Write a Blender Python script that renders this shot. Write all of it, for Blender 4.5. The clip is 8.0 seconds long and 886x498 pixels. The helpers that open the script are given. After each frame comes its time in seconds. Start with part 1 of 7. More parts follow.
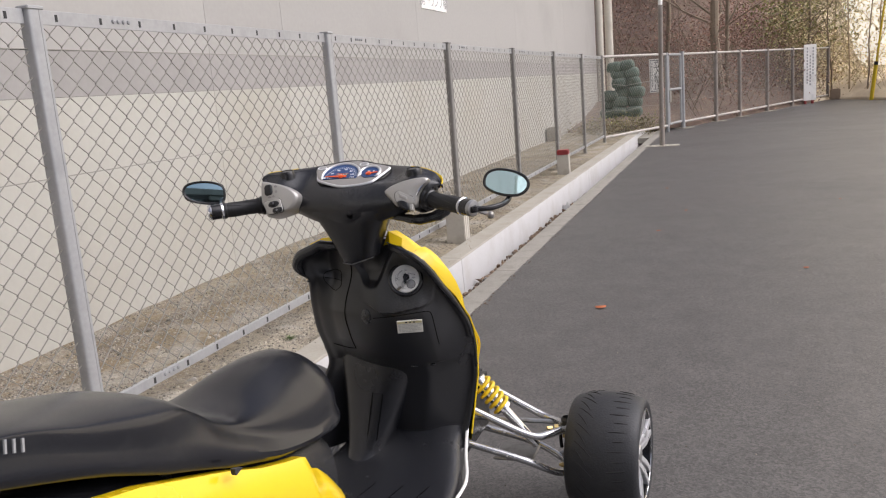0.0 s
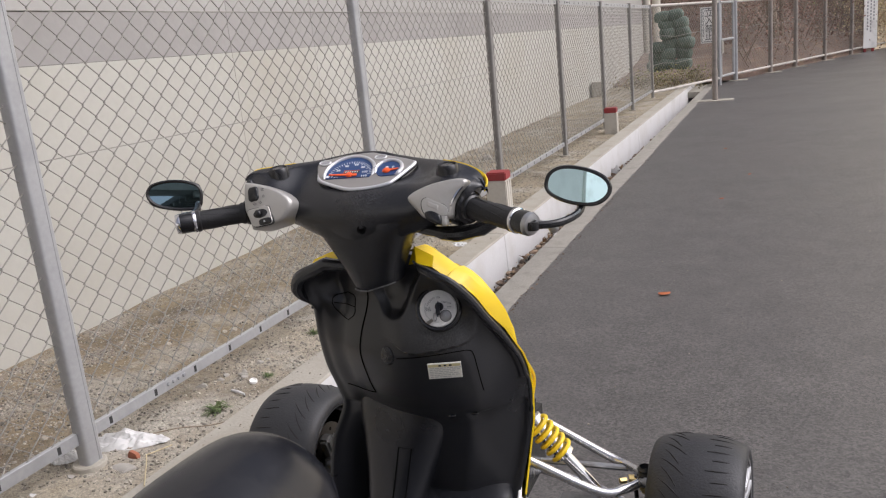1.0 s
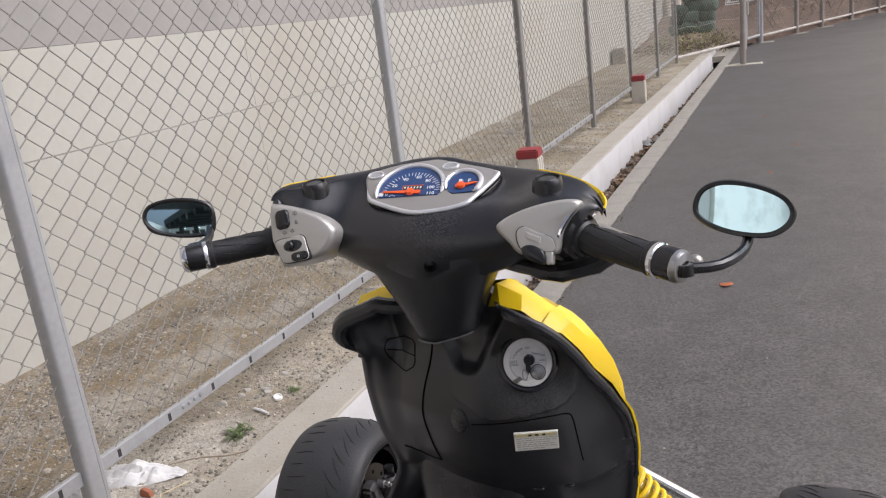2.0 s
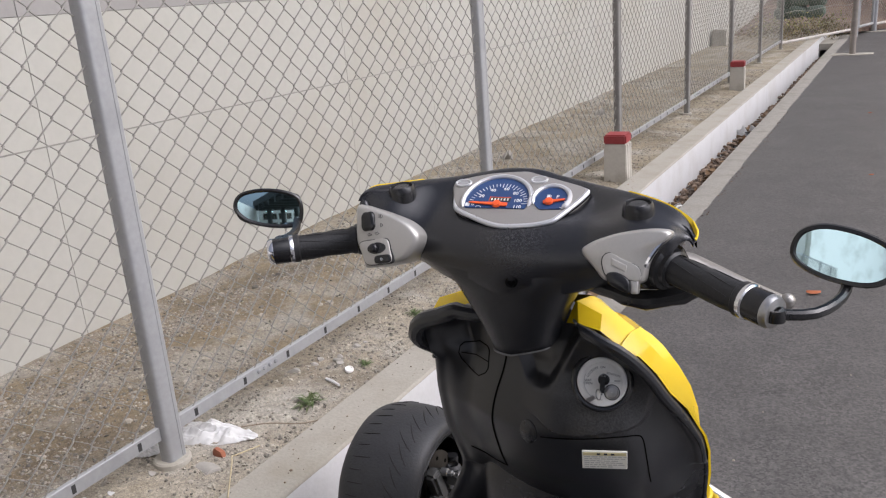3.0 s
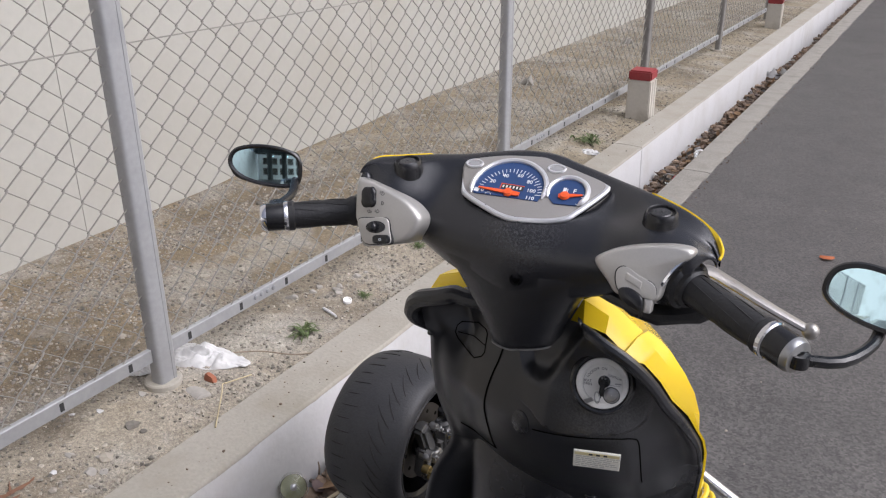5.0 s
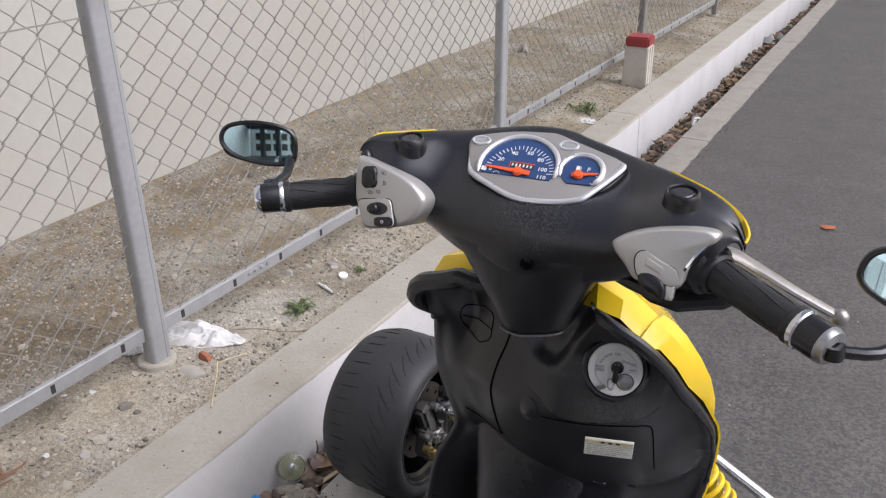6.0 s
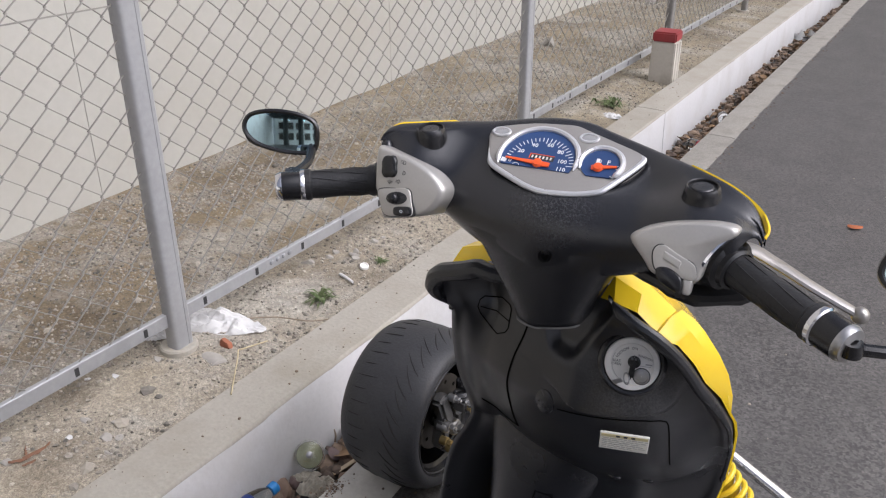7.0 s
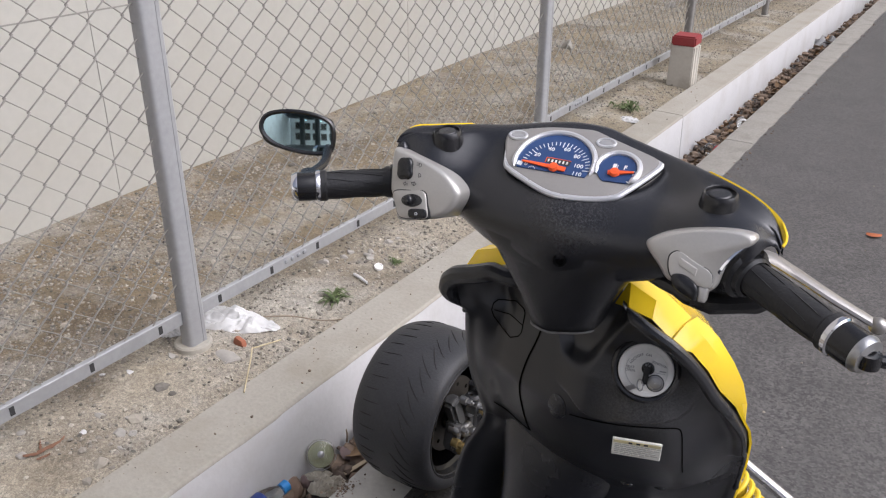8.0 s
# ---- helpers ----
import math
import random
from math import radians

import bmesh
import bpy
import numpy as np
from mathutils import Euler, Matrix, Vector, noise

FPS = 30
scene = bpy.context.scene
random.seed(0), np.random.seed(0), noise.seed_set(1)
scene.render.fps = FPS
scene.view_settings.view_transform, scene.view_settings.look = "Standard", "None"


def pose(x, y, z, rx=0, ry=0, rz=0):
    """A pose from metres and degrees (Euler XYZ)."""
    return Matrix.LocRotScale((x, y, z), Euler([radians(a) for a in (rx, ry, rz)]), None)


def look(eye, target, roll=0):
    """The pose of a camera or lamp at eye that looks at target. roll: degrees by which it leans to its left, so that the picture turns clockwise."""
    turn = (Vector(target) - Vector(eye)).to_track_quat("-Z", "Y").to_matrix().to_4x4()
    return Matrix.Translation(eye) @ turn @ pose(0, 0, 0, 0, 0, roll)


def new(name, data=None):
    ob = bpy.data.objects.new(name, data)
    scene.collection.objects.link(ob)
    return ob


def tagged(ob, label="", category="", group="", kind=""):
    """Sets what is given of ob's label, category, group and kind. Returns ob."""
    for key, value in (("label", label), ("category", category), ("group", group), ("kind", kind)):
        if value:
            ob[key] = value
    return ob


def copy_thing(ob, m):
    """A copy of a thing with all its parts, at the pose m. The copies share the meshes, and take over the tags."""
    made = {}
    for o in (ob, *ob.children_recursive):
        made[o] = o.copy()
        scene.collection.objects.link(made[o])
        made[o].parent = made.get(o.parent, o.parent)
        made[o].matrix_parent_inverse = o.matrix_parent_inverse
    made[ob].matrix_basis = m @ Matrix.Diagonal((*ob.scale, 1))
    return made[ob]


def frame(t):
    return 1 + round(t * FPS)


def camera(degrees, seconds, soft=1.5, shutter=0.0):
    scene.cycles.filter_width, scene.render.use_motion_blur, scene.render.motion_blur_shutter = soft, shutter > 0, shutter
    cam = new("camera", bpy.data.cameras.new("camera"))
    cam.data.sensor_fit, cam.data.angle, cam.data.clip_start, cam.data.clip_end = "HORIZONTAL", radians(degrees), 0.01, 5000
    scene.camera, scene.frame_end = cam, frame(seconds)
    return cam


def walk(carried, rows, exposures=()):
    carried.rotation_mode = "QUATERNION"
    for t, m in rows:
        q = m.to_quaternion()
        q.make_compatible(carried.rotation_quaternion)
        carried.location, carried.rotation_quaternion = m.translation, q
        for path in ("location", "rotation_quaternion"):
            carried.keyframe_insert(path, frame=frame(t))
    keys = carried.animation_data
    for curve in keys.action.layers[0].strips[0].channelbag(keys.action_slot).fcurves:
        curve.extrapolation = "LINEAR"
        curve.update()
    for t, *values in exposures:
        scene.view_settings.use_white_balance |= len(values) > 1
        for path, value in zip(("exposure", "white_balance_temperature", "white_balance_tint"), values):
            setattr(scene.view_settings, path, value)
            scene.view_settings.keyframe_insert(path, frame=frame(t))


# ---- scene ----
cam = camera(56.9, 8.0, soft=1.2)
PATH = [
    (0, (0.067, 0.026, 1.136), (-0.602, 1.871, 0.755), -4.5),
    (0.5, (-0.02, 0.266, 1.155), (-0.72, 2.106, 0.799), -7.0),
    (1, (-0.096, 0.475, 1.152), (-0.856, 2.263, 0.676), -5.7),
    (1.5, (-0.226, 0.66, 1.146), (-0.945, 2.467, 0.682), -4.2),
    (2, (-0.312, 0.759, 1.164), (-1.102, 2.515, 0.623), -7.2),
    (2.2, (-0.333, 0.782, 1.168), (-1.209, 2.496, 0.624), -6.5),
    (3.3, (-0.305, 0.761, 1.23), (-1.289, 2.375, 0.576), -4.4),
    (3.5, (-0.287, 0.751, 1.241), (-1.342, 2.301, 0.545), -5.3),
    (4, (-0.246, 0.753, 1.285), (-1.389, 2.255, 0.622), -5.9),
    (4.5, (-0.279, 0.804, 1.278), (-1.353, 2.324, 0.544), -2.0),
    (4.7, (-0.317, 0.83, 1.272), (-1.299, 2.396, 0.509), -1.2),
    (5.8, (-0.397, 0.895, 1.27), (-1.321, 2.445, 0.406), 0.4),
    (6, (-0.399, 0.897, 1.265), (-1.31, 2.451, 0.397), -0.4),
    (6.5, (-0.394, 0.893, 1.265), (-1.333, 2.428, 0.392), 0.3),
    (7, (-0.393, 0.896, 1.263), (-1.348, 2.416, 0.381), -0.1),
    (7.5, (-0.394, 0.895, 1.265), (-1.369, 2.403, 0.385), 0.2),
    (8, (-0.394, 0.898, 1.264), (-1.38, 2.4, 0.384), 0.3),
]
walk(cam, [(t, look(eye, target, roll)) for t, eye, target, roll in PATH],
     [(0, -0.05, 6080, 15), (1, -0.12, 6020, 15), (2, -0.05, 5990, 15), (3.5, -0.08, 5870, 15), (8, 0.0, 5850, 15)])

# ---- world and light ----
world = bpy.data.worlds.new("sky")
scene.world = world
world.use_nodes = True
wn, wl = world.node_tree.nodes, world.node_tree.links
sky = wn.new("ShaderNodeTexSky")
sky.sky_type = "NISHITA"
sky.sun_disc = False
SUN_EL, SUN_AZ = radians(48), radians(80)
sky.sun_elevation, sky.sun_rotation = SUN_EL, SUN_AZ
sky.air_density, sky.dust_density, sky.ozone_density = 0.7, 8.0, 0.3
wn["Background"].inputs["Strength"].default_value = 0.15
veil = wn.new("ShaderNodeHueSaturation")      # thin cloud takes most of the blue out
veil.inputs["Saturation"].default_value = 0.5
wl.new(sky.outputs[0], veil.inputs["Color"])
wl.new(veil.outputs["Color"], wn["Background"].inputs["Color"])
sun_data = bpy.data.lights.new("sun", "SUN")
sun_data.energy, sun_data.angle, sun_data.color = 1.45, radians(72), (1.0, 0.96, 0.91)
sun = new("sun", sun_data)
sun.matrix_world = look((math.sin(SUN_AZ) * math.cos(SUN_EL) * 30, math.cos(SUN_AZ) * math.cos(SUN_EL) * 30, math.sin(SUN_EL) * 30), (0, 0, 0))

# ---- materials ----
def material(name, base, rough=0.6, metal=0.0, vary=0.25, grain=40.0, coarse=3.0, bump=0.15, second=None,
             coat=0.0, spread=0.0, rough_vary=0.1):
    """A surface with colour variation at two scales, uneven gloss and fine relief. second: the colour of stains."""
    m = bpy.data.materials.new(name)
    m.use_nodes = True
    n, l = m.node_tree.nodes, m.node_tree.links
    b = n["Principled BSDF"]
    co = n.new("ShaderNodeTexCoord")
    fine, big = n.new("ShaderNodeTexNoise"), n.new("ShaderNodeTexNoise")
    fine.inputs["Scale"].default_value, fine.inputs["Detail"].default_value = grain, 4
    big.inputs["Scale"].default_value, big.inputs["Detail"].default_value, big.inputs["Roughness"].default_value = coarse, 6, 0.6
    for t in (fine, big):
        l.new(co.outputs["Object"], t.inputs["Vector"])
    ramp = n.new("ShaderNodeMix")
    ramp.data_type = "RGBA"
    lo = [c * (1 - vary) for c in base]
    hi = [min(1, c * (1 + vary)) for c in base]
    ramp.inputs["A"].default_value, ramp.inputs["B"].default_value = (*lo, 1), (*hi, 1)
    l.new(fine.outputs["Fac"], ramp.inputs["Factor"])
    stain = n.new("ShaderNodeMix")
    stain.data_type = "RGBA"
    sc = second or [c * 0.65 for c in base]
    stain.inputs["B"].default_value = (*sc, 1)
    mr = n.new("ShaderNodeMapRange")
    mr.inputs["From Min"].default_value, mr.inputs["From Max"].default_value = 0.48, 0.72
    mr.inputs["To Max"].default_value = 0.75
    l.new(big.outputs["Fac"], mr.inputs["Value"])
    l.new(mr.outputs["Result"], stain.inputs["Factor"])
    l.new(ramp.outputs["Result"], stain.inputs["A"])
    last = stain.outputs["Result"]
    if spread:
        info = n.new("ShaderNodeObjectInfo")
        hsv = n.new("ShaderNodeHueSaturation")
        vr = n.new("ShaderNodeMapRange")
        vr.inputs["To Min"].default_value, vr.inputs["To Max"].default_value = 1 - spread, 1 + spread
        l.new(info.outputs["Random"], vr.inputs["Value"])
        l.new(vr.outputs["Result"], hsv.inputs["Value"])
        l.new(last, hsv.inputs["Color"])
        last = hsv.outputs["Color"]
    l.new(last, b.inputs["Base Color"])
    rr = n.new("ShaderNodeMapRange")
    rr.inputs["To Min"].default_value, rr.inputs["To Max"].default_value = max(0.03, rough - rough_vary), min(1, rough + rough_vary)
    l.new(big.outputs["Fac"], rr.inputs["Value"])
    l.new(rr.outputs["Result"], b.inputs["Roughness"])
    b.inputs["Metallic"].default_value = metal
    b.inputs["Coat Weight"].default_value = coat
    if bump:
        bp = n.new("ShaderNodeBump")
        bp.inputs["Strength"].default_value, bp.inputs["Distance"].default_value = bump, 0.004
        l.new(fine.outputs["Fac"], bp.inputs["Height"])
        l.new(bp.outputs["Normal"], b.inputs["Normal"])
    return m


def island(m, low, high):
    """Lets every loose piece of a joined mesh take its own shade between two colours."""
    n, l = m.node_tree.nodes, m.node_tree.links
    geo, mix, mul = n.new("ShaderNodeNewGeometry"), n.new("ShaderNodeMix"), n.new("ShaderNodeMix")
    mix.data_type = mul.data_type = "RGBA"
    mix.inputs["A"].default_value, mix.inputs["B"].default_value = (*low, 1), (*high, 1)
    l.new(geo.outputs["Random Per Island"], mix.inputs["Factor"])
    mul.blend_type = "MULTIPLY"
    mul.inputs["Factor"].default_value = 1.0
    b = n["Principled BSDF"]
    old = b.inputs["Base Color"].links[0].from_socket
    l.new(old, mul.inputs["A"])
    l.new(mix.outputs["Result"], mul.inputs["B"])
    l.new(mul.outputs["Result"], b.inputs["Base Color"])
    return m


def glass(name, tint=(1, 1, 1), rough=0.02, ior=1.45):
    m = bpy.data.materials.new(name)
    m.use_nodes = True
    b = m.node_tree.nodes["Principled BSDF"]
    b.inputs["Base Color"].default_value = (*tint, 1)
    b.inputs["Roughness"].default_value, b.inputs["Transmission Weight"].default_value, b.inputs["IOR"].default_value = rough, 1.0, ior
    return m


ASPHALT = material("asphalt", (0.073, 0.068, 0.064), 0.45, grain=260, coarse=0.7, vary=0.7, bump=0.5, second=(0.071, 0.067, 0.063))


def aggregate(m):
    """Pale and dark stone chips in the binder."""
    n, l = m.node_tree.nodes, m.node_tree.links
    b = n["Principled BSDF"]
    old = b.inputs["Base Color"].links[0].from_socket
    co, vor = n.new("ShaderNodeTexCoord"), n.new("ShaderNodeTexVoronoi")
    vor.inputs["Scale"].default_value = 150
    l.new(co.outputs["Object"], vor.inputs["Vector"])
    rgb = n.new("ShaderNodeSeparateColor")
    l.new(vor.outputs["Color"], rgb.inputs["Color"])
    mr = n.new("ShaderNodeMapRange")
    mr.inputs["From Min"].default_value, mr.inputs["From Max"].default_value = 0.0, 1.0
    mr.inputs["To Min"].default_value, mr.inputs["To Max"].default_value = 0.45, 1.62
    l.new(rgb.outputs["Red"], mr.inputs["Value"])
    mul = n.new("ShaderNodeMix")
    mul.data_type, mul.blend_type = "RGBA", "MULTIPLY"
    mul.inputs["Factor"].default_value = 1.0
    l.new(old, mul.inputs["A"])
    l.new(mr.outputs["Result"], mul.inputs["B"])
    # oil drips, tar and worn patches
    worn, wr, mul2 = n.new("ShaderNodeTexNoise"), n.new("ShaderNodeMapRange"), n.new("ShaderNodeMix")
    worn.inputs["Scale"].default_value, worn.inputs["Detail"].default_value, worn.inputs["Roughness"].default_value = 5.0, 10, 0.72
    l.new(co.outputs["Object"], worn.inputs["Vector"])
    wr.inputs["From Min"].default_value, wr.inputs["From Max"].default_value = 0.36, 0.62
    wr.inputs["To Min"].default_value, wr.inputs["To Max"].default_value = 0.74, 1.09
    l.new(worn.outputs["Fac"], wr.inputs["Value"])
    mul2.data_type, mul2.blend_type = "RGBA", "MULTIPLY"
    mul2.inputs["Factor"].default_value = 1.0
    l.new(mul.outputs["Result"], mul2.inputs["A"])
    l.new(wr.outputs["Result"], mul2.inputs["B"])
    l.new(mul2.outputs["Result"], b.inputs["Base Color"])


aggregate(ASPHALT)
CONCRETE = material("concrete", (0.350, 0.327, 0.278), 0.85, grain=110, coarse=5, vary=0.16, bump=0.35, second=(0.285, 0.258, 0.205), spread=0.05)
# paler copy of the lip concrete, to offset the scooter's shade
LIP_LIFTED = material("shade_lifted_lip_concrete", (0.50, 0.485, 0.445), 0.85, grain=90, coarse=7, vary=0.15, bump=0.35, second=(0.36, 0.342, 0.30))
LIP_CONCRETE = material("worn_lip_concrete", (0.255, 0.24, 0.21), 0.9, grain=140, coarse=9, vary=0.35, bump=0.5, second=(0.17, 0.158, 0.138), spread=0.05)
WHITE_CONCRETE = material("whitened_concrete", (0.53, 0.527, 0.525), 0.8, grain=60, coarse=3.5, vary=0.06, bump=0.2, second=(0.44, 0.425, 0.40))
WALL_LOW = material("pale_cast_concrete", (0.437, 0.428, 0.382), 0.85, grain=30, coarse=0.9, vary=0.06, bump=0.15, second=(0.40, 0.376, 0.312), spread=0.03)
WALL_HIGH = material("grey_cast_concrete", (0.37, 0.36, 0.337), 0.85, grain=30, coarse=0.7, vary=0.06, bump=0.15, second=(0.32, 0.31, 0.288), spread=0.04)
WALL_BAND = material("weathered_cast_concrete", (0.315, 0.302, 0.286), 0.85, grain=30, coarse=1.1, vary=0.08, bump=0.15, second=(0.26, 0.25, 0.236), spread=0.04)
WALL_JOINT = material("joint_mortar", (0.23, 0.215, 0.19), 0.9)
JOINT = material("dark_joint", (0.10, 0.095, 0.09), 0.9)
SOIL = material("sandy_soil", (0.298, 0.264, 0.205), 0.95, grain=150, coarse=5, vary=0.36, bump=0.5, second=(0.255, 0.215, 0.152))


def soil_zones(m):
    """Trodden pale sand along the kerb, damp brown earth with leaf mould behind the fence."""
    n, l = m.node_tree.nodes, m.node_tree.links
    b = n["Principled BSDF"]
    old = b.inputs["Base Color"].links[0].from_socket
    co, sep, wob = n.new("ShaderNodeTexCoord"), n.new("ShaderNodeSeparateXYZ"), n.new("ShaderNodeTexNoise")
    wob.inputs["Scale"].default_value, wob.inputs["Detail"].default_value = 2.0, 5
    l.new(co.outputs["Object"], sep.inputs["Vector"])
    l.new(co.outputs["Object"], wob.inputs["Vector"])
    add = n.new("ShaderNodeMath")
    add.operation = "MULTIPLY_ADD"
    add.inputs[1].default_value = 0.9
    l.new(wob.outputs["Fac"], add.inputs[0])
    l.new(sep.outputs["X"], add.inputs[2])
    mr = n.new("ShaderNodeMapRange")
    mr.inputs["From Min"].default_value, mr.inputs["From Max"].default_value = -1.55, -1.85
    mr.inputs["To Max"].default_value = 0.85
    l.new(add.outputs["Value"], mr.inputs["Value"])
    mix = n.new("ShaderNodeMix")
    mix.data_type = "RGBA"
    mix.inputs["B"].default_value = (0.195, 0.148, 0.086, 1)
    l.new(mr.outputs["Result"], mix.inputs["Factor"])
    l.new(old, mix.inputs["A"])
    # ochre sand farther along, beyond the trodden grey part
    far_mr, far_mix = n.new("ShaderNodeMapRange"), n.new("ShaderNodeMix")
    far_mr.inputs["From Min"].default_value, far_mr.inputs["From Max"].default_value = 2.9, 4.4
    far_mr.inputs["To Max"].default_value = 0.8
    l.new(sep.outputs["Y"], far_mr.inputs["Value"])
    far_mix.data_type = "RGBA"
    far_mix.inputs["B"].default_value = (0.235, 0.196, 0.128, 1)
    l.new(far_mr.outputs["Result"], far_mix.inputs["Factor"])
    l.new(mix.outputs["Result"], far_mix.inputs["A"])
    # damp dark patches and grey cement dust
    last = far_mix.outputs["Result"]
    for scale, lo, hi, col in ((1.9, 0.49, 0.64, (0.098, 0.074, 0.047, 1)), (2.7, 0.50, 0.60, (0.335, 0.315, 0.268, 1)), (6.5, 0.54, 0.64, (0.30, 0.285, 0.255, 1))):
        nz, rg, mx = n.new("ShaderNodeTexNoise"), n.new("ShaderNodeMapRange"), n.new("ShaderNodeMix")
        nz.inputs["Scale"].default_value, nz.inputs["Detail"].default_value, nz.inputs["Roughness"].default_value = scale, 8, 0.65
        l.new(co.outputs["Object"], nz.inputs["Vector"])
        rg.inputs["From Min"].default_value, rg.inputs["From Max"].default_value = lo, hi
        rg.inputs["To Max"].default_value = 0.7 if scale < 5 else 0.4
        l.new(nz.outputs["Fac"], rg.inputs["Value"])
        mx.data_type = "RGBA"
        mx.inputs["B"].default_value = col
        l.new(rg.outputs["Result"], mx.inputs["Factor"])
        l.new(last, mx.inputs["A"])
        last = mx.outputs["Result"]
    # stones and crumbs too small to build
    for scale, lo, hi in ((38, 0.90, 1.09), (150, 0.80, 1.18), (420, 0.72, 1.26)):
        vor, rgb, rg, mx = n.new("ShaderNodeTexVoronoi"), n.new("ShaderNodeSeparateColor"), n.new("ShaderNodeMapRange"), n.new("ShaderNodeMix")
        vor.inputs["Scale"].default_value = scale
        l.new(co.outputs["Object"], vor.inputs["Vector"])
        l.new(vor.outputs["Color"], rgb.inputs["Color"])
        rg.inputs["To Min"].default_value, rg.inputs["To Max"].default_value = lo, hi
        l.new(rgb.outputs["Red"], rg.inputs["Value"])
        mx.data_type, mx.blend_type = "RGBA", "MULTIPLY"
        mx.inputs["Factor"].default_value = 1.0
        l.new(last, mx.inputs["A"])
        l.new(rg.outputs["Result"], mx.inputs["B"])
        last = mx.outputs["Result"]
    l.new(last, b.inputs["Base Color"])


soil_zones(SOIL)
STONE = island(material("gravel", (0.315, 0.288, 0.238), 0.9, grain=80, coarse=20, vary=0.2, bump=0.3), (0.42, 0.42, 0.44), (1.42, 1.40, 1.38))
GALV = material("galvanised_steel", (0.36, 0.365, 0.37), 0.5, metal=0.4, grain=70, coarse=9, vary=0.12, bump=0.08, second=(0.29, 0.295, 0.30), spread=0.08)
WIRE = material("galvanised_wire", (0.275, 0.265, 0.238), 0.45, metal=0.4, grain=50, coarse=10, vary=0.15, bump=0.0)
DARK = material("dark_slot", (0.03, 0.03, 0.03), 0.8, bump=0)
SEAM = material("deep_gap", (0.003, 0.003, 0.003), 1.0, bump=0, vary=0.0)
SEAM.node_tree.nodes["Principled BSDF"].inputs["Specular IOR Level"].default_value = 0.05
PLASTIC = material("black_plastic", (0.0150, 0.0158, 0.0190), 0.25, grain=900, coarse=9, vary=0.15, bump=0.15, second=(0.017, 0.017, 0.0185))
PLATE = material("satin_plate", (0.76, 0.75, 0.72), 0.42, metal=0.1, grain=200, coarse=20, vary=0.04, bump=0.02, second=(0.5, 0.5, 0.48))


def scuffed(m, centre, reach, pale=(0.095, 0.094, 0.092, 1), fine=260, low=0.46):
    """Grey scratches rubbed into the plastic round one spot."""
    n, l = m.node_tree.nodes, m.node_tree.links
    b = n["Principled BSDF"]
    old = b.inputs["Base Color"].links[0].from_socket
    co, dist, near, nz, rg, both, mx = (n.new(k) for k in ("ShaderNodeTexCoord", "ShaderNodeVectorMath", "ShaderNodeMapRange", "ShaderNodeTexNoise", "ShaderNodeMapRange", "ShaderNodeMath", "ShaderNodeMix"))
    dist.operation = "DISTANCE"
    dist.inputs[1].default_value = centre
    l.new(co.outputs["Object"], dist.inputs[0])
    near.inputs["From Min"].default_value, near.inputs["From Max"].default_value = reach, reach * 0.3
    l.new(dist.outputs["Value"], near.inputs["Value"])
    nz.inputs["Scale"].default_value, nz.inputs["Detail"].default_value, nz.inputs["Roughness"].default_value = fine, 10, 0.75
    l.new(co.outputs["Object"], nz.inputs["Vector"])
    rg.inputs["From Min"].default_value, rg.inputs["From Max"].default_value = low, 0.62
    l.new(nz.outputs["Fac"], rg.inputs["Value"])
    both.operation = "MULTIPLY"
    l.new(near.outputs["Result"], both.inputs[0])
    l.new(rg.outputs["Result"], both.inputs[1])
    mx.data_type = "RGBA"
    mx.inputs["B"].default_value = pale
    l.new(both.outputs["Value"], mx.inputs["Factor"])
    l.new(old, mx.inputs["A"])
    l.new(mx.outputs["Result"], b.inputs["Base Color"])
    return m


SHIELD_PLASTIC = scuffed(material("shield_plastic", (0.0185, 0.0190, 0.0218), 0.30, grain=900, coarse=6, vary=0.25, bump=0.10, second=(0.0165, 0.0165, 0.0175), rough_vary=0.10), (0.078, 0.130, 0.690), 0.080, (0.080, 0.079, 0.078, 1), 420, 0.40)
COVER_PLASTIC = scuffed(material("cover_plastic", (0.0145, 0.0152, 0.0185), 0.24, grain=1400, coarse=9, vary=0.3, bump=0.10, second=(0.013, 0.0132, 0.015), rough_vary=0.06), (-0.002, 0.046, 0.948), 0.058, (0.062, 0.061, 0.060, 1), 420, 0.50)
# grey for a highlight drawn along a plastic edge
EDGE_LIGHT = material("plastic_edge_highlight", (0.16, 0.158, 0.155), 0.45, grain=300, coarse=40, vary=0.3, bump=0.05, second=(0.05, 0.05, 0.05))
GLOSS_BLACK = material("gloss_black", (0.012, 0.012, 0.013), 0.25, grain=300, coarse=9, vary=0.1, bump=0.02)
VINYL = material("black_vinyl", (0.0115, 0.0122, 0.0155), 0.22, grain=700, coarse=6, vary=0.15, bump=0.05, second=(0.02, 0.02, 0.021))
for gloss, level in ((VINYL, 0.5), (PLASTIC, 0.6), (COVER_PLASTIC, 0.65)):
    gloss.node_tree.nodes["Principled BSDF"].inputs["Specular IOR Level"].default_value = level
RUBBER = material("tyre_rubber", (0.027, 0.0278, 0.031), 0.5, grain=220, coarse=11, vary=0.35, bump=0.18, second=(0.040, 0.0405, 0.042))
GRIP = material("grip_rubber", (0.014, 0.014, 0.015), 0.55, grain=300, coarse=20, vary=0.2, bump=0.2)
YELLOW = material("yellow_paint", (0.80, 0.555, 0.006), 0.25, grain=20, coarse=4, vary=0.03, bump=0.01, second=(0.77, 0.525, 0.006), coat=0.35)
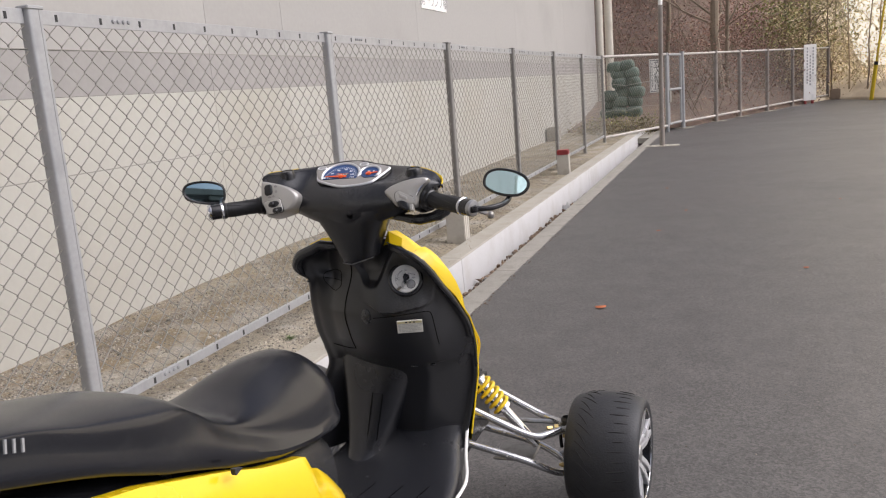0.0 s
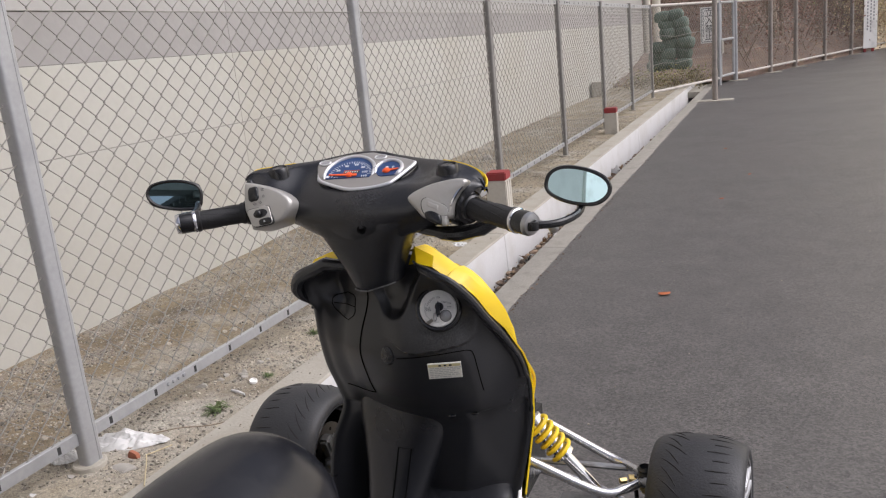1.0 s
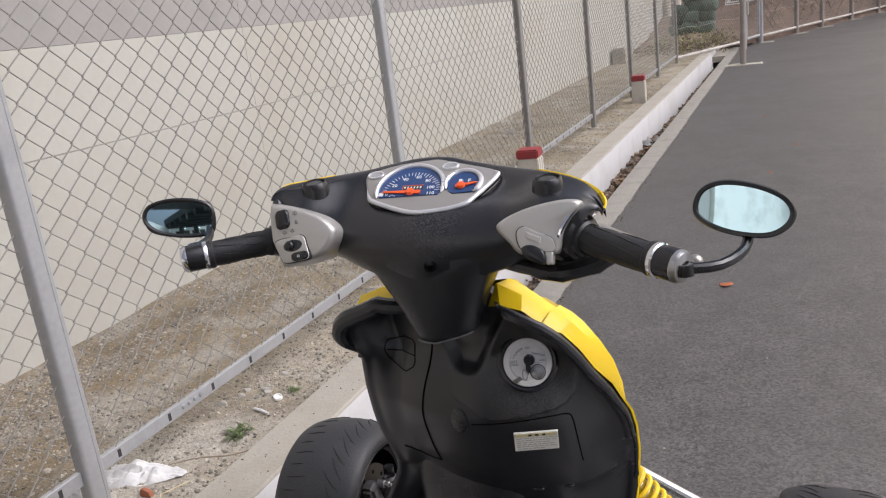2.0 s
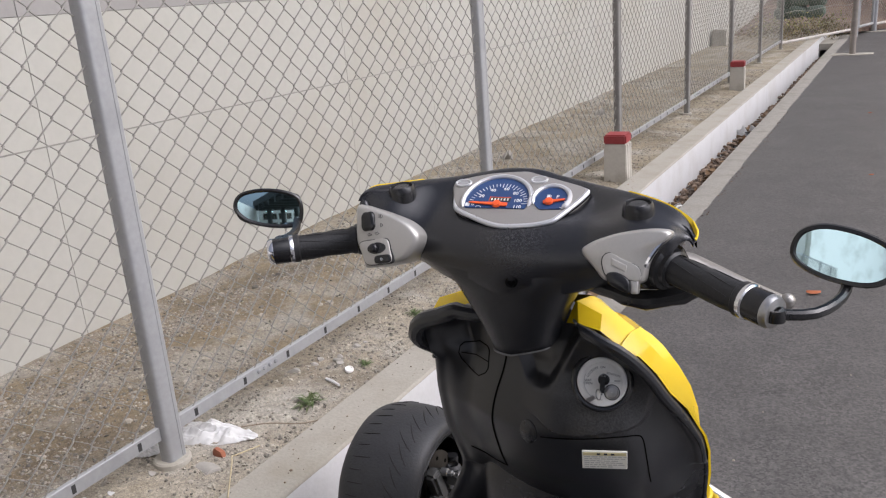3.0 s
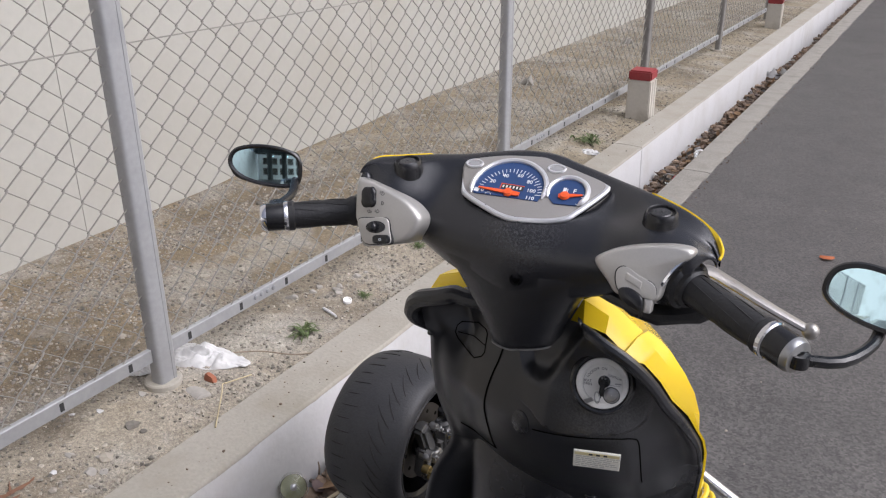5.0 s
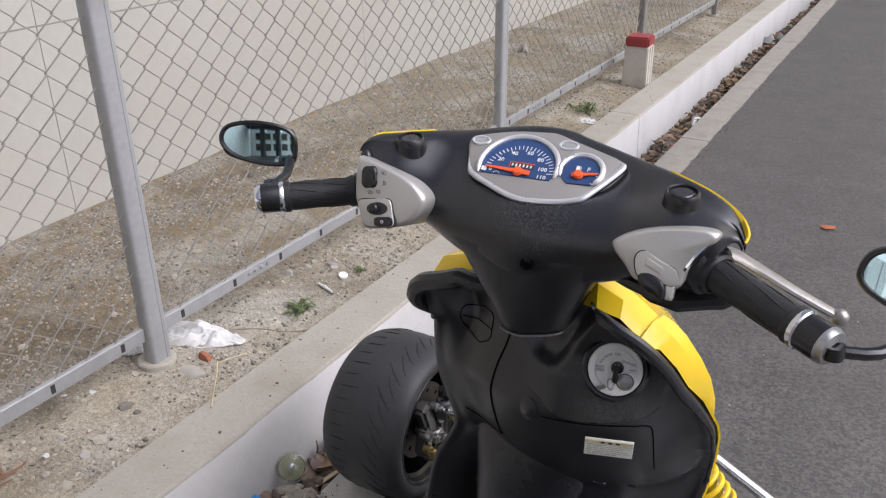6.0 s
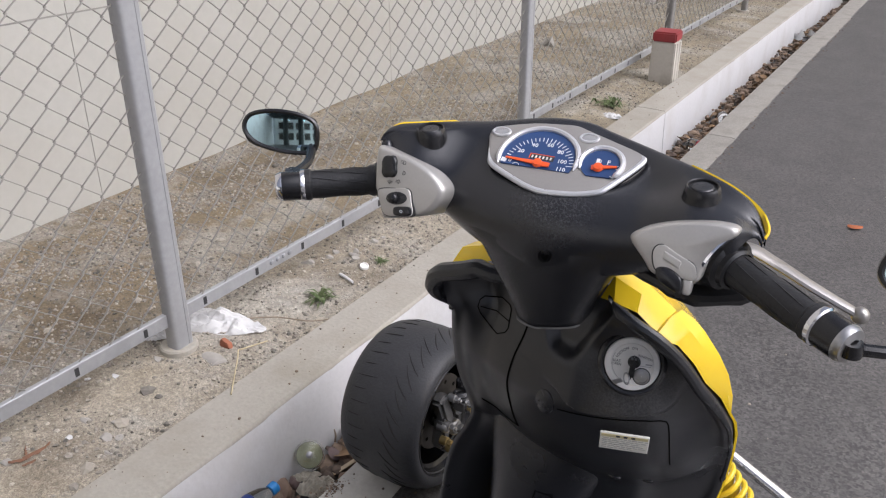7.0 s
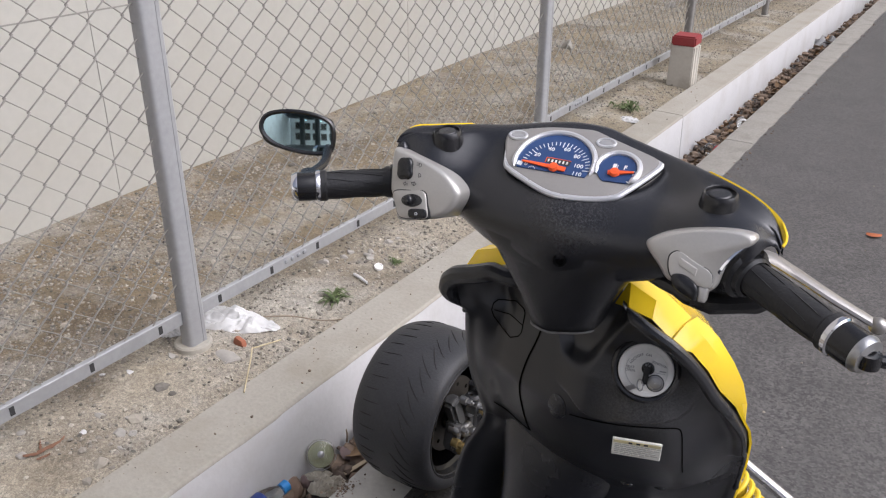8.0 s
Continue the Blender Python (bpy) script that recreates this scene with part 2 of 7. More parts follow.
SILVER = material("silver_paint", (0.46, 0.445, 0.415), 0.36, metal=0.5, grain=400, coarse=8, vary=0.06, bump=0.03, second=(0.53, 0.51, 0.48))
PANEL_SILVER = material("panel_silver", (0.33, 0.315, 0.295), 0.42, metal=0.4, grain=500, coarse=8, vary=0.07, bump=0.04, second=(0.30, 0.287, 0.27))
BRIGHT = material("machined_alloy", (0.66, 0.66, 0.67), 0.3, metal=0.6, grain=200, coarse=20, vary=0.04, bump=0.02, second=(0.7, 0.7, 0.7))
CHROME = material("chrome", (0.75, 0.75, 0.76), 0.12, metal=1.0, grain=60, coarse=14, vary=0.05, bump=0.02, second=(0.6, 0.6, 0.6))
STEEL = material("worn_steel", (0.42, 0.42, 0.42), 0.35, metal=0.9, grain=120, coarse=25, vary=0.2, bump=0.1, second=(0.25, 0.23, 0.2))
POLISHED = material("polished_tube", (0.58, 0.58, 0.59), 0.24, metal=0.9, grain=90, coarse=16, vary=0.08, bump=0.03, second=(0.46, 0.455, 0.45))
DULL_ALLOY = material("dull_alloy", (0.36, 0.345, 0.325), 0.38, metal=0.75, grain=160, coarse=14, vary=0.15, bump=0.06, second=(0.24, 0.215, 0.185))
BRASS = material("brass", (0.55, 0.42, 0.18), 0.35, metal=0.9, grain=60, coarse=30, vary=0.15, bump=0.05)
SPRING = material("yellow_spring", (0.78, 0.56, 0.02), 0.4, grain=60, coarse=12, vary=0.08, bump=0.03)
RED = material("red_paint", (0.27, 0.03, 0.032), 0.65, grain=60, coarse=12, vary=0.15, bump=0.1, second=(0.24, 0.05, 0.05))
ORANGE = material("orange_needle", (0.85, 0.11, 0.02), 0.4, bump=0, vary=0.02)
DIAL = material("blue_dial", (0.021, 0.056, 0.165), 0.45, bump=0, vary=0.05)
PRINT = material("white_print", (0.75, 0.76, 0.78), 0.6, bump=0, vary=0.03)
GREY_PRINT = material("grey_print", (0.30, 0.30, 0.30), 0.6, bump=0, vary=0.03)
PAPER = material("label_paper", (0.72, 0.71, 0.64), 0.6, bump=0.02, vary=0.04)
BLACK_PRINT = material("black_print", (0.03, 0.03, 0.035), 0.6, bump=0, vary=0.03)
MIRROR = material("blue_mirror", (0.56, 0.76, 0.82), 0.03, metal=1.0, bump=0, vary=0.0, second=(0.56, 0.76, 0.82), rough_vary=0.0)
CLOTH = material("white_rag", (0.55, 0.545, 0.535), 0.9, grain=90, coarse=12, vary=0.06, bump=0.3, second=(0.62, 0.61, 0.58))
LEAF_GREEN = island(material("weed_leaf", (0.115, 0.145, 0.060), 0.7, grain=50, coarse=10), (0.6, 0.7, 0.5), (1.0, 1.0, 0.9))
LEAF_DRY = island(material("dry_leaf", (0.24, 0.14, 0.07), 0.85, grain=30, coarse=8, vary=0.3), (0.35, 0.35, 0.35), (1.0, 0.95, 0.85))
BARK = material("bark", (0.27, 0.215, 0.155), 0.9, grain=40, coarse=5, vary=0.35, bump=0.6)
EARTH = material("forest_floor", (0.135, 0.092, 0.070), 0.95, grain=26, coarse=2.2, vary=0.9, bump=0.8, second=(0.24, 0.175, 0.115))
# straw colour, lifted to carry the haze glow at the bank's open end
STRAW = material("glow_lifted_dry_grass", (0.66, 0.56, 0.40), 0.95, grain=16, coarse=1.0, vary=0.3, bump=0.6, second=(0.52, 0.42, 0.28))
SACK = material("green_sack", (0.105, 0.145, 0.118), 0.8, grain=120, coarse=6, vary=0.25, bump=0.3, second=(0.09, 0.12, 0.08), spread=0.15)
SIGN_WHITE = material("sign_white", (0.90, 0.885, 0.855), 0.5, bump=0, vary=0.03)
YELLOW_TUBE = material("yellow_tube", (0.75, 0.55, 0.02), 0.5, grain=20, coarse=5, vary=0.06, bump=0.02)
CLEAR = glass("clear_bottle", (0.9, 0.94, 0.93))
LID_GLASS = glass("pressed_glass", (0.98, 0.99, 0.93), 0.08, 1.35)

# ---- mesh helpers ----
def mesh_of(bm, name, mat, smooth=True, angle=35):
    me = bpy.data.meshes.new(name)
    bmesh.ops.recalc_face_normals(bm, faces=bm.faces)
    bm.to_mesh(me)
    bm.free()
    me.materials.append(mat)
    if smooth:
        me.shade_smooth()
        me.set_sharp_from_angle(angle=radians(angle))
    return me


def part(name, bm, mat, parent=None, label="", smooth=True, angle=35, at=None):
    ob = new(name, mesh_of(bm, name, mat, smooth, angle) if isinstance(bm, bmesh.types.BMesh) else bm)
    if parent:
        ob.parent = parent
    if at is not None:
        ob.matrix_basis = at
    return tagged(ob, label)


def thing(name, label, category, place=(0, 0, 0), group="", kind="", turn=0.0):
    ob = new(name)
    ob.empty_display_size = 0.1
    ob.matrix_basis = pose(*place, 0, 0, turn)
    return tagged(ob, label, category, group, kind)


def box(bm, x0, x1, y0, y1, z0, z1, bevel=0.0, m=None, seg=2):
    r = bmesh.ops.create_cube(bm, size=1.0)
    vs = r["verts"]
    for v in vs:
        v.co = Vector((x0 + (v.co.x + 0.5) * (x1 - x0), y0 + (v.co.y + 0.5) * (y1 - y0), z0 + (v.co.z + 0.5) * (z1 - z0)))
    if m:
        for v in vs:
            v.co = m @ v.co
    if bevel:
        es = list({e for v in vs for e in v.link_edges})
        bmesh.ops.bevel(bm, geom=es, offset=bevel, segments=seg, affect="EDGES")
    return bm


def smooth_path(pts, n):
    """n points on a Catmull-Rom curve through pts."""
    p = [Vector(q) for q in pts]
    p = [2 * p[0] - p[1]] + p + [2 * p[-1] - p[-2]]
    out, k = [], len(p) - 3
    for i in range(n):
        u = i / (n - 1) * k
        j = min(int(u), k - 1)
        t = u - j
        a, b, c, d = p[j:j + 4]
        out.append(0.5 * ((2 * b) + (c - a) * t + (2 * a - 5 * b + 4 * c - d) * t * t + (3 * b - a - 3 * c + d) * t ** 3))
    return out


def rings(bm, rows, closed=True, cap=True):
    """Faces between rows of points; each row a ring if closed."""
    vs = [[bm.verts.new(p) for p in r] for r in rows]
    n = len(rows[0])
    for a, b in zip(vs, vs[1:]):
        for i in range(n if closed else n - 1):
            j = (i + 1) % n
            bm.faces.new((a[i], a[j], b[j], b[i]))
    if cap and closed:
        bm.faces.new(vs[0][::-1])
        bm.faces.new(vs[-1])
    return vs


def tube(bm, pts, radius, sides=8, cap=True, loop=False):
    """A round bar along pts. radius: one, or one for each point."""
    pts = [Vector(p) for p in pts]
    n = len(pts)
    rad = radius if isinstance(radius, (list, tuple)) else [radius] * n
    up = None
    rows = []
    for i in range(n):
        if loop:
            d = (pts[(i + 1) % n] - pts[i - 1]).normalized()
        else:
            d = (pts[min(i + 1, n - 1)] - pts[max(i - 1, 0)]).normalized()
        if up is None:
            up = d.orthogonal().normalized()
        up = (up - d * up.dot(d)).normalized()
        side = d.cross(up)
        rows.append([pts[i] + rad[i] * (math.cos(a) * up + math.sin(a) * side) for a in (2 * math.pi * k / sides for k in range(sides))])
    if loop:
        rows.append(rows[0])
        rings(bm, rows, cap=False)
        bmesh.ops.remove_doubles(bm, verts=bm.verts, dist=1e-6)
    else:
        rings(bm, rows, cap=cap)
    return bm


def lathe(bm, profile, m=None, sides=32, cap=False):
    """Turns (radius, height) pairs round the z axis of m."""
    m = m or Matrix()
    rows = [[m @ Vector((r * math.cos(a), r * math.sin(a), h)) for a in (2 * math.pi * k / sides for k in range(sides))] for r, h in profile]
    rings(bm, rows, cap=cap)
    return bm


def pillow(bm, outline, m, depth=0.01, dome=0.004, steps=4, soft=0.12):
    """A plate with the outline (x, y pairs) in m's plane, its face swelling by dome towards +z and its back depth below."""
    n = len(outline)
    cx, cy = sum(p[0] for p in outline) / n, sum(p[1] for p in outline) / n
    def row(s, z):
        return [m @ Vector((cx + (x - cx) * s, cy + (y - cy) * s, z)) for x, y in outline]
    rows = [row(1, -depth), row(1, -0.001)]
    for k in range(1, steps + 1):
        a = k / steps
        rows.append(row(1 - soft * (1 - math.cos(a * math.pi / 2)), dome * math.sin(a * math.pi / 2)))
    rows.append(row(0.5, dome * 1.25))
    rows.append(row(0.05, dome * 1.3))
    rings(bm, rows)
    return bm


def rounded(outline, n=40):
    """A closed smooth outline through the given corners."""
    k = len(outline)
    p = [Vector((*q, 0)) for q in outline]
    out = []
    for i in range(n):
        u = i / n * k
        j = int(u)
        t = u - j
        a, b, c, d = p[(j - 1) % k], p[j % k], p[(j + 1) % k], p[(j + 2) % k]
        q = 0.5 * ((2 * b) + (c - a) * t + (2 * a - 5 * b + 4 * c - d) * t * t + (3 * b - a - 3 * c + d) * t ** 3)
        out.append((q.x, q.y))
    return out


def ellipse(rx, ry, n=32, cx=0, cy=0, power=2.0):
    out = []
    for k in range(n):
        a = 2 * math.pi * k / n
        c, s = math.cos(a), math.sin(a)
        out.append((cx + rx * math.copysign(abs(c) ** (2 / power), c), cy + ry * math.copysign(abs(s) ** (2 / power), s)))
    return out


def writing(name, text, size, m, mat, parent, depth=0.0003, align="CENTER"):
    """Raised letters in the built-in font, as a mesh."""
    cu = bpy.data.curves.new(name, "FONT")
    cu.body, cu.size, cu.extrude, cu.align_x, cu.align_y = text, size, depth, align, "CENTER"
    cu.resolution_u = 3
    tmp = bpy.data.objects.new(name, cu)
    scene.collection.objects.link(tmp)
    me = bpy.data.meshes.new_from_object(tmp.evaluated_get(bpy.context.evaluated_depsgraph_get()))
    bpy.data.objects.remove(tmp)
    bpy.data.curves.remove(cu)
    me.materials.clear()
    me.materials.append(mat)
    return part(name, me, mat, parent, at=m)


def frame_of(origin, xdir, ydir):
    """A pose from an origin and two directions."""
    x = Vector(xdir).normalized()
    z = x.cross(Vector(ydir)).normalized()
    y = z.cross(x)
    return Matrix.Translation(origin) @ Matrix((x, y, z)).transposed().to_4x4()

# ---- the large structure ----
FENCE_X, POST_Y, BAY = -1.98, 2.09, 2.0
WALL_X = -3.13
KERB_L, KERB_R, LIP_L, LIP_R = -1.71, -1.556, -1.345, -1.20

rng = random.Random(4)

# road: one sheet to the horizon
bm = bmesh.new()
xs = [LIP_R - 0.012, 0, 2, 5, 12, 40, 200]
ys = [-200, -40, -10, 0, 5, 10, 20, 40, 200]
grid = [[bm.verts.new((x, y, 0.0)) for y in ys] for x in xs]
for a, b in zip(grid, grid[1:]):
    for i in range(len(ys) - 1):
        bm.faces.new((a[i], b[i], b[i + 1], a[i + 1]))
part("road", bm, ASPHALT, smooth=False)
tagged(bpy.data.objects["road"], "worn dark grey asphalt road with fine chippings", "road", kind="structure")

# lower ground that carries on beyond the wall and under the gutter
bm = bmesh.new()
xs = [-200, -40, -12, -4, LIP_R + 0.05]
grid = [[bm.verts.new((x, y, -0.42)) for y in ys] for x in xs]
for a, b in zip(grid, grid[1:]):
    for i in range(len(ys) - 1):
        bm.faces.new((a[i], b[i], b[i + 1], a[i + 1]))
tagged(part("land", bm, EARTH, smooth=False), "bare brown land beyond the retaining wall", "ground", kind="structure")

# soil strip between the gutter and the wall
def soil_height(x, y):
    h = 0.045 + 0.02 * noise.noise(Vector((x * 1.7, y * 1.3, 0))) + 0.008 * noise.noise(Vector((x * 7, y * 7, 2)))
    mound = math.exp(-((x + 2.55) / 0.35) ** 2)
    h += 0.05 * mound * (0.6 + noise.noise(Vector((y * 0.9, 3, 0)))) - 0.02 * max(0, (x + 1.85) / 0.15)
    foot = -0.004 + max(0.0, min(0.07, 0.021 * (y - 2.0))) + 0.012 * noise.noise(Vector((y * 2.3, 8, 0)))
    w = max(0.0, min(1.0, (-2.52 - x) / 0.45))
    w = w * w * (3 - 2 * w)
    return h + (foot - h) * w


bm = bmesh.new()
nx, ny = 44, 560
x0, x1, y0, y1 = WALL_X - 0.05, KERB_L + 0.004, -14.0, 17.5
grid = [[bm.verts.new((x0 + (x1 - x0) * i / nx, y0 + (y1 - y0) * j / ny, soil_height(x0 + (x1 - x0) * i / nx, y0 + (y1 - y0) * j / ny))) for j in range(ny + 1)] for i in range(nx + 1)]
for i in range(nx):
    for j in range(ny):
        bm.faces.new((grid[i][j], grid[i + 1][j], grid[i + 1][j + 1], grid[i][j + 1]))
tagged(part("ground", bm, SOIL, smooth=True, angle=180), "dry sandy soil strip with gravel at the foot of the wall", "ground", kind="structure")

# pale retaining wall in three lifts, with a few vertical joints
wall = thing("wall_west", "tall pale cast concrete retaining wall with stains", "wall", kind="structure")
LIFTS = ((-0.3, 1.245, 0.0, WALL_LOW), (1.247, 1.478, -0.002, WALL_BAND), (1.481, 7.0, 0.002, WALL_HIGH))
JOINTS = (-30.0, -22.0, -14.0, -6.0, -1.2, 2.72, 4.695, 5.672, 8.58, 12.97, 17.0, 21.2)
for z0, z1, proud, mat in LIFTS:
    for a, b in zip(JOINTS, JOINTS[1:]):
        bm = bmesh.new()
        box(bm, WALL_X - 0.4, WALL_X + proud, a + 0.0012, b - 0.0012, z0, z1, 0.0012, seg=1)
        part("wall_panel", bm, mat, wall, smooth=False)
bm = bmesh.new()
box(bm, WALL_X - 0.5, WALL_X - 0.012, JOINTS[0], JOINTS[-1], -0.3, 7.0)
part("wall_core", bm, WALL_JOINT, wall, smooth=False)
CREAM = material("cream_pipe", (0.74, 0.70, 0.60), 0.7, grain=20, coarse=1.5, vary=0.1, bump=0.05, second=(0.50, 0.46, 0.36))
# wall's end: drain pipes
for k, (dx, r) in enumerate(((0.09, 0.09), (0.30, 0.10))):
    bm = bmesh.new()
    tube(bm, [(WALL_X + dx, 21.32 + 0.13 * k, -0.2), (WALL_X + dx, 21.32 + 0.13 * k, 7.0)], r, 14)
    part("drain_pipe", bm, CREAM, wall, "pale stained drain pipe at the end of the wall")
plate = thing("name_plate", "white name plate with black characters fixed to the wall", "sign", (WALL_X + 0.004, 9.1, 2.18))
bm = bmesh.new()
box(bm, 0, 0.006, -0.36, 0.5, -0.15, 0.17, 0.002, seg=1)
part("plate", bm, SIGN_WHITE, plate)
writing("lettering", "\u7b2c\u4e00\u30e9\u30f3\u30d7\u6a4b", 0.15, frame_of((0.008, 0.07, -0.06), (0, 1, 0), (0, 0, 1)), GREY_PRINT, plate)

# gutter: raised kerb wall, channel and flush lip, in long castings
gutter = thing("gutter", "open concrete roadside gutter with a raised whitened kerb", "gutter", kind="structure")
CAST = (-14.0, -10.2, -5.2, -0.2, 4.83, 9.8, 14.0, 17.5)
WASH = KERB_R - 0.0014            # where the whitewash ends at the arris
TOP = [(KERB_L, -0.40), (KERB_L, 0.078), (KERB_L + 0.007, 0.085), (KERB_L + 0.05, 0.0855), (WASH - 0.005, 0.0835), (WASH - 0.0015, 0.080), (WASH, 0.074), (WASH, -0.40)]
FACE = [(WASH + 0.0005, -0.40), (WASH + 0.0005, 0.073), (KERB_R, 0.068), (KERB_R + 0.001, 0.020), (KERB_R + 0.004, -0.08), (KERB_R + 0.012, -0.22), (KERB_R + 0.030, -0.32), (KERB_R + 0.04, -0.40)]
LIP = [(LIP_L, -0.40), (LIP_L, -0.006), (LIP_L + 0.008, 0.003), (LIP_L + 0.05, 0.0045), (LIP_R - 0.02, 0.004), (LIP_R - 0.004, 0.0015), (LIP_R, -0.010), (LIP_R, -0.40)]


def casting(profile, a, b, wear, side):
    """A long casting with the given section, its edges a little uneven where worn."""
    bm = bmesh.new()
    n = max(4, int((b - a) / 0.05)) if b > -1 and a < 11 else 6
    rows = []
    for k in range(n + 1):
        y = a + (b - a) * k / n
        rows.append([(x + (wear * noise.noise(Vector((y * 9, x * 3, side))) + wear * 0.7 * noise.noise(Vector((y * 31, x * 3, side))) if z > -0.3 and abs(x - side) < 0.03 else 0.0), y, z + (0.0015 * noise.noise(Vector((y * 4, x * 20, 1))) if z > 0 else 0.0)) for x, z in profile])
    rings(bm, rows)
    return bm


for a, b in zip(CAST, CAST[1:]):
    part("kerb_casting", casting(TOP, a + 0.003, b - 0.003, 0.003, WASH), CONCRETE, gutter, angle=40)
    part("kerb_face", casting(FACE, a + 0.0035, b - 0.0035, 0.0015, KERB_R), WHITE_CONCRETE, gutter, "whitened rounded inner face of the kerb", angle=50)
# castings beside the scooter get the colour lifted against its shade
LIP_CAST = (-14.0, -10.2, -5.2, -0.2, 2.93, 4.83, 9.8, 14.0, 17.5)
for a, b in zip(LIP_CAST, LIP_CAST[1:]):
    part("lip_casting", casting(LIP, a + 0.003, b - 0.003, 0.011, LIP_R), LIP_LIFTED if b < 3 else LIP_CONCRETE, gutter, angle=40)
bm = bmesh.new()
box(bm, KERB_R - 0.02, LIP_L + 0.02, 9.0, 17.5, -0.40, -0.225)
part("gutter_floor", bm, CONCRETE, gutter, smooth=False)
bm = bmesh.new()
box(bm, KERB_R - 0.02, LIP_L + 0.02, -14.0, 9.0, -0.40, -0.175)
part("silt_bed", bm, JOINT, gutter, smooth=False)

bm = bmesh.new()
box(bm, -2.3, LIP_R, 17.5, 17.85, -0.30, 0.080, 0.01)
part("end_casting", bm, CONCRETE, gutter)

bm = bmesh.new()
box(bm, KERB_R, LIP_L - 0.003, 15.3, 17.5, -0.10, 0.0, 0.006)
part("cover_slab", bm, CONCRETE, gutter)

# ---- chain-link fence ----
def wire_mesh(width, z0, z1, pw=0.0847, ph=0.079, r=0.0024):
    """Interlocked zigzag wires, as one mesh."""
    rows = int(round((z1 - z0) / (ph / 2)))
    cols = int(round(width / (pw / 2)))
    step, rise = width / cols, (z1 - z0) / rows
    verts, faces = [], []
    for c in range(1, cols):
        base, line = len(verts), []
        for k in range(rows + 1):
            far_side = (k + c) % 2
            s = 1 if far_side else -1
            y, z = (c + far_side) * step - 0.29 * step, z0 + k * rise
            x = 0.0026 if far_side else -0.0026
            # the bend hooks round the neighbouring wire
            line += [(x, y - s * 0.0034, z - 0.0058), (0.0, y + s * 0.0022, z), (-x, y - s * 0.0034, z + 0.0058)]
        for x, y, z in line:
            for a in range(4):
                g = a * math.pi / 2 + 0.78
                verts.append((x + r * math.cos(g), y + r * math.sin(g), z))
        for k in range(len(line) - 1):
            for a in range(4):
                b = (a + 1) % 4
                faces.append((base + 4 * k + a, base + 4 * k + b, base + 4 * k + 4 + b, base + 4 * k + 4 + a))
    me = bpy.data.meshes.new("wire_mesh")
    me.from_pydata(verts, [], faces)
    me.materials.append(WIRE)
    me.shade_smooth()
    return me


def fence_post(top=1.447, w=0.058):
    """A hollow square steel post with rolled edges, a groove down each face and a cap."""
    bm = bmesh.new()
    h = w / 2
    g = -0.013
    o = [(g, -h + .006), (g + .002, -h + .002), (g + .006, -h), (h - .011, -h), (h - .005, -h + .0018), (h - .0018, -h + .005), (h, -h + .011),
         (h, .006), (h - .0015, .007), (h - .0015, .013), (h, .014), (h, h - .006), (h - .006, h), (g + .006, h), (g, h - .006)]
    rings(bm, [[(x, y, z) for x, y in o] for z in (-0.2, top - 0.012)])
    box(bm, g - .004, h + .004, -h - .004, h + .004, top - 0.012, top, 0.003, seg=1)
    return mesh_of(bm, "post", GALV)


def slotted_rail(length, width, z, lip, x):
    """An angle rail with its slots cut as dark inlays every 20 cm."""
    bm = bmesh.new()
    box(bm, x, x + 0.004, 0.03, length - 0.03, z - width / 2, z + width / 2, 0.0012, seg=1)
    box(bm, x - lip, x + 0.001, 0.03, length - 0.03, z + width / 2 - 0.004, z + width / 2, 0.001, seg=1)
    return mesh_of(bm, "rail", GALV)


slot_bm = bmesh.new()
box(slot_bm, 0.003, 0.0052, -0.0055, 0.0055, -0.011, 0.011)
slot_me = mesh_of(slot_bm, "slot", DARK, smooth=False)
bolt_bm = bmesh.new()
lathe(bolt_bm, [(0.001, 0.007), (0.006, 0.0062), (0.0080, 0.002), (0.0080, -0.002)], frame_of((0.004, 0, 0), (0, 1, 0), (0, 0, 1)), 8)
bolt_me = mesh_of(bolt_bm, "bolt", GALV)
fence = thing("chain_link_fence", "grey galvanised chain-link fence with square posts", "fence", (FENCE_X, POST_Y - 2 * BAY, 0.04))
post_me = fence_post()
post_dull = post_me.copy()
post_dull.materials[0] = material("dull_post_steel", (0.235, 0.225, 0.21), 0.6, metal=0.25, grain=60, coarse=8, vary=0.15, bump=0.1)
net_me = wire_mesh(BAY, 0.114, 1.404)
top_me, low_me = slotted_rail(BAY, 0.045, 1.415, 0.03, 0.006), slotted_rail(BAY, 0.037, 0.118, 0.012, 0.006)
foot_bm = bmesh.new()
lathe(foot_bm, [(0.001, 0.006), (0.046, 0.006), (0.050, 0.002), (0.056, -0.06)], None, 18)
foot_me = mesh_of(foot_bm, "concrete_foot", CONCRETE)
wire_bm = bmesh.new()
tube(wire_bm, [(0.004, 0, 0), (0.004, BAY * 0.5, -0.002), (0.004, BAY, 0)], 0.0019, 5)
wire_me = mesh_of(wire_bm, "tension_wire", WIRE)
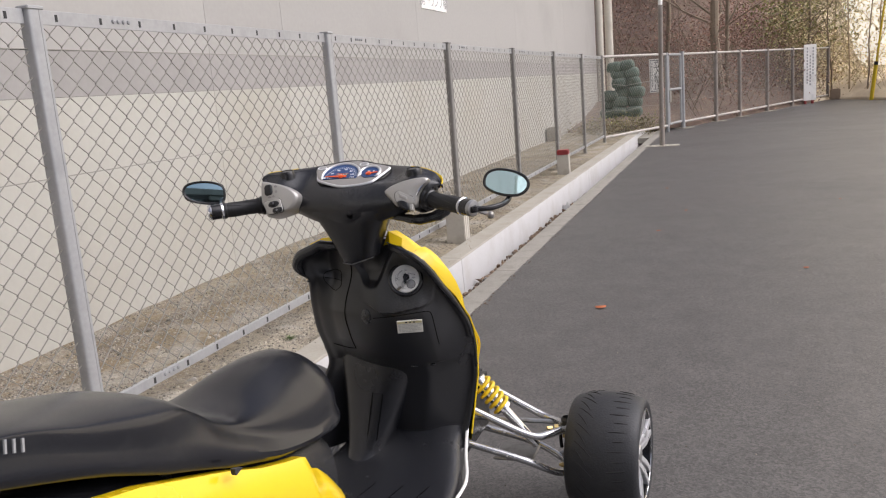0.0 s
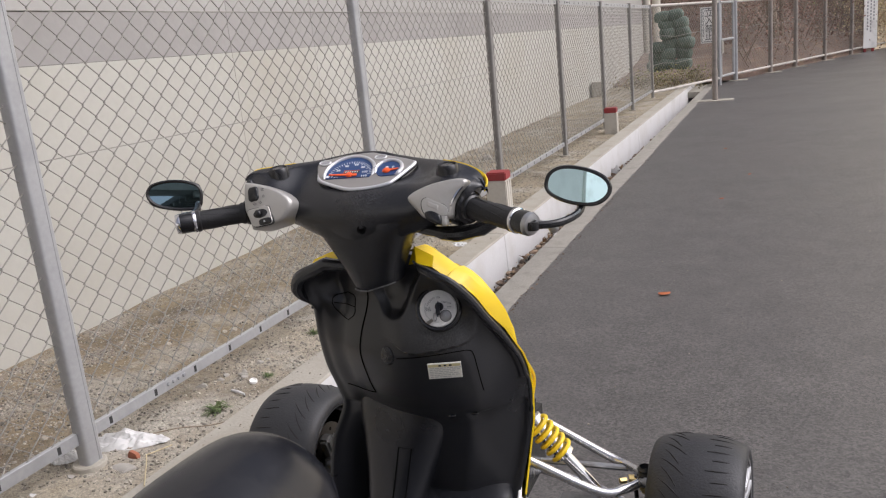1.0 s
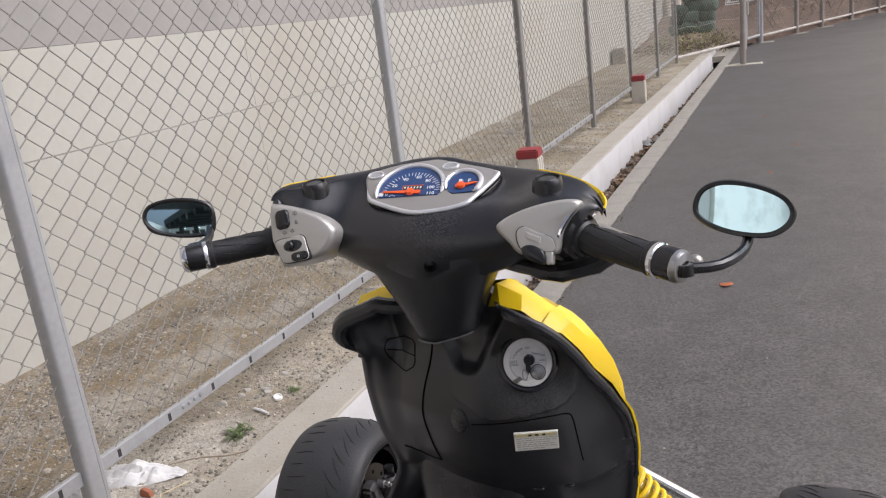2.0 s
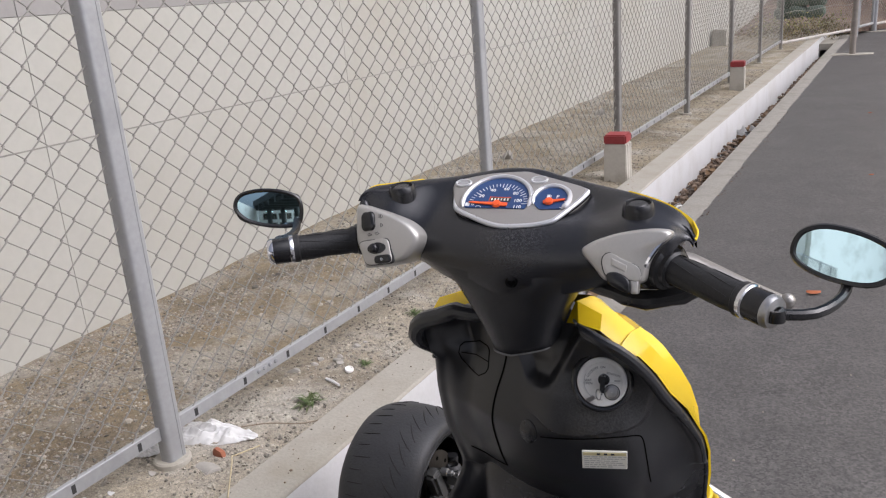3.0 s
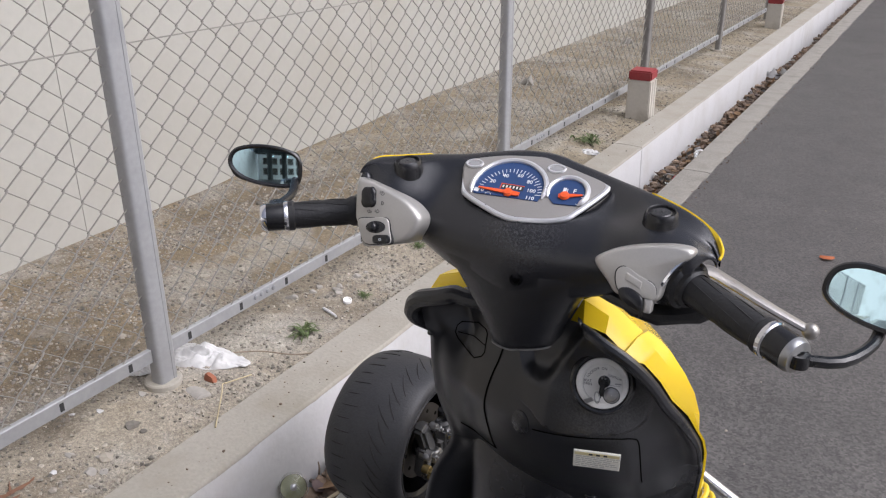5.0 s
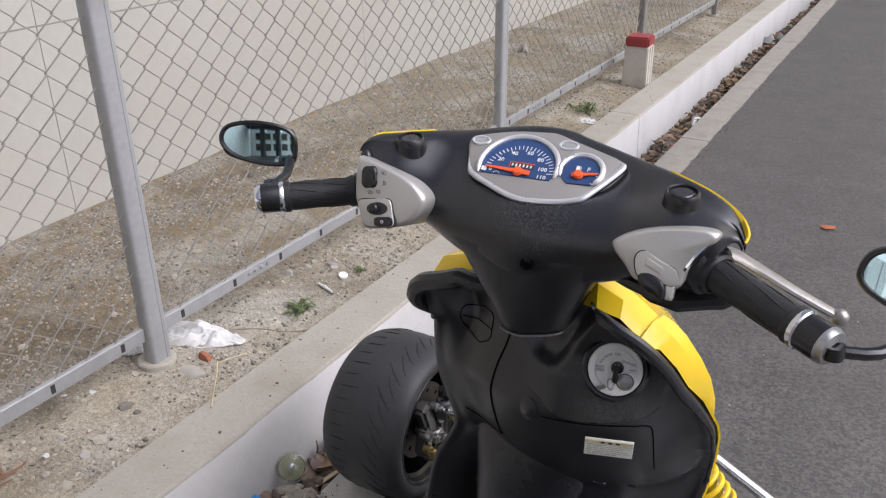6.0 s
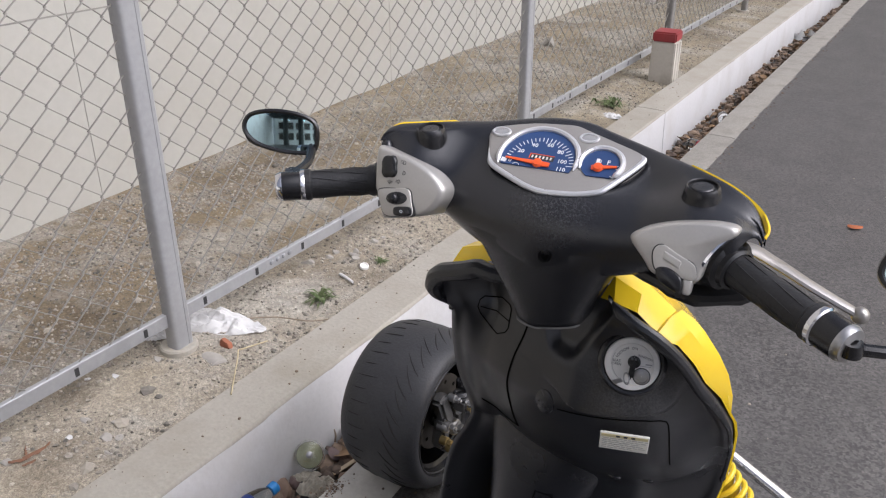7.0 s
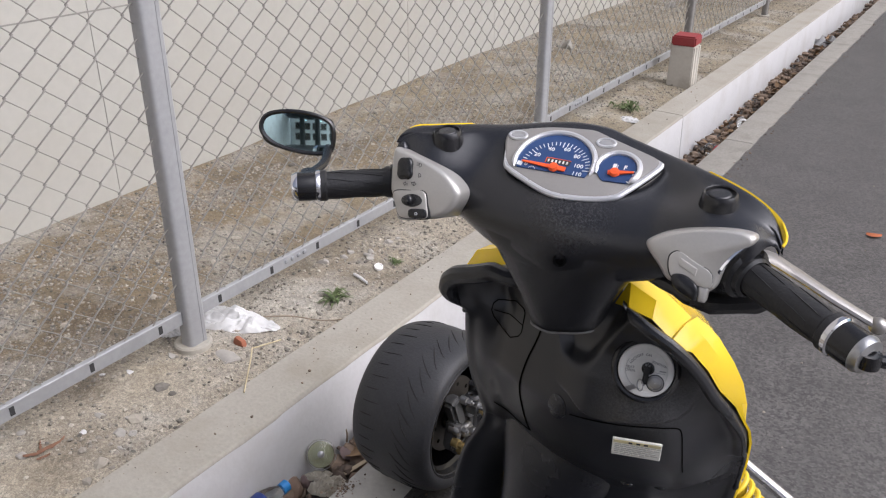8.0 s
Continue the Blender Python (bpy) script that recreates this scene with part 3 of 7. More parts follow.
for k in range(-4, 9):
    p = part("post", post_me if k < 4 else post_dull, GALV, fence, at=pose(0, k * BAY, 0))
    part("concrete_foot", foot_me, CONCRETE, p, at=pose(0, 0, max(0.0, soil_height(FENCE_X, POST_Y + (k - 2) * BAY) - 0.032)))
    if k < 8:
        part("wire_mesh", net_me, WIRE, fence, at=pose(0.001, k * BAY, 0))
        for z in (0.915, 1.318):
            part("tension_wire", wire_me, WIRE, fence, at=pose(0, k * BAY, z))
        for rail, z, nm in ((top_me, 1.415, "top_rail"), (low_me, 0.118, "bottom_rail")):
            r = part(nm, rail, GALV, fence, at=pose(0, k * BAY, 0))
            if k < 0:
                continue
            for q in range(10):
                part("slot", slot_me, DARK, r, at=pose(0.006, 0.10 + 0.2 * q, z))
            for q in range(4):
                part("bolt", bolt_me, STEEL, r, at=pose(0.006, 0.361 + 0.026 * q, z + 0.003))

FAR_RAIL = material("pale_rail", (0.50, 0.47, 0.43), 0.6, metal=0.1, grain=40, coarse=6, vary=0.12, bump=0.05)
# far stretch of fence, with its gate, bending along the road
def far_bay(parent, a, b, mesh=True, z0=0.10, z1=1.40):
    """Rails, a wire mesh and tension wires between two feet."""
    a, b = Vector(a), Vector(b)
    length = (b - a).length
    m = frame_of(a, (b - a).cross(Vector((0, 0, 1))), b - a)
    for z, nm in ((1.47, "top_rail"), (0.13, "bottom_rail")):
        bm = bmesh.new()
        tube(bm, [(0, 0.02, z), (0, length - 0.02, z)], 0.022, 8)
        part(nm, bm, FAR_RAIL, parent, at=m)
    part("wire_mesh", wire_mesh(length, z0 + 0.04, z1 + 0.05, r=0.0018), WIRE, parent, at=m)
    for z in (0.55, 0.98):
        bm = bmesh.new()
        tube(bm, [(0, length * k / 6, z + 0.02 * math.sin(k * 2.1)) for k in range(7)], 0.0032, 5)
        part("tension_wire", bm, WIRE, parent, at=m)


corner = Vector((FENCE_X, POST_Y + 6 * BAY, 0))
gate_a, gate_b = Vector((-1.10, 16.45, 0)), Vector((-0.87, 17.43, 0))
link = thing("link_fence", "short chain-link fence panel between the corner and the gate", "fence")
far_bay(link, corner, gate_a)
far = thing("road_fence", "chain-link fence on brown steel posts along the bend of the road", "fence")
FAR = [gate_b, Vector((-0.26, 19.0, 0)), Vector((0.235, 20.27, 0)), Vector((0.885, 21.94, 0)), Vector((1.565, 23.69, 0)), Vector((2.70, 26.6, 0))]
POST_BROWN = material("weathered_post", (0.29, 0.255, 0.225), 0.6, metal=0.2, grain=40, coarse=6, vary=0.2, bump=0.1)
for k, p in enumerate(FAR):
    bm = bmesh.new()
    tube(bm, [p + Vector((0, 0, -0.1)), p + Vector((0, 0, 1.52))], 0.045, 12)
    part("post", bm, POST_BROWN if k else GALV, far)
    bm = bmesh.new()
    box(bm, p.x - 0.16, p.x + 0.22, p.y - 0.12, p.y + 0.12, -0.02, 0.012, 0.004, seg=1)
    part("concrete_foot", bm, CONCRETE, far)
    if k:
        far_bay(far, FAR[k - 1], p)
gate = thing("gate", "closed narrow galvanised chain-link gate with a latch", "gate")
gm = frame_of(gate_a, (gate_b - gate_a).cross(Vector((0, 0, 1))), gate_b - gate_a)
gl = (gate_b - gate_a).length
for nm, pts in (("gate_post", [(0, 0, -0.1), (0, 0, 1.5)]), ("stile", [(0, 0.10, 0.15), (0, 0.10, 1.44)]), ("stile", [(0, gl - 0.12, 0.15), (0, gl - 0.12, 1.44)]),
                ("crossbar", [(0, 0.1, 0.15), (0, gl - 0.12, 0.15)]), ("crossbar", [(0, 0.1, 0.80), (0, gl - 0.12, 0.80)]), ("crossbar", [(0, 0.1, 1.46), (0, gl - 0.12, 1.46)])):
    bm = bmesh.new()
    tube(bm, pts, 0.035 if nm == "gate_post" else 0.024, 10)
    part(nm, bm, GALV, gate, at=gm)
bm = bmesh.new()
box(bm, -0.04, 0.04, 0.05, 0.17, 0.56, 0.78, 0.01)
part("latch_box", bm, STEEL, gate, at=gm)
part("wire_mesh", wire_mesh(gl - 0.2, 0.16, 1.44, r=0.0018), WIRE, gate, at=gm @ pose(0, 0.1, 0))
# ---- far things ----
pole = thing("sign_pole", "grey steel pole with a dark foot beside the gate", "pole", (-0.975, 13.42, 0))
bm = bmesh.new()
tube(bm, [(0, 0, 0.45), (0.02, 0, 2.15)], 0.036, 14)
part("shaft", bm, POST_BROWN, pole)
bm = bmesh.new()
tube(bm, [(0, 0, 0), (0, 0, 0.45)], 0.041, 14)
part("foot_sleeve", bm, POST_BROWN, pole, "dark painted foot")
bm = bmesh.new()
tube(bm, [(0.02, 0, 2.15), (0.04, 0, 3.6)], 0.033, 14)
part("upper_shaft", bm, SIGN_WHITE, pole)
bm = bmesh.new()
box(bm, -0.26, 0.26, -0.14, 0.14, -0.02, 0.010, 0.004, seg=1)
part("foot_slab", bm, CONCRETE, pole)

notice = thing("notice_board", "white keep-out notice with black characters wired to the fence", "sign")
nm_ = frame_of((-1.268, 16.20, 1.085), (1, 0.12, 0), (0.02, 0, 1))
bm = bmesh.new()
box(bm, -0.125, 0.125, -0.31, 0.31, -0.004, 0.004, 0.002, seg=1)
part("board", bm, SIGN_WHITE, notice, at=nm_)
for x0, x1, y0, y1 in ((-0.11, 0.11, 0.280, 0.290), (-0.11, 0.11, -0.290, -0.280), (-0.11, -0.103, -0.28, 0.28), (0.103, 0.11, -0.28, 0.28)):
    bm = bmesh.new()
    box(bm, x0, x1, y0, y1, 0.004, 0.006)
    part("border", bm, BLACK_PRINT, notice, at=nm_, smooth=False)
for k, ch in enumerate("\u7acb\u5165\u7981\u6b62"):
    writing("lettering", ch, 0.150, nm_ @ pose(0.022, 0.200 - 0.134 * k, 0.006), BLACK_PRINT, notice)
for k in range(9):
    bm = bmesh.new()
    box(bm, -0.085, -0.070, 0.20 - 0.05 * k, 0.235 - 0.05 * k, 0.004, 0.0065)
    part("print_bar", bm, GREY_PRINT, notice, at=nm_, smooth=False)

board = thing("tall_sign", "tall white sign with columns of dark characters on a red-brown stake", "sign")
bmx = frame_of((2.055, 24.55, 0.83), (1, 0.6, 0), (0, 0, 1))
bm = bmesh.new()
box(bm, -0.19, 0.19, -0.74, 0.74, -0.006, 0.006, 0.003, seg=1)
part("board", bm, SIGN_WHITE, board, at=bmx)
for x in (-0.12, 0.10):
    bm = bmesh.new()
    box(bm, x - 0.03, x + 0.03, -0.85, 0.75, -0.05, -0.01, 0.004, seg=1)
    part("stake", bm, RED, board, at=bmx)
for x, ya, yb in ((0.085, 0.66, -0.05), (0.0, 0.45, -0.35), (-0.09, 0.66, -0.25)):
    y, k = ya, 0
    while y > yb:
        bm = bmesh.new()
        box(bm, x - 0.016, x + 0.016, y - 0.050, y, 0.006, 0.009)
        part("print_bar", bm, GREY_PRINT, board, at=bmx, smooth=False)
        y -= 0.082

guard = thing("guy_wire_guard", "slanting yellow plastic guard tube on a guy wire", "pole", (3.54, 24.5, 0))
bm = bmesh.new()
tube(bm, [(0, 0, 0), (0.10, 0, 0.95)], 0.05, 12)
part("tube", bm, YELLOW_TUBE, guard)
bm = bmesh.new()
tube(bm, [(0.10, 0, 0.95), (0.34, 0, 3.2)], 0.026, 8)
part("upper_tube", bm, YELLOW_TUBE, guard)
bm = bmesh.new()
tube(bm, [(0.094, 0, 0.90), (0.106, 0, 0.99)], 0.053, 12)
part("clamp", bm, DARK, guard)

block = thing("concrete_block", "small weathered concrete block at the fence's end", "block", (2.86, 26.3, 0))
bm = bmesh.new()
box(bm, -0.13, 0.13, -0.12, 0.12, -0.02, 0.30, 0.02)
part("body", bm, material("brown_block", (0.36, 0.28, 0.21), 0.85, grain=40, coarse=6, vary=0.15), block)
stub = thing("concrete_block", "squat concrete block standing at the foot of the wall", "block", (-2.99, 14.86, 0.03))
bm = bmesh.new()
box(bm, -0.11, 0.11, -0.12, 0.12, -0.02, 0.29, 0.02)
part("body", bm, CONCRETE, stub)

# green sandbags in a slumped stack
def sandbag(seed):
    """A squat square-shouldered bag with a gathered, sagging top."""
    bm = bmesh.new()
    rows = []
    for z, s in ((0.0, 0.72), (0.012, 0.92), (0.06, 1.02), (0.12, 1.03), (0.165, 0.96), (0.195, 0.80), (0.205, 0.52), (0.212, 0.25)):
        rows.append([(x * s, y * s, z) for x, y in ellipse(0.150, 0.130, 18, power=3.4)])
    rings(bm, rows)
    for v in bm.verts:
        v.co += 0.030 * noise.noise_vector(v.co * 6 + Vector((seed, 0, 0))) * (0.4 if v.co.z < 0.01 else 1)
    return bm


BAGS = [(-1.78, 0.36), (-2.06, 0.38), (-2.34, 0.36), (-1.76, 0.56), (-2.04, 0.57), (-2.30, 0.54), (-1.75, 0.755), (-2.03, 0.76), (-2.26, 0.70), (-1.80, 0.95), (-2.06, 0.94), (-1.84, 1.13), (-2.09, 1.12), (-1.93, 1.27), (-2.14, 1.26)]
for k, (x, z) in enumerate(BAGS):
    bag = thing("sandbag", "green woven sandbag in a stack by the wall's end", "sandbag", (x + rng.uniform(-.02, .02), 17.05 + rng.uniform(-.05, .05), z - 0.05), group="stack of sandbags", turn=rng.uniform(-14, 14))
    part("sack", sandbag(k * 3.7), SACK, bag, angle=60)

# wooded bank beyond the fence
def bank_foot(x):
    """Where the road ends: along the fence, then bending back to the camera's side."""
    return min(17.6 + 2.52 * (x + 0.87), max(19.0, 26.72 - 2.6 * (x - 2.75)))


def bank_height(x, y):
    edge = bank_foot(x)
    d = (y - edge) * 0.37 if x > -1.0 else min((y - 16.4) * 0.16, 1.1) + max(0.0, y - 22.5)
    d = max(0.0, d)
    h = 0.05 + 0.55 * d + 0.35 * noise.noise(Vector((x * 0.35, y * 0.35, 5))) * min(1, d) + 0.08 * noise.noise(Vector((x * 1.7, y * 1.7, 1))) * min(1, d)
    fall = max(0.0, min(1.0, (x / max(y, 1) - 0.088) / 0.032))
    return min(h, 14 - 13.5 * fall + (1 - fall) * noise.noise(Vector((x * .1, y * .1, 0))))


bm = bmesh.new()
nx, ny = 110, 90
grid = []
for i in range(nx + 1):
    x = -22 + 62 * i / nx
    row = []
    for j in range(ny + 1):
        start = 16.9 if x < -0.87 else bank_foot(x)
        y = start + 45 * (j / ny) ** 1.5
        row.append(bm.verts.new((x, y, bank_height(x, y) - (0.06 if j == 0 else 0))))
    grid.append(row)
for i in range(nx):
    for j in range(ny):
        bm.faces.new((grid[i][j], grid[i + 1][j], grid[i + 1][j + 1], grid[i][j + 1]))
bank_ob = part("bank", bm, EARTH, angle=180)
bank_ob.data.materials.append(STRAW)
# the lifted straw takes over towards the glowing end
for poly in bank_ob.data.polygons:
    cxy = bank_ob.data.vertices[poly.vertices[0]].co
    if cxy.x / cxy.y + 0.02 * noise.noise(cxy * 0.4) > 0.076:
        poly.material_index = 1
tagged(bank_ob, "steep wooded bank of brown leaf litter and earth", "bank", kind="structure")


def leaf_cloud(name, spots, size, mat, label, category, seed):
    """Many small bent leaves round the given spots, one object."""
    r = random.Random(seed)
    verts, faces = [], []
    for (x, y, z), spread, count in spots:
        for _ in range(count):
            p = Vector((x + r.gauss(0, spread), y + r.gauss(0, spread), z + r.gauss(0, spread * 0.7)))
            e = Euler((r.uniform(-1, 1), r.uniform(-1, 1), r.uniform(0, 6.3))).to_matrix()
            s = size * r.uniform(0.6, 1.4)
            b = len(verts)
            for q in ((-s, 0, 0), (0, -s * 0.45, s * 0.15), (s, 0, 0), (0, s * 0.45, s * 0.15)):
                verts.append(p + e @ Vector(q))
            faces += [(b, b + 1, b + 2), (b, b + 2, b + 3)]
    me = bpy.data.meshes.new(name)
    me.from_pydata(verts, [], faces)
    me.materials.append(mat)
    return tagged(new(name, me), label, category, kind="stuff")


def fence_start(x):
    return 22.6 if x < -1.0 else bank_foot(x) + 0.3


spots_dry, spots_green, spots_warm = [], [], []
for _ in range(800):
    x = rng.uniform(-7, 2.8)
    y = fence_start(x) + rng.uniform(0.1, 14)
    if x / y > 0.082:
        continue
    spots_dry.append(((x, y + 0.5, bank_height(x, y) + 1.4 * rng.random() ** 2), 0.45, 100))
for _ in range(110):
    x = rng.uniform(0.9, 3.6)
    y = fence_start(x) + rng.uniform(1.2, 5)
    spots_green.append(((x, y, bank_height(x, y) + rng.uniform(0.9, 3.4)), 0.4, 40))
for _ in range(330):
    x = rng.uniform(1.5, 6)
    y = fence_start(x) + rng.uniform(0.8, 7)
    spots_warm.append(((x, y, bank_height(x, y) + (2.6 if x / y > 0.120 else 2.0) * rng.random() ** 1.8), 0.35, 30 if x / y > 0.120 else 55))
FOLIAGE = island(material("bank_foliage", (0.33, 0.35, 0.16), 0.75, grain=30, coarse=4), (0.4, 0.45, 0.4), (1.3, 1.15, 0.9))
# straw leaves, their colour raised for the same haze glow
WARM_LEAF = island(material("glow_lifted_straw_leaf", (0.74, 0.65, 0.43), 0.8, grain=30, coarse=6, vary=0.2), (0.65, 0.65, 0.6), (1.15, 1.12, 1.0))
RUSSET = island(material("russet_leaf", (0.34, 0.215, 0.17), 0.85, grain=30, coarse=8, vary=0.2), (0.50, 0.47, 0.46), (1.35, 1.3, 1.25))
leaf_cloud("dry_undergrowth", spots_dry, 0.034, RUSSET, "tangle of dry russet leaves and undergrowth on the bank", "undergrowth", 1)
leaf_cloud("shrub_leaves", spots_green, 0.05, FOLIAGE, "sparse green shrub leaves above the road fence", "shrub", 2)
leaf_cloud("sunlit_thicket", spots_warm, 0.045, WARM_LEAF, "pale straw-coloured thicket on the open end of the bank", "thicket", 12)
# emissive sheet standing in for the bright sky past the bank
haze = thing("bright_sky_haze", "glowing backdrop sheet for the bright sky beyond the bank", "backdrop", kind="structure")
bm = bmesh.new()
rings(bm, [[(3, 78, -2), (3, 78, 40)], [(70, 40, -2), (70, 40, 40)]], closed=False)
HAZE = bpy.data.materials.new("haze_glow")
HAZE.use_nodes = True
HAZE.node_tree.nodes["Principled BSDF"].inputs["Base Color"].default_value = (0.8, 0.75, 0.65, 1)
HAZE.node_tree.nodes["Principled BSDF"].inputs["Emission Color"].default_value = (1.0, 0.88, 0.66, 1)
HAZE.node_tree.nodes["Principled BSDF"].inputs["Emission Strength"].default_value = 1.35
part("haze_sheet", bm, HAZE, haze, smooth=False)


def bare_tree(base, height, r0, seed, lean=(0, 0), bark=None):
    """A tapered trunk and thin forking limbs."""
    r = random.Random(seed)
    t = thing("tree", "slender bare tree with thin forking branches on the bank", "tree", base)
    pts = [(lean[0] * k / 6 + r.uniform(-.04, .04), lean[1] * k / 6 + r.uniform(-.04, .04), height * k / 6 - 0.1) for k in range(7)]
    bm = bmesh.new()
    tube(bm, pts, [r0 * (1 - 0.12 * k) for k in range(7)], 9)
    part("trunk", bm, bark or BARK, t)
    bm = bmesh.new()
    for k in range(26):
        i = r.randint(1, 5)
        p = Vector(pts[i]) + (Vector(pts[i + 1]) - Vector(pts[i])) * r.random()
        a, up = r.uniform(0, 6.3), r.uniform(0.3, 1.2)
        ln = height * r.uniform(0.15, 0.42)
        d = Vector((math.cos(a), math.sin(a), up)).normalized()
        q = [p]
        for s in range(4):
            d = (d + Vector((r.uniform(-.4, .4), r.uniform(-.4, .4), r.uniform(-.2, .4)))).normalized()
            q.append(q[-1] + d * ln / 4)
        tube(bm, q, [r0 * 0.28 * (1 - s / 5.5) for s in range(5)], 5)
        for s in (2, 3):
            e = (d + Vector((r.uniform(-1, 1), r.uniform(-1, 1), r.uniform(-.3, .8)))).normalized()
            tube(bm, [q[s], q[s] + e * ln * 0.25, q[s] + e * ln * 0.45 + Vector((0, 0, .05))], [r0 * .12, r0 * .09, r0 * .04], 4)
    part("branch_crown", bm, bark or BARK, t)
    return t


for x, dy, h, r0, sd in ((-1.6, 1.5, 7.5, 0.07, 1), (-0.25, 2.2, 7.5, 0.12, 2), (-0.05, 2.5, 7.0, 0.06, 9), (2.2, 1.5, 6.0, 0.05, 3), (4.2, 1.2, 4.0, 0.025, 5),
                        (1.6, 4.0, 7.0, 0.06, 6), (3.6, 0.8, 4.0, 0.025, 12), (2.9, 0.7, 4.0, 0.03, 13)):
    y = fence_start(x) + dy
    bare_tree((x, y, bank_height(x, y)), h, r0, sd, (0.25 * math.sin(sd * 2.3), 0.2))
# stems before the haze painted paler than the bark, for its glow
PALE_STEM = material("pale_dry_stem", (0.52, 0.42, 0.28), 0.85, grain=40, coarse=5, vary=0.25, bump=0.2)
for x, dy, h, sd in ((3.3, 1.0, 4.5, 31), (3.9, 2.0, 4.2, 32), (4.6, 3.0, 5.0, 33), (3.0, 2.2, 5.5, 34), (4.9, 5.0, 5.0, 35)):
    y = fence_start(x) + dy
    bare_tree((x, y, bank_height(x, y)), h, 0.028, sd, (0.3 * math.sin(sd), 0.2), PALE_STEM)
# thin scrub stems
def scrub(name, count, x0, x1, thick, mat, label):
    bm = bmesh.new()
    for _ in range(count):
        x = rng.uniform(x0, x1)
        y = fence_start(x) + rng.uniform(0.3, 7)
        p = Vector((x, y, bank_height(x, y)))
        a = rng.uniform(0, 6.3)
        d = Vector((math.cos(a) * 0.7, math.sin(a) * 0.7, 1))
        ln = rng.uniform(0.5, 1.9)
        q = [p, p + d * ln * 0.4, p + d * ln * 0.7 + Vector((rng.uniform(-.2, .2), 0, .1)), p + d * ln + Vector((rng.uniform(-.4, .4), 0, -.1 * ln))]
        tube(bm, q, [thick, thick * 0.8, thick * 0.55, thick * 0.25], 4)
    return tagged(part(name, bm, mat), label, "scrub", kind="stuff")


scrub("scrub_stems", 380, -4, 2.4, 0.009, BARK, "thin tangled bare stems of scrub on the bank")
scrub("dry_grass_stems", 300, 2.4, 8, 0.008, PALE_STEM, "pale dry stems on the open end of the bank")

# plain building behind the walk, which closes the street there
# out-of-view bridge known from its reflection, in one dark grey
UNDERSIDE = material("dark_underside", (0.085, 0.092, 0.092), 0.8, grain=20, coarse=0.8, vary=0.15, bump=0.1)
bridge = thing("ramp_bridge", "dark underside of a concrete ramp bridge over the road", "bridge", (0, -16, 0))
bm = bmesh.new()
box(bm, 7.5, 15, -12, 3.0, 5.0, 5.9, 0.02)
box(bm, 1.5, 7.498, 0.0, 3.0, 5.0, 5.9, 0.02)
part("deck", bm, UNDERSIDE, bridge, smooth=False)
for k in range(7):
    bm = bmesh.new()
    box(bm, 7.5, 15, -11.6 + 2.3 * k, -11.1 + 2.3 * k, 4.25, 5.0, 0.02)
    part("girder", bm, UNDERSIDE, bridge, smooth=False)
for k in range(3):
    bm = bmesh.new()
    tube(bm, [(9.5 + 2.4 * k, -9.5 + 0.3 * k, -0.1), (9.5 + 2.4 * k, -9.5 + 0.3 * k, 4.3)], 0.42, 20)
    part("column", bm, UNDERSIDE, bridge)
TUBE_GLOW = bpy.data.materials.new("tube_light")
TUBE_GLOW.use_nodes = True
TUBE_GLOW.node_tree.nodes["Principled BSDF"].inputs["Emission Color"].default_value = (0.9, 1.0, 0.97, 1)
TUBE_GLOW.node_tree.nodes["Principled BSDF"].inputs["Emission Strength"].default_value = 4.0
for k in range(4):
    bm = bmesh.new()
    tube(bm, [(9.2 + 2.6 * k, -10.0, 3.95), (10.4 + 2.6 * k, -10.0, 3.95)], 0.05, 8)
    part("tube_light", bm, TUBE_GLOW, bridge, "lit tube light under the bridge")
    bm = bmesh.new()
    box(bm, 9.1 + 2.6 * k, 10.5 + 2.6 * k, -10.08, -9.92, 3.99, 4.27, 0.01, seg=1)
    part("lamp_bracket", bm, GALV, bridge, smooth=False)
hall = thing("street_building", "plain pale building with dark openings beyond the bridge", "building", (0, -29, 0))
bm = bmesh.new()
box(bm, 8.9, 40, -6, 0, 0, 4.6, 0.02)
part("outer_wall", bm, material("white_render", (0.80, 0.80, 0.77), 0.8, grain=20, coarse=1, vary=0.05), hall, smooth=False)
for k in range(11):
    for z in (0.9, 2.7):
        x = 9.6 + 1.6 * k
        bm = bmesh.new()
        box(bm, x, x + 1.15, -0.02, 0.015, z, z + 1.15, 0.01, seg=1)
        w = part("window", bm, GLOSS_BLACK, hall, smooth=False)
        bm = bmesh.new()
        box(bm, x - 0.05, x + 1.2, 0.0, 0.07, z - 0.08, z, 0.01, seg=1)
        part("sill", bm, GALV, w, smooth=False)
# unseen wall, added to give the left mirror something pale to reflect
bend = thing("wall_bend", "unseen pale wall added behind the walk to brighten the left mirror", "wall", kind="structure")
bm = bmesh.new()
rings(bm, [[(x, y, -0.3), (x, y, 4.4), (x - 0.27, y - 0.14, 4.4), (x - 0.27, y - 0.14, -0.3)] for x, y in ((-2.9, -8.0), (8.6, -28.8))])
part("wall_face", bm, material("backdrop_wall_white", (0.80, 0.80, 0.77), 0.8, grain=20, coarse=1, vary=0.05), bend, smooth=False)
yard = thing("yard_fence", "chain-link fence on steel posts across the yard entrance", "fence")
for k in range(4):
    bm = bmesh.new()
    tube(bm, [(3.6 + 2 * k, -3.6, -0.1), (3.6 + 2 * k, -3.6, 1.5)], 0.028, 10)
    part("post", bm, GALV, yard)
    if k < 3:
        far_bay(yard, Vector((3.6 + 2 * k, -3.6, 0)), Vector((5.6 + 2 * k, -3.6, 0)))

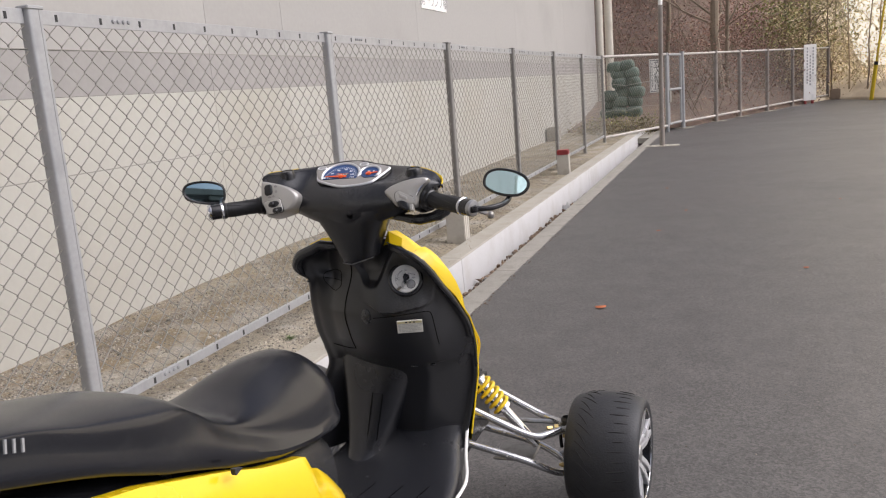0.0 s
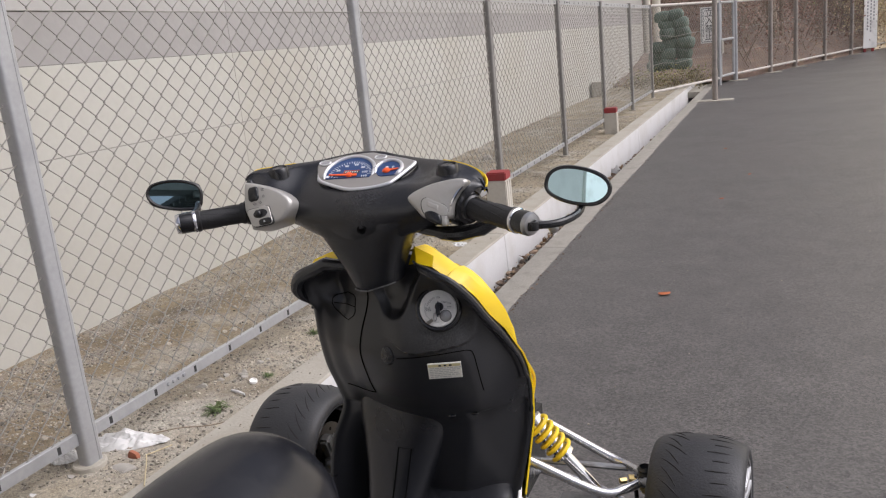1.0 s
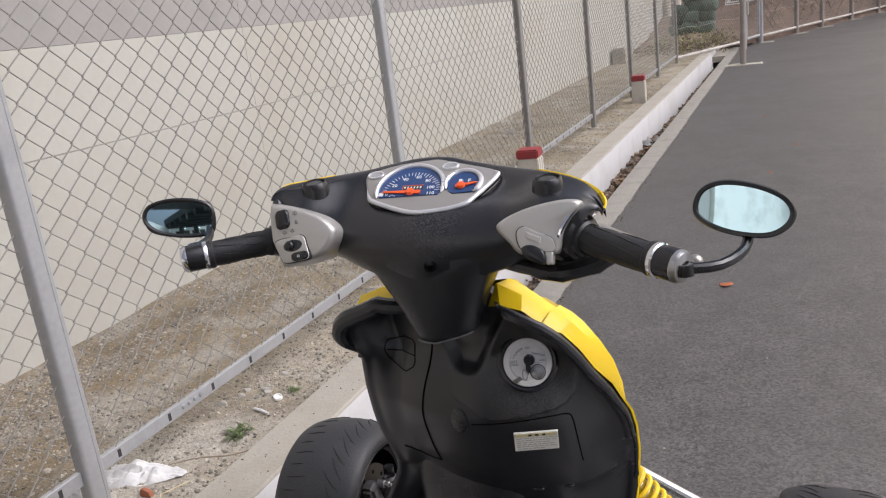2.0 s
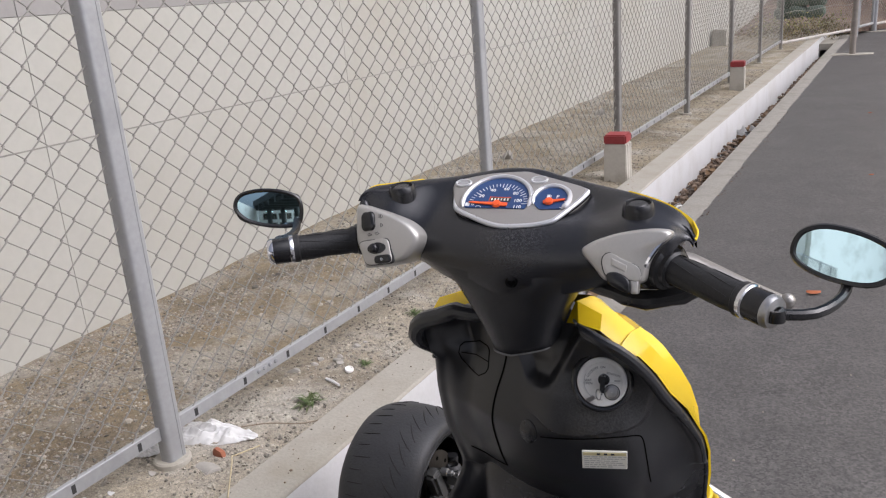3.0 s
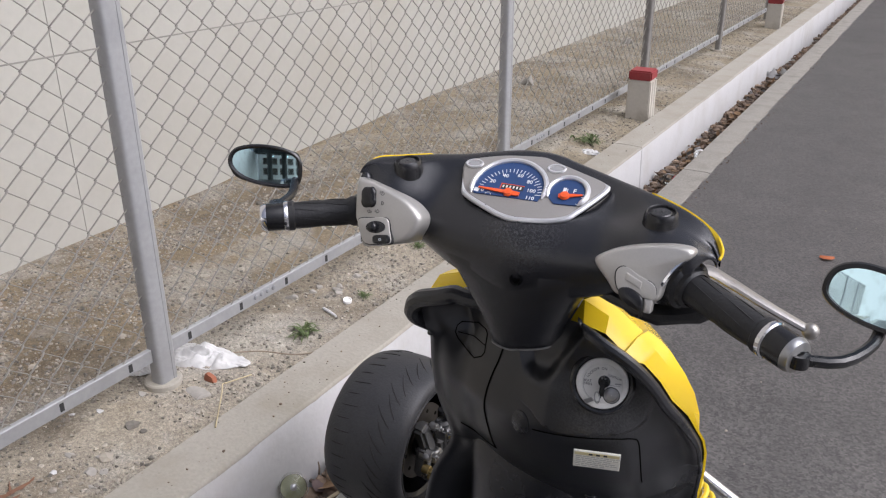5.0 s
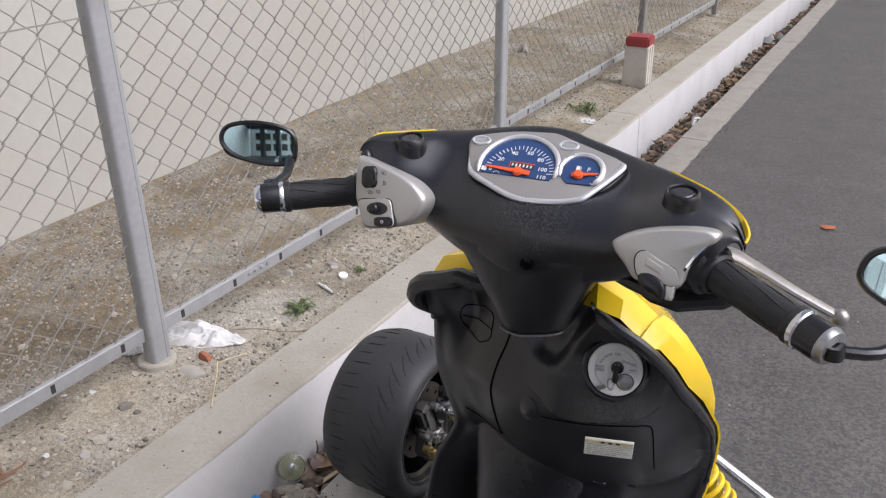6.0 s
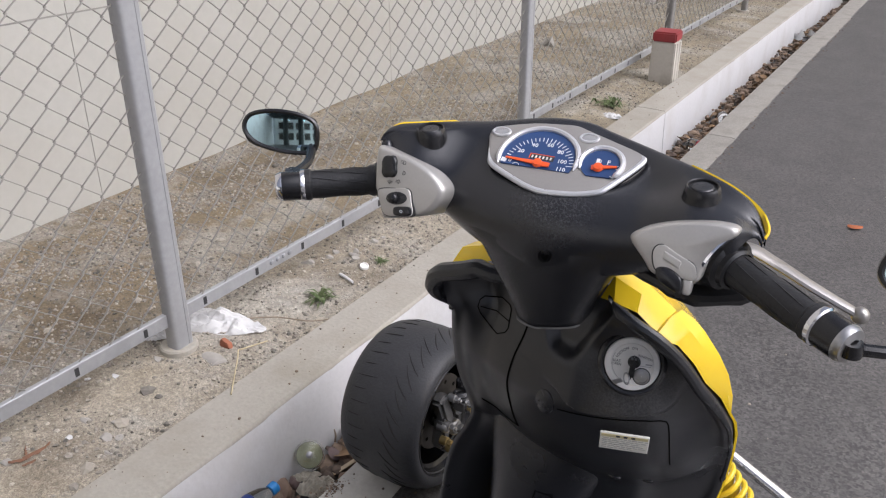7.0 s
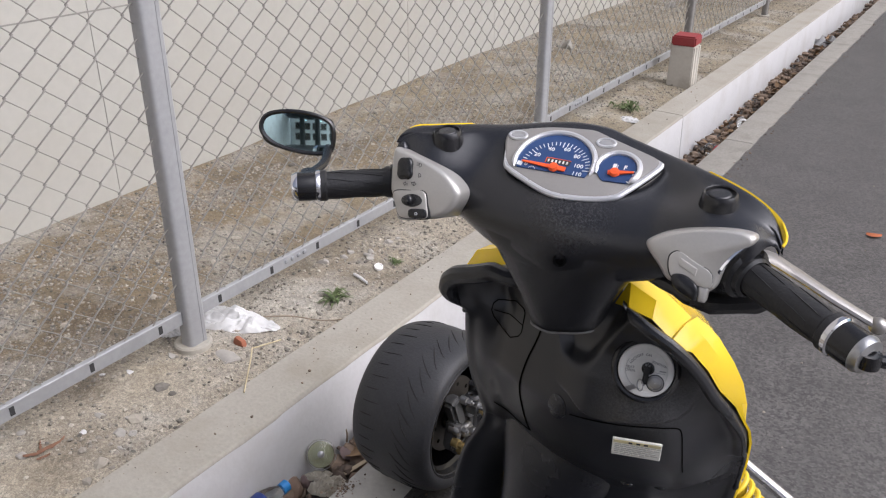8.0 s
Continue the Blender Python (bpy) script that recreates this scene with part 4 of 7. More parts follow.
WEED_DRY = island(material("weathered_weed", (0.27, 0.22, 0.13), 0.85, grain=30, coarse=6), (0.5, 0.55, 0.45), (1.2, 1.15, 1.0))
# dry weeds at the foot of the sandbags and along the gate
spots = [((rng.uniform(-2.8, -1.3), rng.uniform(15.6, 17.3), 0.10 + 0.12 * rng.random()), 0.10, 26) for _ in range(70)]
leaf_cloud("dry_weeds", spots, 0.026, WEED_DRY, "dry straw-coloured weeds at the foot of the sandbags", "weeds", 21)
spots = [((rng.uniform(-2.6, -1.2), rng.uniform(16.2, 17.6), 0.12 + 0.2 * rng.random()), 0.10, 20) for _ in range(30)]
leaf_cloud("green_weeds", spots, 0.028, FOLIAGE, "low green weeds behind the gate", "weeds", 22)

# ---- loose things by the fence and gutter ----
def marker_post(w=0.138, h=0.295):
    t = thing("marker_post", "squat white concrete marker post with a red painted top", "marker post", (-1.785, 5.58, 0.035), group="marker posts")
    bm = bmesh.new()
    rows = [[(sx * w / 2 * s, sy * w / 2 * s, z) for sx, sy in ((-1, -1), (1, -1), (1, 1), (-1, 1))] for z, s in ((-0.08, 1.04), (h - 0.055, 0.97))]
    rings(bm, rows)
    bmesh.ops.bevel(bm, geom=list(bm.edges), offset=0.006, segments=2, affect="EDGES")
    part("shaft", bm, MARKER_WHITE, t)
    bm = bmesh.new()
    box(bm, -w / 2 * 0.985, w / 2 * 0.985, -w / 2 * 0.985, w / 2 * 0.985, h - 0.056, h, 0.008)
    part("red_top", bm, RED, t, "chipped red painted top")
    bm = bmesh.new()
    for y in (-0.02, 0.035):
        box(bm, w / 2 * 0.97, w / 2 * 0.97 + 0.006, y - 0.014, y + 0.014, -0.02, h - 0.06, 0.003, seg=1)
    part("moulding", bm, MARKER_WHITE, t)
    return t


MARKER_WHITE = material("marker_concrete", (0.50, 0.47, 0.41), 0.8, grain=60, coarse=9, vary=0.1, bump=0.25, second=(0.36, 0.32, 0.26))
mk = marker_post()
mk.matrix_basis = pose(-1.812, 5.56, 0.035, 0, 0, 3)
copy_thing(mk, pose(-1.815, 9.62, 0.04, 0, 0, 4))

# gravel on the soil, one object
def pebbles(name, places, mat, label, seed):
    r = random.Random(seed)
    verts, faces = [], []
    t = (1 + 5 ** 0.5) / 2
    ico = [Vector(v).normalized() for v in ((-1, t, 0), (1, t, 0), (-1, -t, 0), (1, -t, 0), (0, -1, t), (0, 1, t), (0, -1, -t), (0, 1, -t), (t, 0, -1), (t, 0, 1), (-t, 0, -1), (-t, 0, 1))]
    fs = ((0, 11, 5), (0, 5, 1), (0, 1, 7), (0, 7, 10), (0, 10, 11), (1, 5, 9), (5, 11, 4), (11, 10, 2), (10, 7, 6), (7, 1, 8), (3, 9, 4), (3, 4, 2), (3, 2, 6), (3, 6, 8), (3, 8, 9), (4, 9, 5), (2, 4, 11), (6, 2, 10), (8, 6, 7), (9, 8, 1))
    for x, y, z, s in places:
        e = Euler((r.uniform(0, 6), r.uniform(0, 6), r.uniform(0, 6))).to_matrix()
        sc = Vector((r.uniform(0.7, 1.3), r.uniform(0.7, 1.3), r.uniform(0.45, 0.8))) * s
        b = len(verts)
        for v in ico:
            q = e @ (v * r.uniform(0.8, 1.15))
            verts.append((x + q.x * sc.x, y + q.y * sc.y, z + q.z * sc.z))
        faces += [(b + i, b + j, b + k) for i, j, k in fs]
    me = bpy.data.meshes.new(name)
    me.from_pydata(verts, [], faces)
    me.materials.append(mat)
    return tagged(new(name, me), label, "stones", kind="stuff")


def grit(name, count, label, seed):
    """A great many small broken stones, thick in some patches."""
    r = random.Random(seed)
    verts, faces = [], []
    k = 0
    while k < count:
        y = 0.9 + 10.5 * r.random() ** 2.1
        x = r.uniform(WALL_X + 0.02, KERB_L + 0.012)
        if noise.noise(Vector((x * 2.4, y * 2.4, 7))) + 0.6 * noise.noise(Vector((x * 6, y * 6, 2))) < r.uniform(-0.62, 0.42):
            continue
        k += 1
        s = 0.0013 + 0.0072 * r.random() ** 4.6
        c = Vector((x, y, soil_height(x, y) + s * 0.2))
        e = Euler((r.uniform(-.6, .6), r.uniform(-.6, .6), r.uniform(0, 6.3))).to_matrix()
        b = len(verts)
        for q in ((1, 0, 0), (0, 1, 0), (-1, 0, 0), (0, -1, 0), (0.2, 0.1, 0.7), (0, 0, -0.6)):
            verts.append(c + e @ (Vector(q) * s * r.uniform(0.7, 1.3)))
        faces += [(b, b + 1, b + 4), (b + 1, b + 2, b + 4), (b + 2, b + 3, b + 4), (b + 3, b, b + 4), (b + 1, b, b + 5), (b + 2, b + 1, b + 5), (b + 3, b + 2, b + 5), (b, b + 3, b + 5)]
    me = bpy.data.meshes.new(name)
    me.from_pydata(verts, [], faces)
    me.materials.append(STONE)
    return tagged(new(name, me), label, "stones", kind="stuff")


grit("fine_gravel", 120000, "thick scatter of fine grey and pale gravel on the soil", 31)
spots = []
for _ in range(620):
    y, x = 0.9 + 9 * rng.random() ** 1.8, rng.uniform(WALL_X + 0.05, KERB_L - 0.03)
    s = 0.005 + 0.014 * rng.random() ** 3
    spots.append((x, y, soil_height(x, y) + s * 0.05, s))
pebbles("gravel", spots, STONE, "scattered larger stones and crumbs of concrete on the soil", 3)
RUBBLE = island(material("gutter_stones", (0.235, 0.185, 0.148), 0.9, grain=60, coarse=20, vary=0.3, bump=0.3), (0.35, 0.33, 0.32), (1.25, 1.15, 1.0))
spots = []
for _ in range(5200):
    y = -0.5 + 15.5 * rng.random() ** 1.1
    x = rng.uniform(KERB_R + 0.012, LIP_L - 0.006)
    s = 0.006 + 0.024 * rng.random() ** 2.4
    heap = 0.02 * noise.noise(Vector((y * 2.1, x * 3, 4)))
    spots.append((x, y, -0.150 - 0.055 * max(0.0, min(1.0, (y - 7.5) / 2.5)) + heap + rng.uniform(-0.02, 0.02), s))
pebbles("gutter_debris", spots, RUBBLE, "brown stones and dead leaves lying in the gutter", 5)
leaf_cloud("gutter_leaves", [((-1.45 + rng.uniform(-.04, .04), 2.3 + 0.12 * k, -0.142 - (0.05 if k > 60 else 0)), 0.026, 6 if k < 43 else 3) for k in range(90)], 0.024, LEAF_DRY, "dead brown leaves in the gutter", "leaves", 8)
def flat_leaves(name, count, x0, x1, y0, y1, z, size, mat, label, seed):
    """Curled dead leaves lying over one another."""
    r = random.Random(seed)
    bm = bmesh.new()
    for _ in range(count):
        s = size * r.uniform(0.5, 1.25)
        m = pose(r.uniform(x0, x1), r.uniform(y0, y1), z + r.uniform(-0.012, 0.022), r.uniform(-28, 28), r.uniform(-28, 28), r.uniform(0, 360))
        curl = r.uniform(-0.35, 0.5)
        rings(bm, [[m @ Vector((s * u, -s * w, s * (curl * (u * u) + 0.25 * w))), m @ Vector((s * u, 0, s * curl * u * u)), m @ Vector((s * u, s * w, s * (curl * (u * u) + 0.3 * w)))] for u, w in ((-1.0, 0.04), (-0.6, 0.38), (-0.1, 0.52), (0.4, 0.40), (0.8, 0.16), (1.1, 0.02))], closed=False)
    return tagged(part(name, bm, mat, angle=60), label, "leaves", kind="stuff")


GUTTER_LEAF = island(material("gutter_leaf", (0.22, 0.150, 0.095), 0.85, grain=60, coarse=18, vary=0.35, bump=0.2), (0.30, 0.28, 0.26), (1.25, 1.15, 0.95))
flat_leaves("leaf_litter", 85, KERB_R + 0.035, LIP_L - 0.03, 2.15, 3.2, -0.128, 0.034, GUTTER_LEAF, "curled brown dead leaves heaped in the gutter", 71)
flat_leaves("leaf_litter", 150, KERB_R + 0.035, LIP_L - 0.03, 3.2, 8.5, -0.134, 0.030, GUTTER_LEAF, "scattered brown dead leaves along the gutter", 72)
chips = []
for _ in range(1500):
    y, x = 0.5 + 9 * rng.random() ** 1.3, rng.uniform(LIP_R + 0.02, 3.5)
    chips.append((x, y, 0.0005, 0.0012 + 0.0032 * rng.random() ** 3))
pebbles("road_chippings", chips, STONE, "loose pale chippings on the asphalt", 6)
# ---- the three-wheeled scooter ----
sc = thing("scooter", "yellow and black three-wheeled scooter parked beside the gutter", "scooter", (-0.70, 1.55, 0.0))
CX = -0.020


def interp(table, z):
    """Smooth look-up of rows (z, values...) sorted by falling z."""
    if z >= table[0][0] or z <= table[-1][0]:
        return list((table[0] if z >= table[0][0] else table[-1])[1:])
    k = max(i for i in range(len(table) - 1) if table[i][0] >= z)
    slopes = []
    for i in (k, k + 1):
        a, b = table[max(0, i - 1)], table[min(len(table) - 1, i + 1)]
        slopes.append([(q - p) / (b[0] - a[0]) for p, q in zip(a[1:], b[1:])])
    a, b = table[k], table[k + 1]
    h = b[0] - a[0]
    t = (z - a[0]) / h
    return [(2 * t ** 3 - 3 * t * t + 1) * p + (t ** 3 - 2 * t * t + t) * h * m0 + (3 * t * t - 2 * t ** 3) * q + (t ** 3 - t * t) * h * m1
            for p, q, m0, m1 in zip(a[1:], b[1:], *slopes)]


# handlebar cover: a wing across, and the stem below it
RIDGE = smooth_path([(-0.2135, 0.057, 0.976), (-0.2128, 0.064, 0.9815), (-0.205, 0.0725, 0.9845), (-0.190, 0.082, 0.985), (-0.155, 0.105, 0.9865), (-0.116, 0.122, 0.9885), (-0.085, 0.136, 0.9925), (-0.050, 0.149, 0.996), (-0.015, 0.158, 0.994), (0.012, 0.157, 0.988), (0.040, 0.151, 0.984), (0.070, 0.141, 0.981), (0.103, 0.125, 0.980), (0.132, 0.111, 0.978), (0.156, 0.101, 0.974), (0.177, 0.092, 0.967), (0.190, 0.083, 0.9605), (0.1985, 0.070, 0.9535)], 69)


def across(x):
    """From -1 to 1 over the handlebar cover's width."""
    return (x - CX) / (0.1930 if x < CX else 0.2185)


def ease(v, a, b):
    t = max(0.0, min(1.0, (v - a) / (b - a)))
    return t * t * (3 - 2 * t)


bm = bmesh.new()
rows = []
for p in RIDGE:
    x, yr, zr = p
    u = across(x)
    e = min(1.0, abs(u))
    out = ease(abs(x - CX), 0.095, 0.155)
    base = 0.048 + 0.024 * e
    shelf = 0.044 if u > 0 else min(0.040, yr - 0.022)
    ys = base + (shelf - base) * out
    ys += ((0.043 if u < 0 else yr - 0.022) - ys) * ease(e, 0.90, 1.0)
    zs = 0.946 + (min(0.955, zr - 0.012) - 0.946) * out
    yf, zf = min(0.030 + 0.042 * e ** 1.5, ys - 0.004), 0.915
    zb = 0.862 + 0.040 * min(1, e * 1.25) ** 2
    thin = ease(e, 0.84, 0.97)
    if thin:
        zb += (zr - 0.024 - zb) * thin
        zf += (zs - 0.007 - zf) * thin
    zm = 0.9645 - 0.06 * x
    zm += (zr - 0.006 - zm) * out
    ym = min(max(0.095 - 0.004 * out, 0.5 * (ys + yr)), yr - 0.016)
    ym += (0.5 * (ys + yr) - ym) * out
    ctrl = [(yr + 0.012, zb + 0.01), (yr + 0.016, zr - 0.035), (yr + 0.010, zr - 0.008), (yr, zr), (yr - 0.014, zr - 0.004), (ym, min(zm, zr - 0.008)), (ys, zs), (yf, zf), (yf + 0.008, zb + 0.012), (yf + 0.03, zb)]
    end = ease(e, 0.86, 1.0)
    tip = (yr - 0.004, zr - 0.010)
    k = 1 - (0.10 if u < 0 else 0.55) * end ** 1.6
    ring = rounded([(tip[0] + (a - tip[0]) * k, tip[1] + (b - tip[1]) * k) for a, b in ctrl], 44)
    rows.append([(x, a, b) for a, b in ring])
rings(bm, rows)
cover = part("handlebar_cover", bm, COVER_PLASTIC, sc, "black grained plastic handlebar cover with a scuffed patch", angle=60)
bm = bmesh.new()
rows = []
for z, hw, yf, yb in ((0.915, 0.128, 0.042, 0.13), (0.895, 0.106, 0.034, 0.13), (0.870, 0.080, 0.040, 0.13), (0.845, 0.064, 0.049, 0.13), (0.815, 0.052, 0.060, 0.13), (0.790, 0.0445, 0.068, 0.13), (0.776, 0.041, 0.073, 0.13), (0.772, 0.038, 0.077, 0.13), (0.771, 0.031, 0.086, 0.13)):
    yc, ry = (yf + yb) / 2, (yb - yf) / 2
    rows.append([(CX + 0.004 + x, y, z + (0.30 * max(0.0, x + 0.010) + 0.10 * max(0, -x - 0.02)) * (1 if z < 0.80 else 0.4 if z < 0.82 else 0)) for x, y in ellipse(hw, ry, 44, 0, yc, 3.8 if z < 0.87 else 2.9)])
rings(bm, rows)
stem_ob = part("stem_cover", bm, PLASTIC, sc, angle=60)
# grey line along the stem cover's lower edge, painted as its highlight
bm = bmesh.new()
pts = []
for k in range(29):
    x = -0.0385 + 0.0775 * k / 28
    y = 0.1015 - 0.0290 * (1 - abs(x / 0.0415) ** 3.8) ** (1 / 3.8)
    pts.append((CX + 0.004 + x, y, 0.7738 + 0.30 * max(0.0, x + 0.010) + 0.10 * max(0.0, -x - 0.02)))
tube(bm, pts, [0.0004] + [0.0012] * 27 + [0.0004], 6)
part("edge_highlight", bm, EDGE_LIGHT, stem_ob, "pale line painted as the highlight on the stem cover's edge")
bm = bmesh.new()
lathe(bm, [(0.0005, -0.002), (0.0045, -0.002), (0.0064, 0.001), (0.0066, -0.004)], frame_of((-0.002, 0.0312, 0.889), (1, 0, 0), (0, 0.3, 1)), 16)
part("screw_hole", bm, SEAM, sc)
# thin yellow front shell showing along the rim beside the dials
bm = bmesh.new()
rows = []
for p in RIDGE[4:]:
    x, yr, zr = p
    e = min(1.0, abs(across(x)))
    lift = -0.010 + 0.0106 * max(1 - ease(x, -0.152, -0.136), ease(x, 0.098, 0.110))
    d = 0.075 - 0.060 * e
    end = ease(e, 0.90, 1.0)
    rows.append([(x + 0.001 * end, yr + 0.0005, zr - 0.003 + lift), (x + 0.0015 * end, yr + 0.0035, zr + lift), (x + 0.0012 * end, yr + 0.0048, zr - 0.002 + lift), (x, yr + 0.0040, zr - 0.010), (x - 0.004 * end, yr, zr - 0.018), (x - 0.004 * end, yr - 0.004, zr - 0.012)])
rings(bm, rows)
shell = part("front_handlebar_shell", bm, YELLOW, sc, "yellow front shell of the handlebar", angle=50)
bm = bmesh.new()
tube(bm, smooth_path([(0.192, 0.083, 0.960), (0.1985, 0.073, 0.9545), (0.2000, 0.068, 0.950), (0.1990, 0.063, 0.946)], 10), 0.0015, 7)
part("shell_lip", bm, YELLOW, shell)

# grips, flanges, bar ends
for side, inner, outer in ((-1, (-0.237, 0.066, 0.912), (-0.328, -0.008, 0.909)), (1, (0.172, 0.056, 0.9165), (0.2905, -0.0135, 0.904))):
    a, b = Vector(inner), Vector(outer)
    d = (b - a).normalized()
    m = frame_of(a, d.orthogonal(), d.cross(d.orthogonal()))
    L = (b - a).length - 0.034
    prof = [(0.001, 0), (0.0185, 0), (0.0185, 0.006), (0.0165, 0.010)]
    for k in range(9):
        z = 0.012 + (L - 0.02) * k / 8
        prof += [(0.0160 + 0.0002 * (k % 2), z)]
    prof += [(0.0182, L - 0.006), (0.0182, L), (0.001, L)]
    bm = bmesh.new()
    lathe(bm, prof, m, 24)
    g = part("grip", bm, GRIP, sc, "black ribbed rubber grip")
    bm = bmesh.new()
    for k in range(9):
        a0 = 2 * math.pi * k / 9
        for t0, t1 in ((0.12, 0.46), (0.52, 0.90)):
            tube(bm, [m @ Vector((0.0163 * math.cos(a0 + t * 0.9), 0.0163 * math.sin(a0 + t * 0.9), L * t)) for t in (t0 + (t1 - t0) * q / 4 for q in range(5))], [0.0002, 0.0006, 0.0007, 0.0006, 0.0002], 4)
    part("grip_rib", bm, GRIP, g)
    bm = bmesh.new()
    lathe(bm, [(0.001, L - 0.001), (0.0178, L - 0.001), (0.0186, L + 0.001), (0.0186, L + 0.0045), (0.0165, L + 0.006)], m, 28)
    part("chrome_ring", bm, CHROME, g)
    bm = bmesh.new()
    lathe(bm, [(0.0165, L + 0.004), (0.0170, L + 0.006), (0.0170, L + 0.026), (0.015, L + 0.028)], m, 28)
    e = part("bar_end", bm, GLOSS_BLACK, sc, "black and chrome bar end weight")
    bm = bmesh.new()
    lathe(bm, [(0.0168, L + 0.025), (0.0172, L + 0.028), (0.0150, L + 0.033), (0.0075, L + 0.0345), (0.006, L + 0.0325), (0.001, L + 0.0325)], m, 28)
    part("end_cap", bm, CHROME if side < 0 else STEEL, e)
    bm = bmesh.new()
    if side > 0:
        lathe(bm, [(0.001, -0.030), (0.028, -0.028), (0.0315, -0.022), (0.0315, -0.014), (0.0285, -0.012), (0.0285, -0.006), (0.0265, -0.003), (0.0255, 0.004), (0.0215, 0.007), (0.0205, 0.012), (0.0175, 0.014)], m, 32)
    else:
        lathe(bm, [(0.001, -0.02), (0.021, -0.018), (0.022, -0.006), (0.020, 0.001), (0.0175, 0.003)], m, 28)
    part("collar", bm, GLOSS_BLACK, sc, "black throttle flange" if side > 0 else "")

# silver switch housings
def housing(outline, m, name, label):
    bm = bmesh.new()
    pillow(bm, rounded(outline, 64), m, 0.042, 0.009, 7, 0.16)
    return part(name, bm, SILVER, sc, label, angle=50)


HL = frame_of((-0.170, 0.030, 0.925), (1, 0, -0.05), (0, 0.30, 1))
HLo = housing([(-0.0425, 0.0400), (-0.034, 0.0418), (-0.012, 0.0392), (0.0070, 0.0358), (0.0300, 0.0284), (0.0462, 0.0176), (0.0498, 0.0087), (0.0462, -0.0026), (0.0335, -0.0178), (0.010, -0.0275), (-0.0165, -0.0352), (-0.0225, -0.0331), (-0.0262, -0.0209), (-0.0355, -0.0083), (-0.0385, -0.0002), (-0.0418, 0.022)], HL, "left_switch_housing", "silver switch housing with black buttons")
HR = frame_of((0.131, 0.026, 0.930), (1, 0.10, 0), (0, 0.30, 1))
HRo = housing([(-0.0426, 0.0062), (-0.0351, 0.0156), (-0.0161, 0.0243), (0.0053, 0.0304), (0.0313, 0.0344), (0.0481, 0.0333), (0.0508, 0.0267), (0.0385, 0.0140), (0.0300, -0.0003), (0.0240, -0.0223), (0.007, -0.0215), (-0.0155, -0.0228), (-0.0279, -0.0108)], HR, "right_switch_housing", "silver switch housing with a starter button")


def button(parent, m, outline, depth, mat, name, dome=0.003, soft=0.2, n=28):
    bm = bmesh.new()
    pillow(bm, rounded(outline, n), m, depth, dome, 3, soft)
    return part(name, bm, mat, parent)


def quad(a, b, c, d, k=0.12):
    """A rounded four-sided outline through corners given in order."""
    out = []
    for p, q in ((a, b), (b, c), (c, d), (d, a)):
        out += [(p[0] + (q[0] - p[0]) * t, p[1] + (q[1] - p[1]) * t) for t in (k, 0.5, 1 - k)]
    return out


button(HLo, HL @ pose(0, 0, 0.0105), quad((-0.031, 0.0322), (-0.0137, 0.0362), (-0.0070, 0.0136), (-0.0272, 0.0085), 0.2), 0.006, GLOSS_BLACK, "dip_switch", 0.0035)
button(HLo, HL @ pose(0, 0, 0.0112), quad((-0.0320, -0.0042), (0.0120, 0.0076), (0.0235, -0.0235), (-0.0160, -0.0325), 0.14), 0.004, DARK, "panel_gap", 0.0004, 0.04)
button(HLo, HL @ pose(0, 0, 0.0115), quad((-0.0310, -0.0050), (0.0108, 0.0064), (0.0220, -0.0230), (-0.0155, -0.0315), 0.14), 0.004, SILVER, "switch_panel", 0.0016, 0.06)
button(HLo, HL @ pose(-0.0026, -0.0084, 0.0136, 0, 0, 14), ellipse(0.0135, 0.0072, 20), 0.003, PLASTIC, "indicator_recess", 0.0006)
button(HLo, HL @ pose(-0.0055, -0.0088, 0.0144), ellipse(0.0062, 0.0062, 18), 0.004, GLOSS_BLACK, "indicator_switch", 0.0050)
button(HLo, HL @ pose(0.0078, -0.0204, 0.0134, 0, 0, 14), ellipse(0.0118, 0.0054, 20, power=3.5), 0.003, GLOSS_BLACK, "horn_button", 0.0022)
bm = bmesh.new()
tube(bm, [(0.0078 + 0.0016 * math.cos(a), -0.0204 + 0.0014 * math.sin(a), 0.0165) for a in (2 * math.pi * q / 8 for q in range(8))], 0.0003, 4, loop=True)
part("horn_symbol", bm, PRINT, HLo, at=HL)
for x, y in ((-0.0025, 0.0310), (-0.001, 0.0202)):
    bm = bmesh.new()
    tube(bm, [(x + 0.0030 * math.cos(a), y + 0.0022 * math.sin(a), 0.0122) for a in (math.pi * (-0.5 + q / 6) for q in range(7))], 0.00035, 4, loop=True)
    for k in range(3):
        tube(bm, [(x - 0.0045, y - 0.0014 + 0.0014 * k, 0.0104), (x - 0.0015, y - 0.0014 + 0.0014 * k, 0.0104)], 0.0003, 4)
    part("lamp_symbol", bm, BLACK_PRINT, HLo, at=HL)
for x, y, w in ((-0.0155, 0.0068, -1), (-0.0049, 0.0096, 1)):
    bm = bmesh.new()
    tube(bm, [(x + w * 0.003, y, 0.0122), (x, y + 0.0022, 0.0122), (x, y + 0.0009, 0.0122), (x - w * 0.003, y + 0.0009, 0.0122), (x - w * 0.003, y - 0.0009, 0.0122), (x, y - 0.0009, 0.0122), (x, y - 0.0022, 0.0122)], 0.0003, 4, loop=True)
    part("arrow_symbol", bm, BLACK_PRINT, HLo, at=HL)
button(HRo, HR @ pose(0, 0, 0.0112), [(-0.0180, -0.0100), (-0.0186, 0.0022), (-0.0103, 0.0078), (0.004, 0.0015), (0.0205, -0.0062), (0.0215, -0.0200), (0.006, -0.0200), (-0.0115, -0.0190)], 0.003, DARK, "plate_gap", 0.0002, 0.03, 40)
